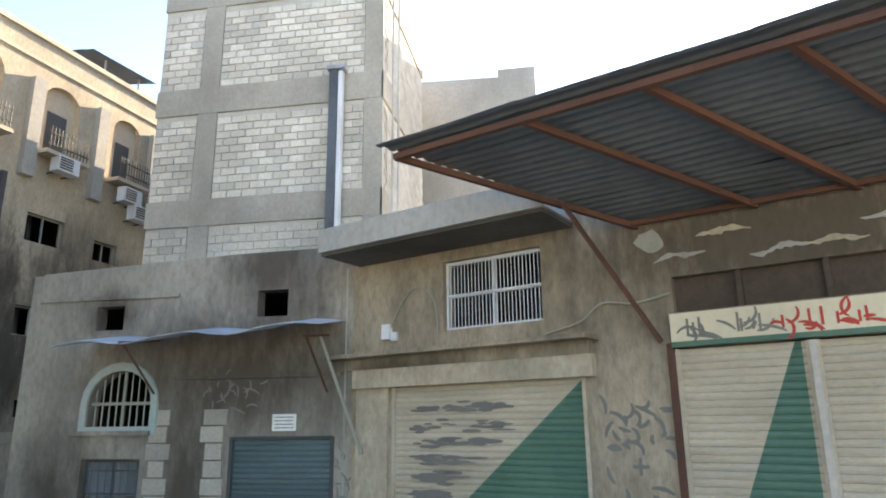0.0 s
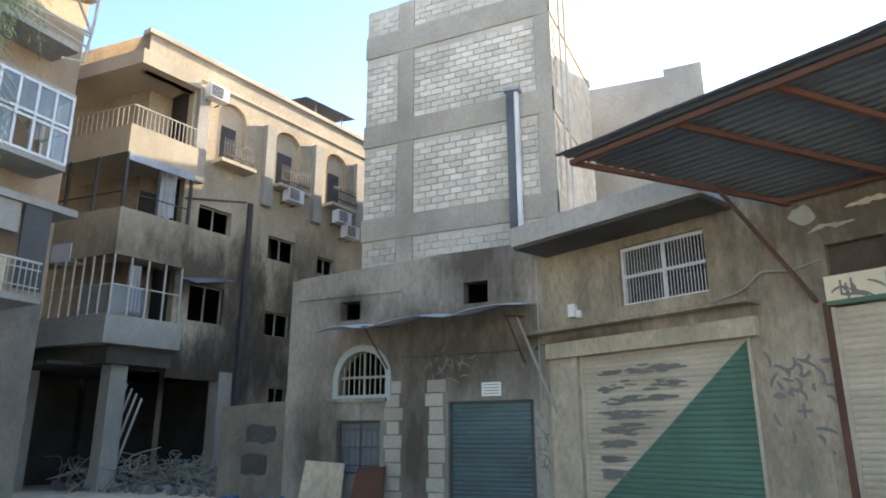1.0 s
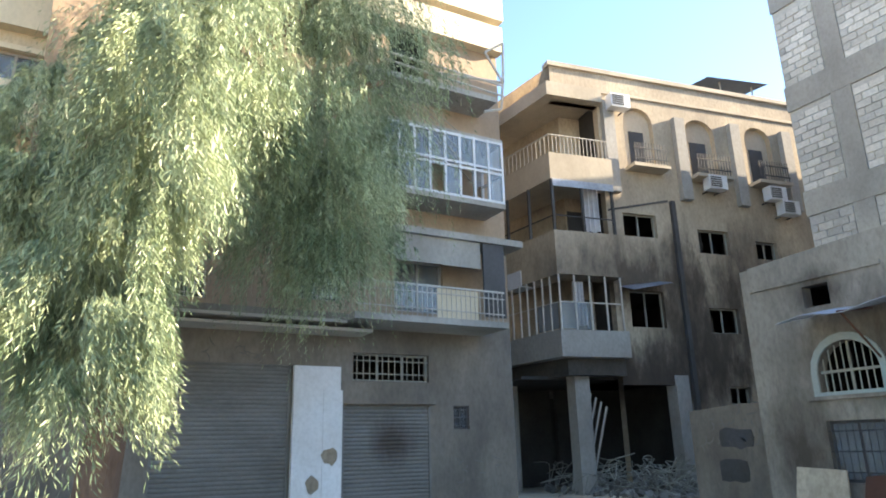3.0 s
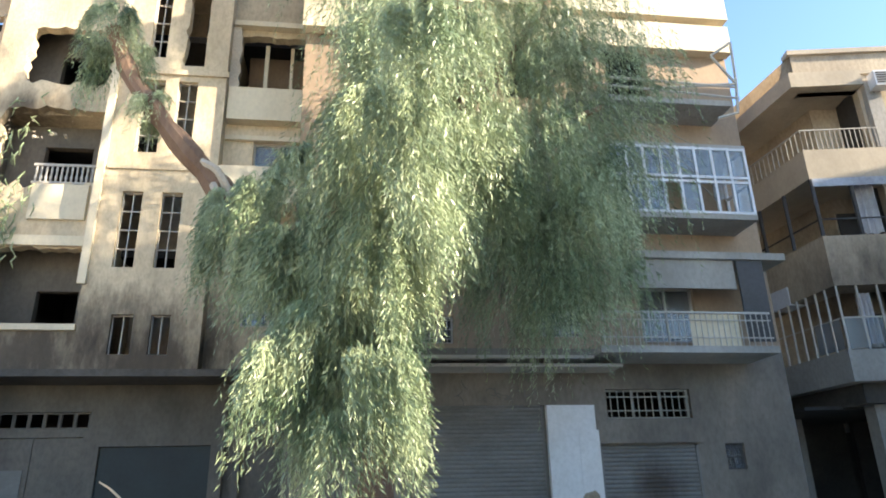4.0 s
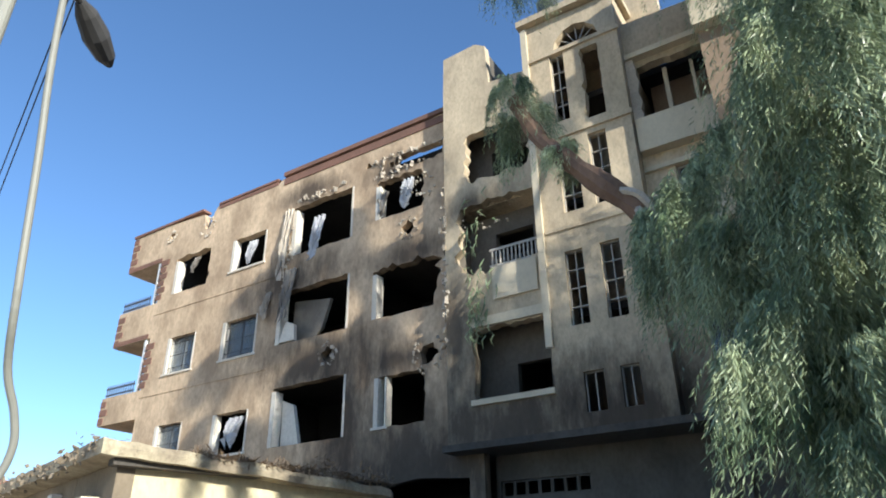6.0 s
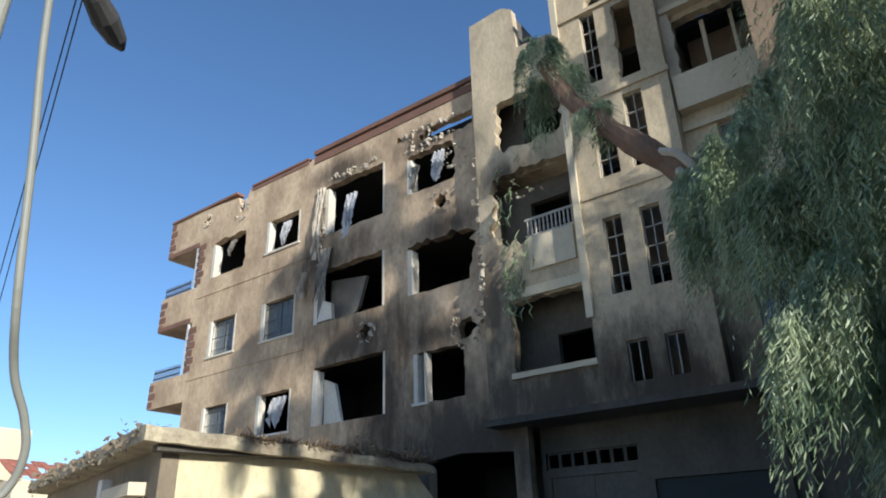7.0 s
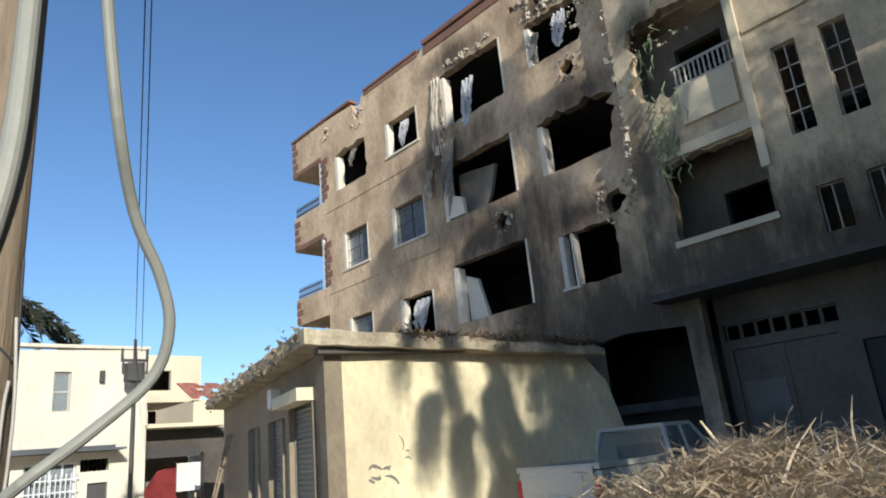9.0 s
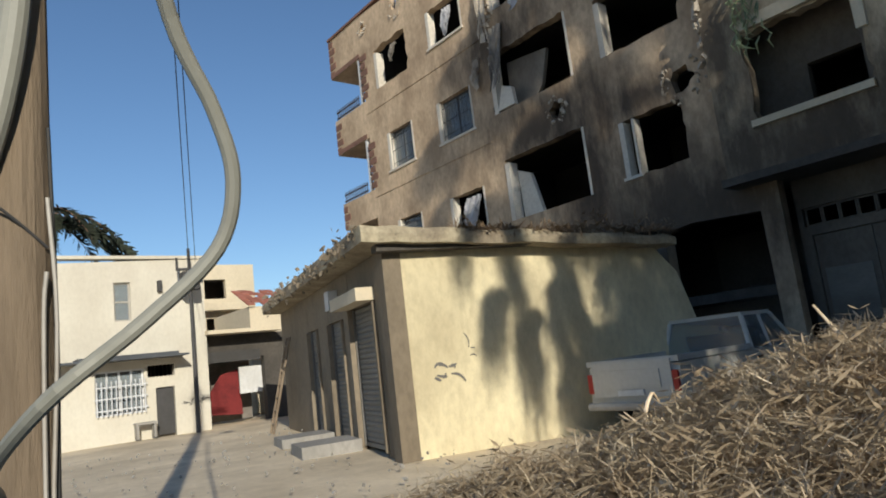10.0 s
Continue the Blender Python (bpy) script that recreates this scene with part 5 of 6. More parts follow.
each("roof_post", D_TOWER, dm, (-6.2, -5.98, -0.3, 0.0, 15.262, 16.6), (-6.15, -5.2, 0.6, 0.9, 14.3, 16.9))
part("pilaster", one((-8.72, -8.55, -0.68, -0.601, 5.8, 15.0)), CREAM, dm)
for lp in tw[:7]:
    us, zs = [p[0] for p in lp], [p[1] for p in lp]
    window(dm, min(us), max(us), min(zs), max(zs), -0.5, PALE_IRON, 0.022, 1, 3 if max(zs) > 6 else 0, glass=False, grille=0)
tank = thing("water_tank", dm.matrix_basis @ pose(-7.9, 0.1, 15.26), "round metal roof water tank", "tank")
bm = bmesh.new()
rod(bm, (0, 0, 0.05), (0, 0, 0.95), 0.5, n=18)
part("drum", bm, TIN, tank)
part("stand", one((-0.45, 0.45, -0.45, 0.45, 0.0, 0.05)), IRON, tank)

# bay behind the tree
part("end_wall", wall([(-6.1, 4.0), (-2.0, 4.0), (-2.0, 14.0), (-6.1, 14.2)], [ragged(-5.88, -3.9, 11.05, 12.65, 0.08, 25), rect(-5.4, -4.2, 8.0, 9.6), rect(-5.4, -4.2, 5.0, 6.3), rect(-3.6, -2.6, 8.0, 9.4), rect(-3.6, -2.6, 11.1, 12.4)], -0.2, 0.06), D_TOWER, dm)
each("parapet_panel", CREAM, dm, (-6.05, -3.4, -0.5, -0.201, 10.05, 10.95))
each("band", CREAM, dm, (-6.08, -2.0, -0.42, -0.201, 12.85, 13.0), (-6.08, -2.0, -0.3, -0.201, 9.6, 9.72))
part("broken_jamb", wall(ragged(-6.09, -5.9, 10.97, 12.84, 0.07, 33), y0=-0.34, y1=-0.201), CHIP, dm, "pale broken plaster jamb")
part("inner_wall", one((-5.9, -3.6, 1.2, 1.3, 10.4, 13.0)), C_WALL, dm, "bare orange-brown room wall")
each("inner_post", CREAM, dm, (-5.35, -5.25, 0.2, 0.3, 10.4, 12.7), (-4.7, -4.62, 0.25, 0.35, 10.4, 12.7))
for z in (7.8,):
    b = part("balcony", one((-6.0, -3.4, -1.0, -0.21, z - 0.15, z), (-6.0, -3.4, -1.0, -0.9, z + 0.001, z + 0.75)), CREAM, dm)
for u0, u1, z0, z1 in ((-5.4, -4.2, 8.0, 9.6), (-5.4, -4.2, 5.0, 6.3)):
    window(dm, u0, u1, z0, z1, -0.1, PALE_IRON, 0.05, 1, 0)
# street level under the overhang, whose shade is put into the dark colours
part("overhang", one((-11.5, -2.0, -0.6, 1.2, 3.85, 3.999)), CONCRETE_SHADED, dm)
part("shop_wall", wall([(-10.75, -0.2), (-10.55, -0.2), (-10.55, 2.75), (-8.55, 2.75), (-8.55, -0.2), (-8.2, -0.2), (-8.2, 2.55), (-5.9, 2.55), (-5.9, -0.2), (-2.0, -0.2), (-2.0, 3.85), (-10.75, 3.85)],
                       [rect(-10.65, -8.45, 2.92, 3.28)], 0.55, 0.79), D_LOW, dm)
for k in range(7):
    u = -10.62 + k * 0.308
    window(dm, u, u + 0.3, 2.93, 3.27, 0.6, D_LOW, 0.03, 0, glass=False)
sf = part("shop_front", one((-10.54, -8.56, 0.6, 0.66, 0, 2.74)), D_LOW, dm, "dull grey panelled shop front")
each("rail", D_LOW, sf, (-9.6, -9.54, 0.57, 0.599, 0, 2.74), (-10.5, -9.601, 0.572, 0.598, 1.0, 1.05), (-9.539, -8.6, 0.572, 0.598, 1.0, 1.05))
each("front_panel", SHUTTER_GREY, dm, (-10.45, -9.65, 0.575, 0.597, 1.1, 2.1), (-9.3, -8.8, 0.575, 0.597, 0.2, 1.2))
part("dark_gate", one((-8.19, -5.91, 0.62, 0.68, 0, 2.54)), TEAL, dm, "dark teal metal gate")
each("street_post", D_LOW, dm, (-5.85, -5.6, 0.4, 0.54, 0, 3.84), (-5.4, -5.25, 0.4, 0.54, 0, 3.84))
part("garage_back", one((-14.0, -11.2, 3.2, 3.3, 0, 3.4)), CONCRETE_SHADED, dm)
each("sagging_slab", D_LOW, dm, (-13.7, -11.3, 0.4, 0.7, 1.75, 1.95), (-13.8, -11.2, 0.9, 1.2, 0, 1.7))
# creepers and dry scraps caught on the broken loggia
bm = bmesh.new()
rng = random.Random(51)
for k in range(80):
    u, z = -10.8 + abs(rng.gauss(0, 0.3)), rng.choice((7.6, 9.4, 6.9)) + rng.gauss(0, 0.45)
    d = rng.uniform(0.15, 0.5)
    tube(bm, [(u, -0.42, z), (u + rng.uniform(-0.1, 0.1), -0.5 - rng.random() * 0.1, z - d * 0.5), (u + rng.uniform(-0.15, 0.15), -0.46, z - d)], [0.012, 0.02, 0.004], 4)
o = part("creeper", bm, LEAF, None)
o.matrix_basis = dm.matrix_basis
tagged(o, "pale green creeper hanging on a broken balcony", "creeper", kind="stuff")

# ---- yellow-washed shed ----
yb = thing("yellow_shed", pose(-10.0, -13.1, 0, 0, 0, 164.5), "low shed with a yellow-washed wall and a crumbling concrete roof slab", "shed")
part("wall", wall([(0.0, -0.2), (5.6, -0.2), (5.55, 1.2), (5.2, 2.3), (4.6, 2.95), (0.0, 2.98)], (), 0, 0.25), YELLOW, yb)
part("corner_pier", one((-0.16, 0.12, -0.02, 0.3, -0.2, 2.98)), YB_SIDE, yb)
bm = bmesh.new()
rng = random.Random(61)
edge = [(-0.55 + k * 0.25, -0.42 + 0.05 * rng.random(), rng.uniform(-0.03, 0.03)) for k in range(23)]
rows = []
for k, (x, y, dz) in enumerate(edge):
    z, t = 3.0 - 0.012 * k, 0.24 - 0.004 * k
    rows.append([bm.verts.new(c) for c in ((x, y, z + dz * 0.5), (x, y - 0.012, z + t * 0.55), (x, y + 0.02, z + t + dz), (x, 9.5, z + t), (x, 9.5, z))])
for p, q in zip(rows, rows[1:]):
    for i in range(5):
        bm.faces.new((p[i], q[i], q[(i + 1) % 5], p[(i + 1) % 5]))
bm.faces.new(rows[0])
bm.faces.new(rows[-1])
part("roof_slab", bm, SLAB, yb, "pale crumbling roof slab")
# dark strip standing for the shade beneath the roof slab
part("soffit_band", one((-0.3, 5.0, -0.25, -0.001, 2.88, 2.985)), CONCRETE_SHADED, yb)
# street side with shutters, its shade put into the dark plaster colour; local y runs along it
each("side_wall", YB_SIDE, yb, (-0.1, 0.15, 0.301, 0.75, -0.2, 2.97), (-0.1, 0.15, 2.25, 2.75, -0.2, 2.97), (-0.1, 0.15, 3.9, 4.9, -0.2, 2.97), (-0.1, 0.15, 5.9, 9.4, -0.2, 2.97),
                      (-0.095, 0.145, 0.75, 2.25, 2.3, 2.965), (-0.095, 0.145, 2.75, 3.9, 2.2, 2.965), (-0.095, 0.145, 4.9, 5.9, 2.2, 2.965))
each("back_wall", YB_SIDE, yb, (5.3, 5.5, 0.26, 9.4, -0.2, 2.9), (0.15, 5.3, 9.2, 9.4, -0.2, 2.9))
side = pose(-0.1, 0, 0, 0, 0, -90)
for u0, u1, z1 in ((-2.22, -0.78, 2.28), (-3.87, -2.78, 2.18), (-5.87, -4.93, 2.18)):
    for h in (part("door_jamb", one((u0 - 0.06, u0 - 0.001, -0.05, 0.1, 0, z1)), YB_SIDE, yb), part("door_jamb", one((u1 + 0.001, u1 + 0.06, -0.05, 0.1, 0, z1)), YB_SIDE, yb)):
        h.matrix_basis = side
    s = shutter(yb, u0 + 0.05, u1 - 0.05, 0.0, z1, 0.09, SHUTTER_GREY, label="grey metal roller shutter")
    s.matrix_basis = side
h = part("shutter_box", one((-2.4, -0.7, -0.3, -0.001, 2.3, 2.5)), CREAM, yb)
h.matrix_basis = side
h = part("wall_box", one((-3.3, -3.0, -0.18, -0.001, 2.4, 2.75)), WHITE_PAINT, yb)
h.matrix_basis = side
bm = bmesh.new()
rng = random.Random(71)
debris(bm, [(-0.58 + rng.gauss(0, 0.07), rng.uniform(-0.3, 9.0), 3.02 + rng.gauss(0.08, 0.1), rng.uniform(0.02, 0.1)) for _ in range(190)], rng, 0.5)
debris(bm, [(rng.uniform(-0.5, 4.9), -0.4 + rng.gauss(0, 0.05), 2.98 + rng.gauss(0.1, 0.07), rng.uniform(0.015, 0.045)) for _ in range(40)], rng, 0.5)
tagged(part("eave_rubble", bm, YB_SIDE, yb), kind="stuff")
verts, faces = [], []
rng = random.Random(73)
for k in range(2600):
    if k % 3:
        x, y = rng.uniform(0.9, 5.0), -0.42 + abs(rng.gauss(0, 0.2))
    else:
        x, y = -0.5 + abs(rng.gauss(0, 0.2)), rng.uniform(-0.2, 9.0)
        if rng.random() < 0.6:
            continue
    p = Vector((x, y, 3.17 - 0.012 * max(0, x) * 4 + abs(rng.gauss(0, 0.07)) * (0.4 + abs(noise.noise((x * 1.3, y * 0.9, 3))) * 2.4)))
    d = Vector((rng.gauss(0, 1), rng.gauss(-0.3, 1), rng.gauss(0.0, 0.6))).normalized() * rng.uniform(0.06, 0.22)
    w = d.cross(Vector((rng.random() - 0.5, rng.random() - 0.5, 1))).normalized() * rng.uniform(0.006, 0.02)
    n0 = len(verts)
    verts += [tuple(p), tuple(p + d * 0.5 + w), tuple(p + d), tuple(p + d * 0.5 - w)]
    faces.append((n0, n0 + 1, n0 + 2, n0 + 3))
me = bpy.data.meshes.new("roof_litter")
me.from_pydata(verts, [], faces)
me.materials.append(LITTER)
o = tagged(new("roof_litter", me), "withered leaves and twigs heaped along a crumbling roof edge", "litter", kind="stuff")
o.matrix_basis = yb.matrix_basis
bm = bmesh.new()
strokes(bm, 1.0, 1.35, 1.15, 1.45, -0.006, 3, random.Random(1), 0.02)
part("graffiti", bm, INK, yb)
bm = bmesh.new()
strokes(bm, 0.45, 0.75, 0.95, 1.2, -0.006, 8, random.Random(2), 0.04)
part("graffiti", bm, INK, yb)
for k, (y, w) in enumerate(((1.35, 1.0), (3.3, 1.0))):
    tagged(part("door_step", one((-0.5, 0.5, -w / 2, w / 2, -0.06, 0.14)), CONCRETE, None), "worn concrete door step", "step", "door steps").matrix_basis = yb.matrix_basis @ pose(-0.65, y + 1.2, 0)

ladder = thing("ladder", yb.matrix_basis @ pose(-0.12, 8.2, -0.04), "weathered wooden ladder leaning against a shed wall", "ladder")
for y in (-0.22, 0.22):
    bm = bmesh.new()
    rod(bm, (-0.6, y, 0), (-0.03, y, 2.3), 0.03, n=5)
    part("rail", bm, WOOD_POLE, ladder)
for k in range(7):
    bm = bmesh.new()
    t = (k + 0.7) / 7.4
    rod(bm, (-0.6 + 0.57 * t, -0.22, 2.3 * t), (-0.6 + 0.57 * t, 0.22, 2.3 * t), 0.018, n=5)
    part("rung", bm, WOOD_POLE, ladder)

# ---- whitewashed house at the end of the lane ----
wh = thing("whitewashed_house", pose(0, -27, 0, 0, 0, 180), "two-storey whitewashed house with a barred window and dark door", "house")
part("wall", wall([(6.8, -0.2), (10.42, -0.2), (10.42, 1.42), (10.98, 1.42), (10.98, -0.2), (12.05, -0.2), (12.05, 5.4), (6.8, 5.25)],
                  [rect(9.35, 9.82, 3.5, 4.68), rect(8.75, 10.1, 0.75, 2.05), rect(10.2, 11.0, 1.75, 2.1)], 0, 0.25), WHITEWASH, wh)
rooms(wh, 6.8, 12.05, 5, [0.05, 2.7, 5.2], front=0.26)
window(wh, 9.35, 9.82, 3.5, 4.68, 0.1, PALE_IRON, 0.05, 0, 1)
w = window(wh, 8.75, 10.1, 0.75, 2.05, 0.1, WHITE_METAL, 0.05, 3, 0, grille=0)
bm = bmesh.new()
bars(bm, 8.7, 10.15, 0.75, 1.75, -0.12, 11, 0.018, 3)
part("grille", bm, WHITE_METAL, w)
bm = bmesh.new()
for k in range(7):
    for j in range(3):
        box(bm, 10.2 + k * 0.115, 10.22 + k * 0.115, 0.05, 0.1, 1.75, 2.1)
part("pierced_screen", bm, WHITEWASH, wh)
part("door", one((10.43, 10.97, 0.1, 0.15, 0, 1.41)), IRON, wh, "dark metal door")
part("awning", one((7.6, 11.2, -0.9, -0.001, 2.3, 2.36), (8.2, 10.9, -0.86, -0.003, 2.36, 2.44)), TIN, wh, "flat dark awning")
part("roof_edge", one((6.75, 12.1, -0.06, 0.3, 5.402, 5.5)), WHITEWASH, wh)
part("wall_lamp", one((10.6, 10.72, -0.15, -0.001, 4.35, 4.7)), IRON, wh)
part("bench", one((9.7, 10.3, -0.5, -0.15, 0.4, 0.46), (9.72, 9.78, -0.48, -0.17, 0, 0.399), (10.2, 10.26, -0.48, -0.17, 0, 0.399)), CONCRETE, wh)
bm = bmesh.new()
strokes(bm, 11.1, 11.9, 0.7, 0.95, -0.006, 14, random.Random(81), 0.03)
part("graffiti", bm, INK, wh)
# passage with a red curtain beside it and houses beyond
ps = thing("lane_shop", pose(0, -27.6, 0, 0, 0, 180), "dark open shop front with a red cloth and pale sign", "shop")
part("wall", wall([(12.06, -0.2), (12.15, -0.2), (12.15, 2.1), (14.2, 2.1), (14.2, -0.2), (16.5, -0.2), (16.5, 2.9), (12.06, 2.9)], (), 0, 0.25), CONCRETE_SHADED, ps)
each("inside", INNER, ps, (12.1, 14.3, 1.6, 1.8, 0, 2.8), (12.06, 16.5, 0.26, 1.8, 2.7, 2.85))
part("red_cloth", wall([(12.5, 0.3), (13.6, 0.2), (13.5, 1.75), (12.9, 1.6), (12.4, 0.9)], y0=0.7, y1=0.74), RED_CLOTH, ps, "faded red cloth")
part("white_panel", one((13.4, 14.2, 0.3, 0.36, 0.9, 1.8)), WHITE_PAINT, ps)
part("sign_board", one((12.2, 14.0, -0.15, -0.02, 2.0, 2.35)), IRON, ps)
part("hood", one((12.0, 14.6, -0.9, -0.001, 2.9, 3.02)), CREAM, ps)
fb = thing("far_house", pose(0, -36, 0, 0, 0, 180), "cream flat-roofed house with small balconies behind the lane", "house")
part("wall", wall(rect(11.5, 17.6, 0, 6.8), [rect(15.2, 16.2, 5.2, 6.1), rect(15.2, 16.2, 3.3, 4.3), rect(13.0, 13.8, 5.3, 6.1)], 0, 0.25), CREAM, fb)
rooms(fb, 11.5, 17.6, 4, [0.1, 3, 5, 6.7], front=0.26)
each("balcony", CREAM, fb, (14.8, 16.6, -0.7, -0.001, 4.6, 4.95), (14.8, 16.6, -0.7, -0.001, 3.0, 3.2))
part("red_hanging", one((15.0, 16.3, -0.75, -0.71, 3.2, 3.6)), RED_PAINT, fb)
rt = thing("tiled_roof_house", pose(0, -31, 0, 0, 0, 180), "house top with a broken red tiled roof above a shed", "house")
part("wall", one((15.2, 22, 0, 4, 0, 4.2)), CREAM, rt)
tm = bpy.data.meshes.new("roof_tile")
bm = one((0, 0.28, 0, 0.32, 0, 0.05))
bm.to_mesh(tm)
bm.free()
tm.materials.append(ROOF_TILE)
rng = random.Random(91)
for i in range(22):
    for j in range(6):
        if rng.random() < 0.85:
            share("roof_tile", tm, pose(15.1 + i * 0.3, -0.2 + j * 0.3, 4.22 + j * 0.14, 22, rng.uniform(-6, 6), rng.uniform(-5, 5)), rt)

# ---- pickup truck nosed up to the burnt garage ----
tr = thing("pickup_truck", pose(-12.55, -11.15, -0.16, 0, 0, 180), "old white pickup truck parked with its tailgate to the street", "truck")
# local x runs from the tailgate to the bonnet
bm = wall([(0.0, 0.42), (0.55, 0.42), (0.62, 0.62), (0.8, 0.74), (1.0, 0.74), (1.18, 0.62), (1.25, 0.42), (3.1, 0.4), (3.15, 0.6), (3.32, 0.74), (3.55, 0.74), (3.72, 0.6), (3.8, 0.42), (4.4, 0.42), (4.45, 0.7), (4.4, 0.98), (3.2, 1.04), (2.0, 1.04), (0.0, 1.03)], (), -0.78, 0.78)
bmesh.ops.bevel(bm, geom=[e for e in bm.edges if abs(e.verts[0].co.y) > 0.7 and abs(e.verts[0].co.y - e.verts[1].co.y) < 0.01 and min(v.co.z for v in e.verts) > 0.9], offset=0.04, segments=2, affect="EDGES")
body = part("body", bm, CAR_PAINT, tr)
part("load_bed", one((0.08, 1.9, -0.68, 0.68, 1.045, 1.05)), BLACK, tr)
each("bed_rim", CAR_PAINT, tr, (0.0, 1.95, -0.79, -0.7, 1.051, 1.13), (0.0, 1.95, 0.7, 0.79, 1.051, 1.13), (0.0, 0.09, -0.699, 0.699, 1.051, 1.13))
tg = part("tailgate", one((-0.04, -0.002, -0.68, 0.68, 0.6, 1.1), (-0.055, -0.041, -0.5, 0.5, 0.72, 0.98)), CAR_PAINT, tr, "pale dented tailgate")
part("number_plate", one((-0.075, -0.056, -0.22, 0.22, 0.62, 0.7)), WHITE_PAINT, tg)
cab = bmesh.new()
prof_lo = [(2.0, -0.76, 1.04), (3.45, -0.76, 1.04), (3.45, 0.76, 1.04), (2.0, 0.76, 1.04)]
prof_hi = [(2.1, -0.64, 1.56), (3.0, -0.64, 1.56), (3.0, 0.64, 1.56), (2.1, 0.64, 1.56)]
for a, b in zip(prof_lo, prof_hi):
    rod(cab, a, b, 0.045, 0.04, 6)
for ring_ in (prof_hi,):
    vs = [cab.verts.new((x, y, z)) for x, y, z in ring_] + [cab.verts.new((x, y, z + 0.06)) for x, y, z in ring_]
    for f in ((3, 2, 1, 0), (4, 5, 6, 7), (0, 1, 5, 4), (1, 2, 6, 5), (2, 3, 7, 6), (3, 0, 4, 7)):
        cab.faces.new([vs[i] for i in f])
rod(cab, (2.62, -0.75, 1.04), (2.6, -0.65, 1.56), 0.035, n=5)
rod(cab, (2.62, 0.75, 1.04), (2.6, 0.65, 1.56), 0.035, n=5)
part("cab", cab, CAR_PAINT, tr)
for k in range(4):
    a, b, c, d = prof_lo[k], prof_lo[(k + 1) % 4], prof_hi[(k + 1) % 4], prof_hi[k]
    bm = bmesh.new()
    bm.faces.new([bm.verts.new(p) for p in (a, b, c, d)])
    part("window_pane", bm, GLASS, tr).visible_shadow = False
part("seat", one((2.25, 2.5, -0.6, 0.6, 0.9, 1.35)), BLACK, tr)
bump = bmesh.new()
rod(bump, (-0.12, -0.72, 0.48), (-0.12, 0.72, 0.48), 0.06, n=8)
part("bumper", bump, PALE_IRON, tr)
for y in (-0.73, 0.73):
    part("tail_light", one((-0.035, -0.001, y - 0.045, y + 0.045, 0.66, 0.94)), RED_PAINT, tr)
for x in (0.9, 3.43):
    for y in (-0.72, 0.72):
        bm = bmesh.new()
        rod(bm, (x, y - 0.1, 0.3), (x, y + 0.1, 0.3), 0.31, n=20)
        wl = part("wheel", bm, BLACK, tr)
        bm = bmesh.new()
        rod(bm, (x, y - 0.107, 0.3), (x, y + 0.107, 0.3), 0.17, n=14)
        part("rim", bm, PALE_IRON, wl)
each("door_handle", BLACK, tr, (2.12, 2.26, -0.8, -0.779, 0.9, 0.93), (2.12, 2.26, 0.779, 0.8, 0.9, 0.93))

# ---- heap of dry brushwood ----
rng = random.Random(101)


def heap(x, y):
    d = ((x + 10.3) / 2.7) ** 2 + ((y + 6.9) / 2.4) ** 2
    e = ((x + 8.3) / 1.9) ** 2 + ((y + 9.0) / 1.1) ** 2
    f = ((x + 11.1) / 1.2) ** 2 + ((y + 5.25) / 0.8) ** 2
    return max(1.08 * math.exp(-d * 1.25), 0.35 * math.exp(-e * 1.3), 1.14 * math.exp(-f * 1.25))


verts, faces = [], []
for k in range(25000):
    x, y = -9.9 + rng.gauss(0, 1.7), -7.3 + rng.gauss(0, 1.3)
    if k % 5 == 0:
        x, y = -11.1 + rng.gauss(0, 0.75), -5.25 + rng.gauss(0, 0.5)
    h = heap(x, y)
    if h < 0.05 or (x > -6.9 and y > -6.9):
        continue
    z = h * rng.uniform(0.66, 1.05)
    a, el, ln = rng.random() * 6.28, rng.gauss(0.15, 0.45), rng.uniform(0.12, 0.42)
    d = Vector((math.cos(a) * math.cos(el), math.sin(a) * math.cos(el), math.sin(el)))
    side_v = d.cross(Vector((rng.random() - 0.5, rng.random() - 0.5, 1))).normalized() * rng.uniform(0.002, 0.006)
    p = Vector((x, y, max(0.02, z)))
    q = p + d * ln * 0.5 + Vector((0, 0, rng.uniform(-0.03, 0.05)))
    r = p + d * ln + Vector((0, 0, -0.06))
    n0 = len(verts)
    for c, s in ((p, 1.0), (q, 1.2), (r, 0.3)):
        verts += [tuple(c - side_v * s), tuple(c + side_v * s)]
    faces += [(n0, n0 + 1, n0 + 3, n0 + 2), (n0 + 2, n0 + 3, n0 + 5, n0 + 4)]
    for j in range(8):
        t = rng.random()
        c = p.lerp(r, t)
        lv = Vector((rng.gauss(0, 1), rng.gauss(0, 1), rng.gauss(-0.4, 0.8))).normalized()
        wv = lv.orthogonal().normalized() * rng.uniform(0.006, 0.014)
        ll = rng.uniform(0.08, 0.2)
        n0 = len(verts)
        verts += [tuple(c), tuple(c + lv * ll * 0.5 + wv), tuple(c + lv * ll), tuple(c + lv * ll * 0.5 - wv)]
        faces.append((n0, n0 + 1, n0 + 2, n0 + 3))
me = bpy.data.meshes.new("brushwood")
me.from_pydata(verts, [], faces)
me.materials.append(DRY)
tagged(new("brushwood", me), "heap of dry brown branches and withered leaves", "brushwood", kind="stuff")
bm = bmesh.new()
g = [[bm.verts.new((-14.5 + i * 0.28, -11.2 + j * 0.25, heap(-14.5 + i * 0.28, -11.2 + j * 0.25) * 0.76 + 0.03 * noise.noise((i * 0.5, j * 0.5, 2)) - 0.06)) for j in range(34)] for i in range(34)]
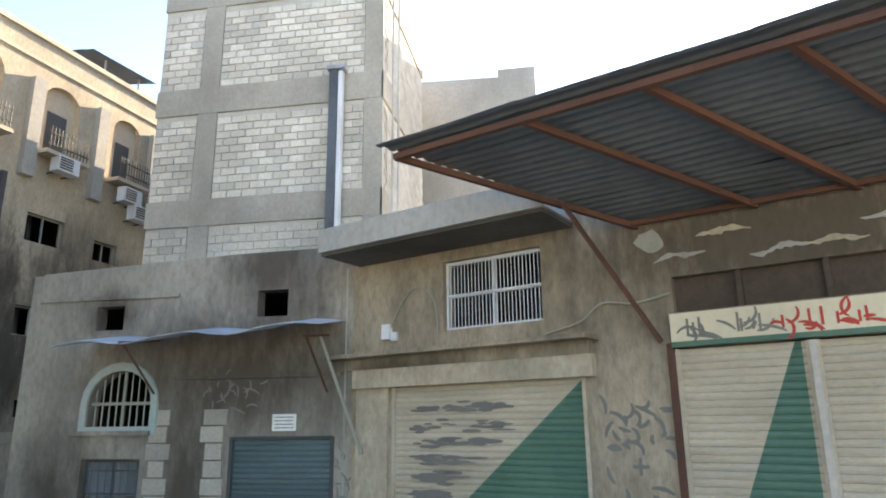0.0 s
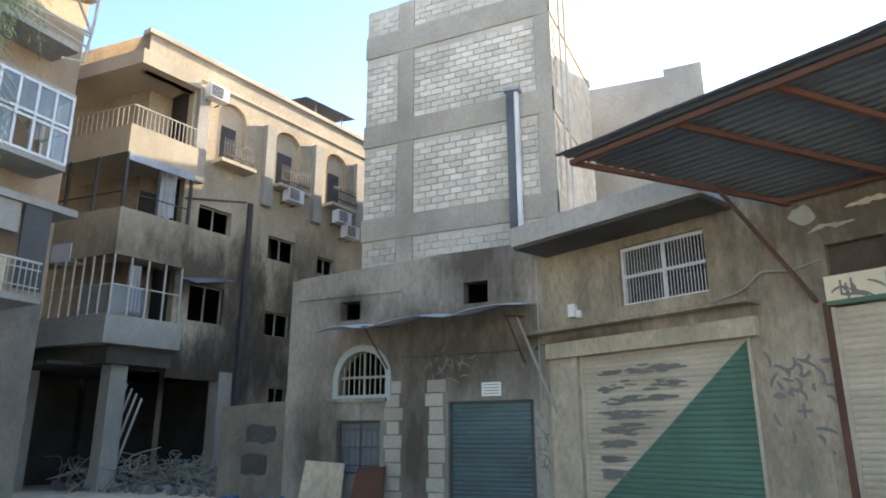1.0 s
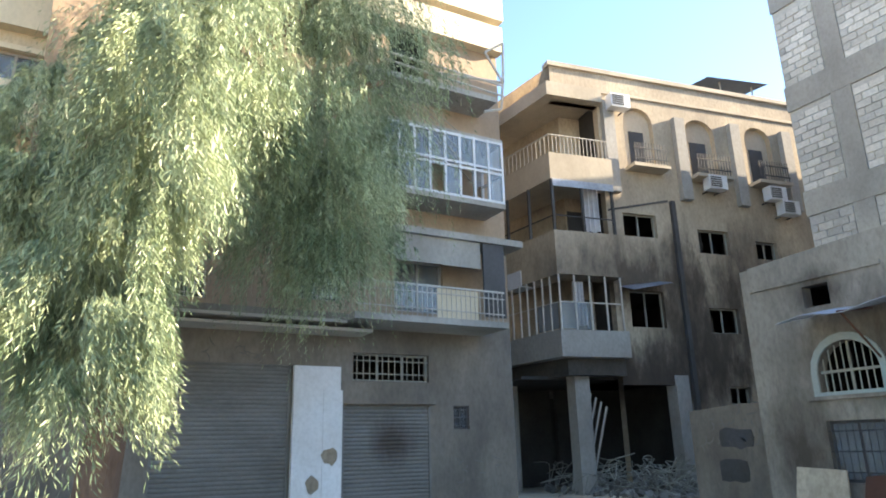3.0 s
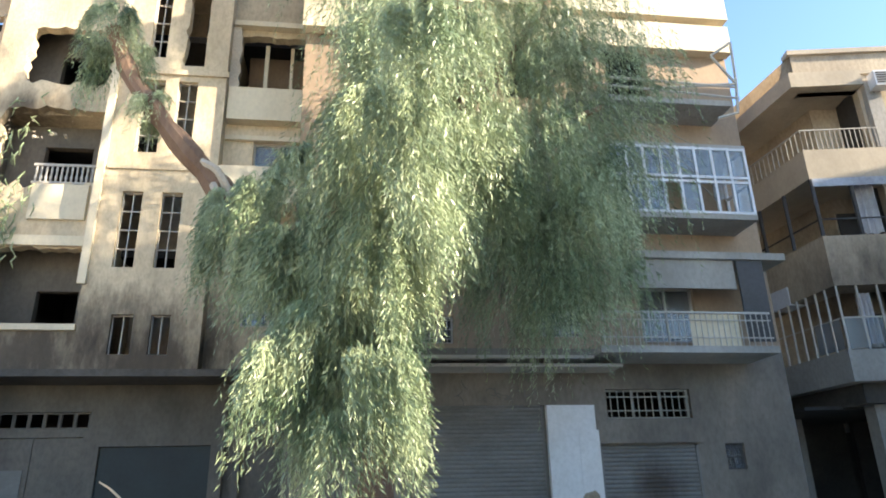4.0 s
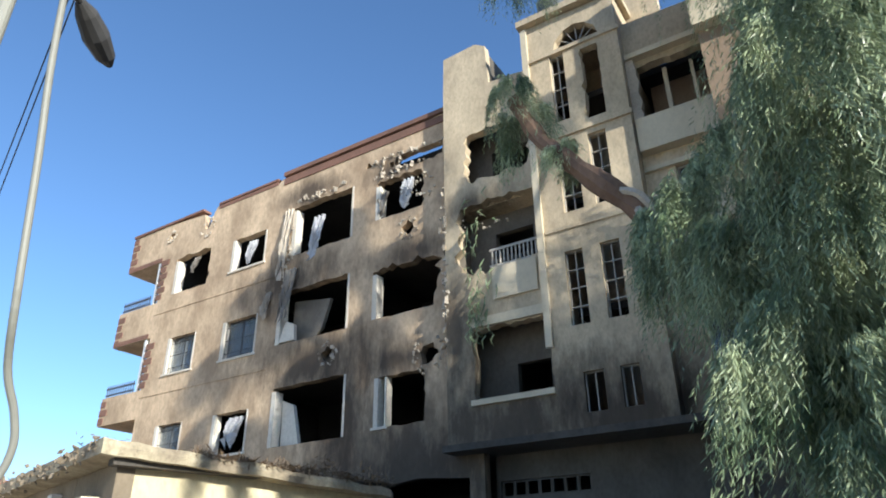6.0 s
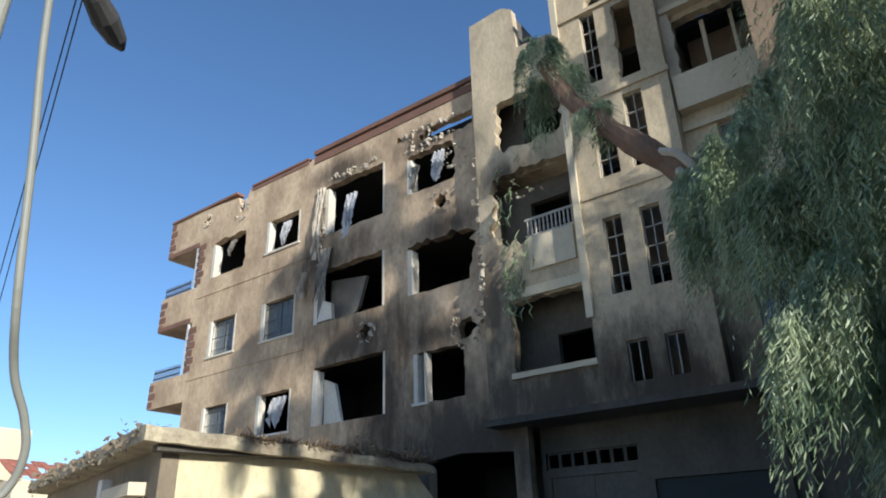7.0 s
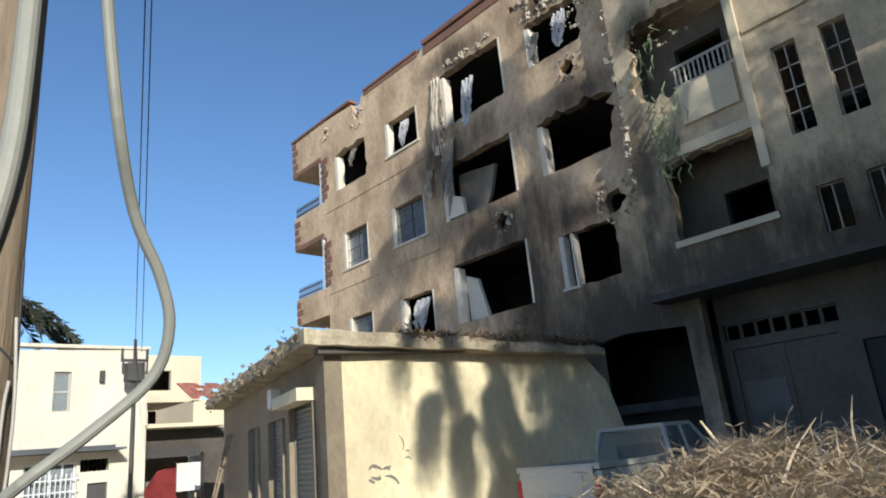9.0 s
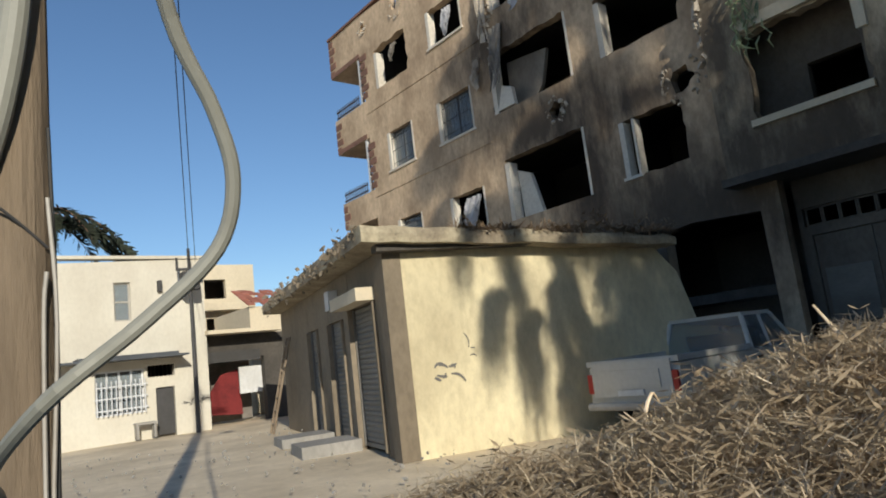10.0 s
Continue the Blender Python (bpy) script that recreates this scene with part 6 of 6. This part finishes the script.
for i in range(33):
    for j in range(33):
        if max(g[i][j].co.z, g[i + 1][j].co.z, g[i + 1][j + 1].co.z, g[i][j + 1].co.z) > 0.02:
            bm.faces.new((g[i][j], g[i + 1][j], g[i + 1][j + 1], g[i][j + 1]))
bmesh.ops.delete(bm, geom=[v for v in bm.verts if not v.link_faces], context="VERTS")
tagged(part("brush_litter", bm, LITTER, None), "matted dry litter under cut branches", "litter", kind="stuff")
bm = bmesh.new()
for k in range(9):
    a = rng.uniform(2.0, 4.2)
    p = Vector((-9.8 + rng.gauss(0, 1.1), -7.2 + rng.gauss(0, 0.9), 0))
    p.z = heap(p.x, p.y) * 0.8
    d = Vector((rng.uniform(-0.7, 0.7), rng.uniform(-0.7, 0.7), rng.uniform(0.3, 0.8)))
    tube(bm, smooth([p, p + d * 0.5, p + d * 0.9 + Vector((0.1, 0.1, -0.05))], 3), [0.014, 0.013, 0.012, 0.01, 0.008, 0.006, 0.003], 5)
for run in (((-10.9, -5.28, 0.9), (-10.9, -5.4, 1.25), (-10.9, -5.64, 1.51), (-10.9, -5.82, 1.63)), ((-10.4, -7.3, 0.85), (-10.4, -7.45, 1.15), (-10.4, -7.58, 1.37)),
            ((-9.0, -8.3, 0.3), (-9.15, -8.5, 0.62), (-9.35, -8.55, 0.8), (-9.5, -8.6, 0.72))):
    pts = smooth(run, 4)
    tube(bm, pts, [0.024 - 0.017 * i / len(pts) for i in range(len(pts))], 6)
tagged(part("dead_branch", bm, DRY, None), "bare dead branches sticking out of brushwood", "branches", kind="stuff")
rng = random.Random(111)
bm = bmesh.new()
debris(bm, [(rng.uniform(-13, -5), rng.uniform(-22, -8.5), 0.0, rng.uniform(0.015, 0.05)) for _ in range(420)], rng)
tagged(part("grit", bm, RUBBLE, None), "scattered stones and grit on the dusty ground", "stones", kind="stuff")

# ---- pepper tree ----
tree = thing("pepper_tree", pose(0, 0, 0), "leafy pepper tree with drooping pale green strands and a broken bough", "tree")
bm = bmesh.new()
tube(bm, smooth([(-13.2, -2.6, -0.1), (-13.1, -2.5, 1.6), (-12.9, -2.3, 3.2), (-12.6, -1.8, 5.2), (-12.5, -1.3, 7.4), (-12.5, -0.9, 9.6)], 4), [0.34 - 0.014 * k for k in range(21)], 12)
part("trunk", bm, BARK, tree)
limbs = [[(-12.9, -2.3, 3.3), (-13.0, -3.8, 5.1), (-13.05, -5.0, 6.2), (-12.95, -6.0, 7.3), (-13.05, -6.9, 8.5), (-13.0, -7.4, 9.6)],
         [(-12.7, -2.0, 4.6), (-11.9, -2.9, 5.3), (-10.8, -3.2, 5.2), (-10.0, -3.3, 4.4)],
         [(-12.6, -1.8, 5.6), (-12.9, -0.4, 6.9), (-13.0, 0.8, 7.9), (-12.9, 1.8, 8.4)],
         [(-12.6, -1.6, 6.4), (-12.0, -2.2, 8.2), (-11.8, -2.7, 9.4)],
         # upper ends of these limbs: out of view, added to carry shading lobes
         [(-12.5, -1.2, 7.6), (-12.6, 0.2, 9.6), (-12.7, 0.8, 11.0), (-13.3, 0.4, 13.0), (-14.0, -0.4, 14.9)],
         [(-12.5, -1.0, 9.0), (-13.1, -2.4, 11.2), (-13.6, -4.6, 13.6), (-13.9, -6.6, 14.8)],
         [(-12.5, -0.9, 9.4), (-12.4, -1.6, 11.8), (-12.2, -2.8, 13.6), (-11.9, -4.0, 14.4)]]
for i, lm in enumerate(limbs):
    bm = bmesh.new()
    pts = smooth(lm, 4)
    r0 = 0.3 if i == 0 else 0.12
    tube(bm, pts, [r0 * (1 - 0.62 * k / len(pts)) * (1 + 0.16 * math.sin(k * 2.3 + i)) for k in range(len(pts))], 9)
    for v in bm.verts:
        v.co += Vector((noise.noise(v.co * 3.0), noise.noise(v.co * 3.0 + Vector((7, 0, 0))), 0)) * 0.05
    part("limb", bm, BARK, tree)
bm = bmesh.new()
for a, b in (((-12.8, -5.3, 6.4), (-12.7, -5.1, 5.5)), ((-12.9, -5.6, 6.9), (-12.85, -5.0, 6.2)), ((-13.0, -4.8, 6.0), (-12.6, -4.6, 5.1))):
    tube(bm, smooth([a, (Vector(a) + Vector(b)) / 2 + Vector((0.1, 0.05, 0.1)), b], 4), [0.07] * 9, 6)
part("torn_bark", bm, CHIP, tree)
lobes = [((-9.95, -3.1, 3.25), (1.05, 0.86, 1.05), 2200), ((-11.2, -2.0, 7.1), (2.0, 2.1, 1.9), 4200), ((-12.6, 0.7, 8.3), (1.6, 1.9, 2.2), 1900), ((-12.9, 0.5, 5.6), (1.3, 1.35, 1.5), 2300), ((-12.1, -2.8, 5.2), (1.1, 0.9, 1.6), 2700), ((-9.1, -2.6, 5.5), (0.85, 0.75, 0.9), 900), ((-13.1, -2.9, 5.0), (0.8, 0.8, 1.3), 1300),
         ((-12.2, -3.8, 6.0), (1.0, 0.8, 1.0), 500), ((-12.4, -0.6, 10.7), (2.0, 2.8, 1.6), 2800), ((-13.0, -7.45, 9.5), (0.45, 0.55, 0.75), 420), ((-10.7, -2.7, 5.1), (1.3, 1.25, 1.1), 1100), ((-12.95, -6.4, 7.9), (0.35, 0.5, 0.45), 150), ((-12.9, -5.0, 6.4), (0.5, 0.6, 0.5), 300),
         # first three lobes: added to shade the shed wall and the truck
         ((-10.0, -2.6, 4.6), (0.8, 0.6, 0.8), 750), ((-8.5, -2.5, 6.3), (0.9, 0.75, 0.9), 560), ((-7.7, -2.4, 6.8), (0.7, 0.6, 0.8), 280), ((-11.3, -3.9, 5.2), (0.8, 0.75, 1.0), 1300), ((-12.6, -4.7, 5.6), (0.7, 0.6, 0.8), 700),
         # high lobes, mostly out of view: added to shade the damaged block
         ((-14.0, -7.3, 14.5), (0.8, 1.2, 0.7), 700), ((-13.1, -5.2, 15.0), (1.2, 1.2, 0.9), 1000), ((-12.0, -4.0, 14.6), (1.2, 1.4, 1.0), 1000),
         ((-12.3, -3.2, 14.3), (1.3, 1.3, 0.9), 1000), ((-12.3, -0.6, 13.4), (0.9, 1.1, 0.8), 500), ((-11.4, -2.2, 12.4), (1.3, 1.3, 1.0), 900), ((-14.1, -0.6, 15.0), (0.8, 1.3, 0.8), 600)]
rng = np.random.default_rng(7)
quads = []
for c, r, count in lobes:
    count = int(count * 0.92)
    clumps = rng.normal(size=(max(4, count // (48 if c[0] < -12.0 else 80)), 3))
    clumps /= np.linalg.norm(clumps, axis=1)[:, None]
    clumps *= rng.uniform(0.5, 1.08, (len(clumps), 1))
    n = 25
    base = clumps[rng.integers(len(clumps), size=count)] + rng.normal(size=(count, 3)) * (0.17 if c[0] < -12.0 and count > 1000 else 0.09)
    p = np.array(c) + base * np.array(r)
    outward = base * np.array([1.0, 1.0, 0.0])
    outward /= np.linalg.norm(outward, axis=1)[:, None] + 1e-6
    ln = rng.uniform(0.45, 1.15, count) * (1.0 if r[2] > 0.65 else 0.55)
    lean = rng.normal(size=(count, 3)) * 0.1
    t = np.linspace(0, 1, n)[None, :, None]
    drop = np.concatenate([0 * t, 0 * t, -0.13 * t - 0.95 * t * t], axis=2)
    q = p[:, None] + outward[:, None] * (0.34 * t * (1 - 0.4 * t)) * ln[:, None, None] + drop * ln[:, None, None] + lean[:, None] * t
    q = q.reshape(-1, 3)
    a = rng.uniform(0, 2 * np.pi, len(q))
    d = np.stack([np.cos(a) * 0.5, np.sin(a) * 0.5, -0.55 - 0.6 * rng.random(len(q))], 1) + 0.35 * np.repeat(outward, n, axis=0)
    d /= np.linalg.norm(d, axis=1)[:, None]
    w = np.cross(d, rng.normal(size=(len(q), 3)))
    w /= np.linalg.norm(w, axis=1)[:, None] + 1e-6
    L, W = rng.uniform(0.07, 0.15, (len(q), 1)), rng.uniform(0.005, 0.0095, (len(q), 1))
    quads.append(np.stack([q, q + d * L * 0.5 + w * W, q + d * L, q + d * L * 0.5 - w * W], 1).reshape(-1, 3))
V = np.concatenate(quads)
F = np.arange(len(V)).reshape(-1, 4)
me = bpy.data.meshes.new("crown")
me.from_pydata(V.tolist(), [], F.tolist())
me.materials.append(LEAF)
crown = new("crown", me)
crown.parent = tree
tagged(crown, kind="stuff")

# dark palm over the lane
palm = thing("palm_tree", pose(-7.7, -31, 0), "dark ragged palm with drooping fronds behind a whitewashed house", "tree")
bm = bmesh.new()
tube(bm, [(0, 0, -0.1), (0.1, 0, 3), (0.0, 0, 7.4)], [0.24, 0.2, 0.17], 10)
part("trunk", bm, BARK, palm)
rng = random.Random(12)
for k in range(15):
    a = k * 6.283 / 15 + rng.uniform(-0.15, 0.15)
    if k < 4:
        a = math.pi + (k - 1.5) * 0.22
    ln, rise = rng.uniform(2.7, 3.3), rng.uniform(0.25, 1.3) if k >= 4 else 0.35 + 0.22 * k
    d = Vector((math.cos(a), math.sin(a), 0))
    spine = smooth([Vector((0, 0, 7.3)) + d * ln * t + Vector((0, 0, rise * 2.2 * t - (rise * 2.2 + 1.1) * t * t)) for t in (0, 0.3, 0.6, 0.85, 1.0)], 8)
    V, F = [], []
    for i, p in enumerate(spine[2:]):
        w = 0.55 * math.sin(math.pi * min(0.93, (i + 4) / len(spine)))
        for sd_ in (-1, 1):
            for j in range(2):
                q = p + d * rng.uniform(-0.05, 0.05)
                tip = q + d.cross(Vector((0, 0, 1))) * sd_ * w * rng.uniform(0.5, 1.0) + d * rng.uniform(0.1, 0.35) + Vector((0, 0, rng.uniform(-0.45, 0.05)))
                mid = (q + tip) / 2
                up = Vector((0, 0, 0.03)) + d * 0.03
                n0 = len(V)
                V += [tuple(q), tuple(mid + up), tuple(tip), tuple(mid - up)]
                F.append((n0, n0 + 1, n0 + 2, n0 + 3))
    me = bpy.data.meshes.new("frond")
    me.from_pydata(V, [], F)
    me.materials.append(LEAF_DARK)
    frond = new("frond", me)
    frond.parent = palm
    bm = bmesh.new()
    tube(bm, spine, [0.035 - 0.03 * i / len(spine) for i in range(len(spine))], 5)
    part("stem", bm, BARK, frond)

# ---- near pole, its cables and lamp ----
pole = thing("utility_pole", pose(-4.78, -8.1, 0), "weathered wooden utility pole with grey cable clipped to it", "pole")
bm = bmesh.new()
tube(bm, [(0.0, 0, -0.3), (0.01, 0.01, 2.0), (0, 0, 4.0), (0.01, 0, 8.8)], [0.15, 0.14, 0.135, 0.11], 20)
part("shaft", bm, WOOD_POLE, pole)
right, near = Vector((-0.78, 0.63, 0)), Vector((0.63, 0.78, 0))
bm = bmesh.new()
run = [(0.13, 0.10, 6.3), (0.13, 0.12, 4.6), (0.13, 0.13, 3.5), (0.12, 0.15, 2.9), (0.07, 0.185, 2.45), (-0.03, 0.2, 2.08), (-0.13, 0.17, 1.72), (-0.2, 0.12, 1.25), (-0.24, 0.1, 0.6), (-0.25, 0.1, -0.05)]
pts = smooth([right * a + near * b + Vector((0, 0, z)) for a, b, z in run], 6)
tube(bm, pts, [0.055] * len(pts), 14)
part("clipped_cable", bm, CABLE, pole, "thick grey hose bound across the pole")
for k in range(3):
    bm = bmesh.new()
    run = [(0.145 + 0.008 * k, 0.03 * k, 2.4 - 0.3 * k), (0.16 + 0.02 * math.sin(k * 2.0), 0.03 * k, 1.6), (0.15, 0.04 * k, 0.8), (0.16, 0.03 * k, -0.05)]
    pts = smooth([right * a + near * b + Vector((0, 0, z)) for a, b, z in run], 4)
    tube(bm, pts, [0.008] * len(pts), 6)
    part("wire", bm, PALE_IRON if k else BLACK, pole)
bm = bmesh.new()
pts = smooth([right * a + near * b + Vector((0, 0, z)) for a, b, z in ((0.15, 0.03, 1.9), (0.09, 0.14, 2.0), (0.0, 0.27, 2.12), (-0.1, 0.15, 2.2))], 5)
tube(bm, pts, [0.006] * len(pts), 5)
part("wire_tie", bm, IRON, pole)
part("crossarm", one((-0.95, 0.2, -0.18, -0.1, 8.35, 8.45)), WOOD_POLE, pole)
lamp = thing("street_lamp", pose(-4.85, -8.05, 6.0), "dark street lamp head on a short arm", "street lamp")
bm = bmesh.new()
tube(bm, smooth([(0, 0, -0.2), (-0.3, -0.2, 0.2), (-0.75, -0.45, 0.3)], 4), [0.03] * 9, 8)
part("arm", bm, IRON, lamp)
bm = bmesh.new()
tube(bm, [(-0.68, -0.42, 0.3), (-0.8, -0.5, 0.28), (-1.0, -0.63, 0.22), (-1.2, -0.75, 0.16), (-1.3, -0.82, 0.14)], [0.05, 0.11, 0.14, 0.1, 0.03], 12)
part("head", bm, IRON, lamp)
bm = bmesh.new()
cab_pts = smooth([(-4.5, -6.5, 6.8), (-4.58, -6.47, 5.2), (-4.66, -6.44, 4.0), (-4.74, -6.42, 3.27), (-4.82, -6.41, 2.52), (-4.94, -6.56, 2.18), (-5.05, -6.61, 1.98), (-5.1, -6.64, 1.81), (-5.07, -6.7, 1.64), (-4.9, -6.76, 1.47), (-4.69, -6.81, 1.3), (-4.62, -7.3, 1.12), (-4.7, -7.85, 1.0), (-4.76, -7.97, 0.7)], 6)
tube(bm, cab_pts, [0.02] * len(cab_pts), 10)
tagged(part("hanging_cable", bm, CABLE, None), "thick grey cable hanging in a loop from a pole", "cable")
# distant pole with a bracket and overhead wires
fp = thing("utility_pole", pose(-11.4, -26.3, 0), "thin lane pole carrying overhead wires", "pole")
bm = bmesh.new()
rod(bm, (0, 0, -0.1), (0, 0, 5.6), 0.07, 0.05, 8)
part("shaft", bm, IRON, fp)
part("bracket", one((-0.4, 0.4, -0.04, 0.04, 4.9, 4.98), (-0.4, -0.34, -0.04, 0.04, 4.98, 5.3), (0.34, 0.4, -0.04, 0.04, 4.98, 5.3), (-0.25, 0.25, -0.2, 0.2, 4.3, 4.85)), IRON, fp)
for k in range(2):
    bm = bmesh.new()
    a, b = Vector((-5.5 + 0.05 * k, -8.24, 8.45)), Vector((-11.4 + 0.2 * (k - 1), -26.3, 5.2))
    pts = [a.lerp(b, t / 14) - Vector((0, 0, 0.12 * 4 * (t / 14) * (1 - t / 14))) for t in range(15)]
    tube(bm, pts, [0.010] * 15, 5)
    tagged(part("overhead_wire", bm, BLACK, None), "thin dark overhead wire", "wire", "overhead wires")
# rubbish by the low house
o = tagged(part("white_board", wall([(0, 0), (1.0, 0), (0.96, 0.85), (0.05, 0.9)], y0=0, y1=0.04), LINTEL, None), "pale board leaning against a low house", "board")
o.matrix_basis = pose(-10.4, 8.9, 0, -12, 0, 4)
o = tagged(part("brown_board", wall([(0, 0), (0.8, 0), (0.75, 0.8), (0.1, 0.75)], y0=0, y1=0.05), RUST, None), "brown scrap board leaning on a wall", "board")
o.matrix_basis = pose(-9.2, 8.95, 0, -10, 0, -5)
rng = random.Random(131)
bm = bmesh.new()
debris(bm, [(rng.uniform(-12.8, -10.4), rng.uniform(8.6, 9.5), 0.0, rng.uniform(0.08, 0.28)) for _ in range(13)], rng)
tagged(part("blue_rubbish", bm, BLUE_RAG, None), "blue plastic scraps on the ground", "rubbish", kind="stuff")
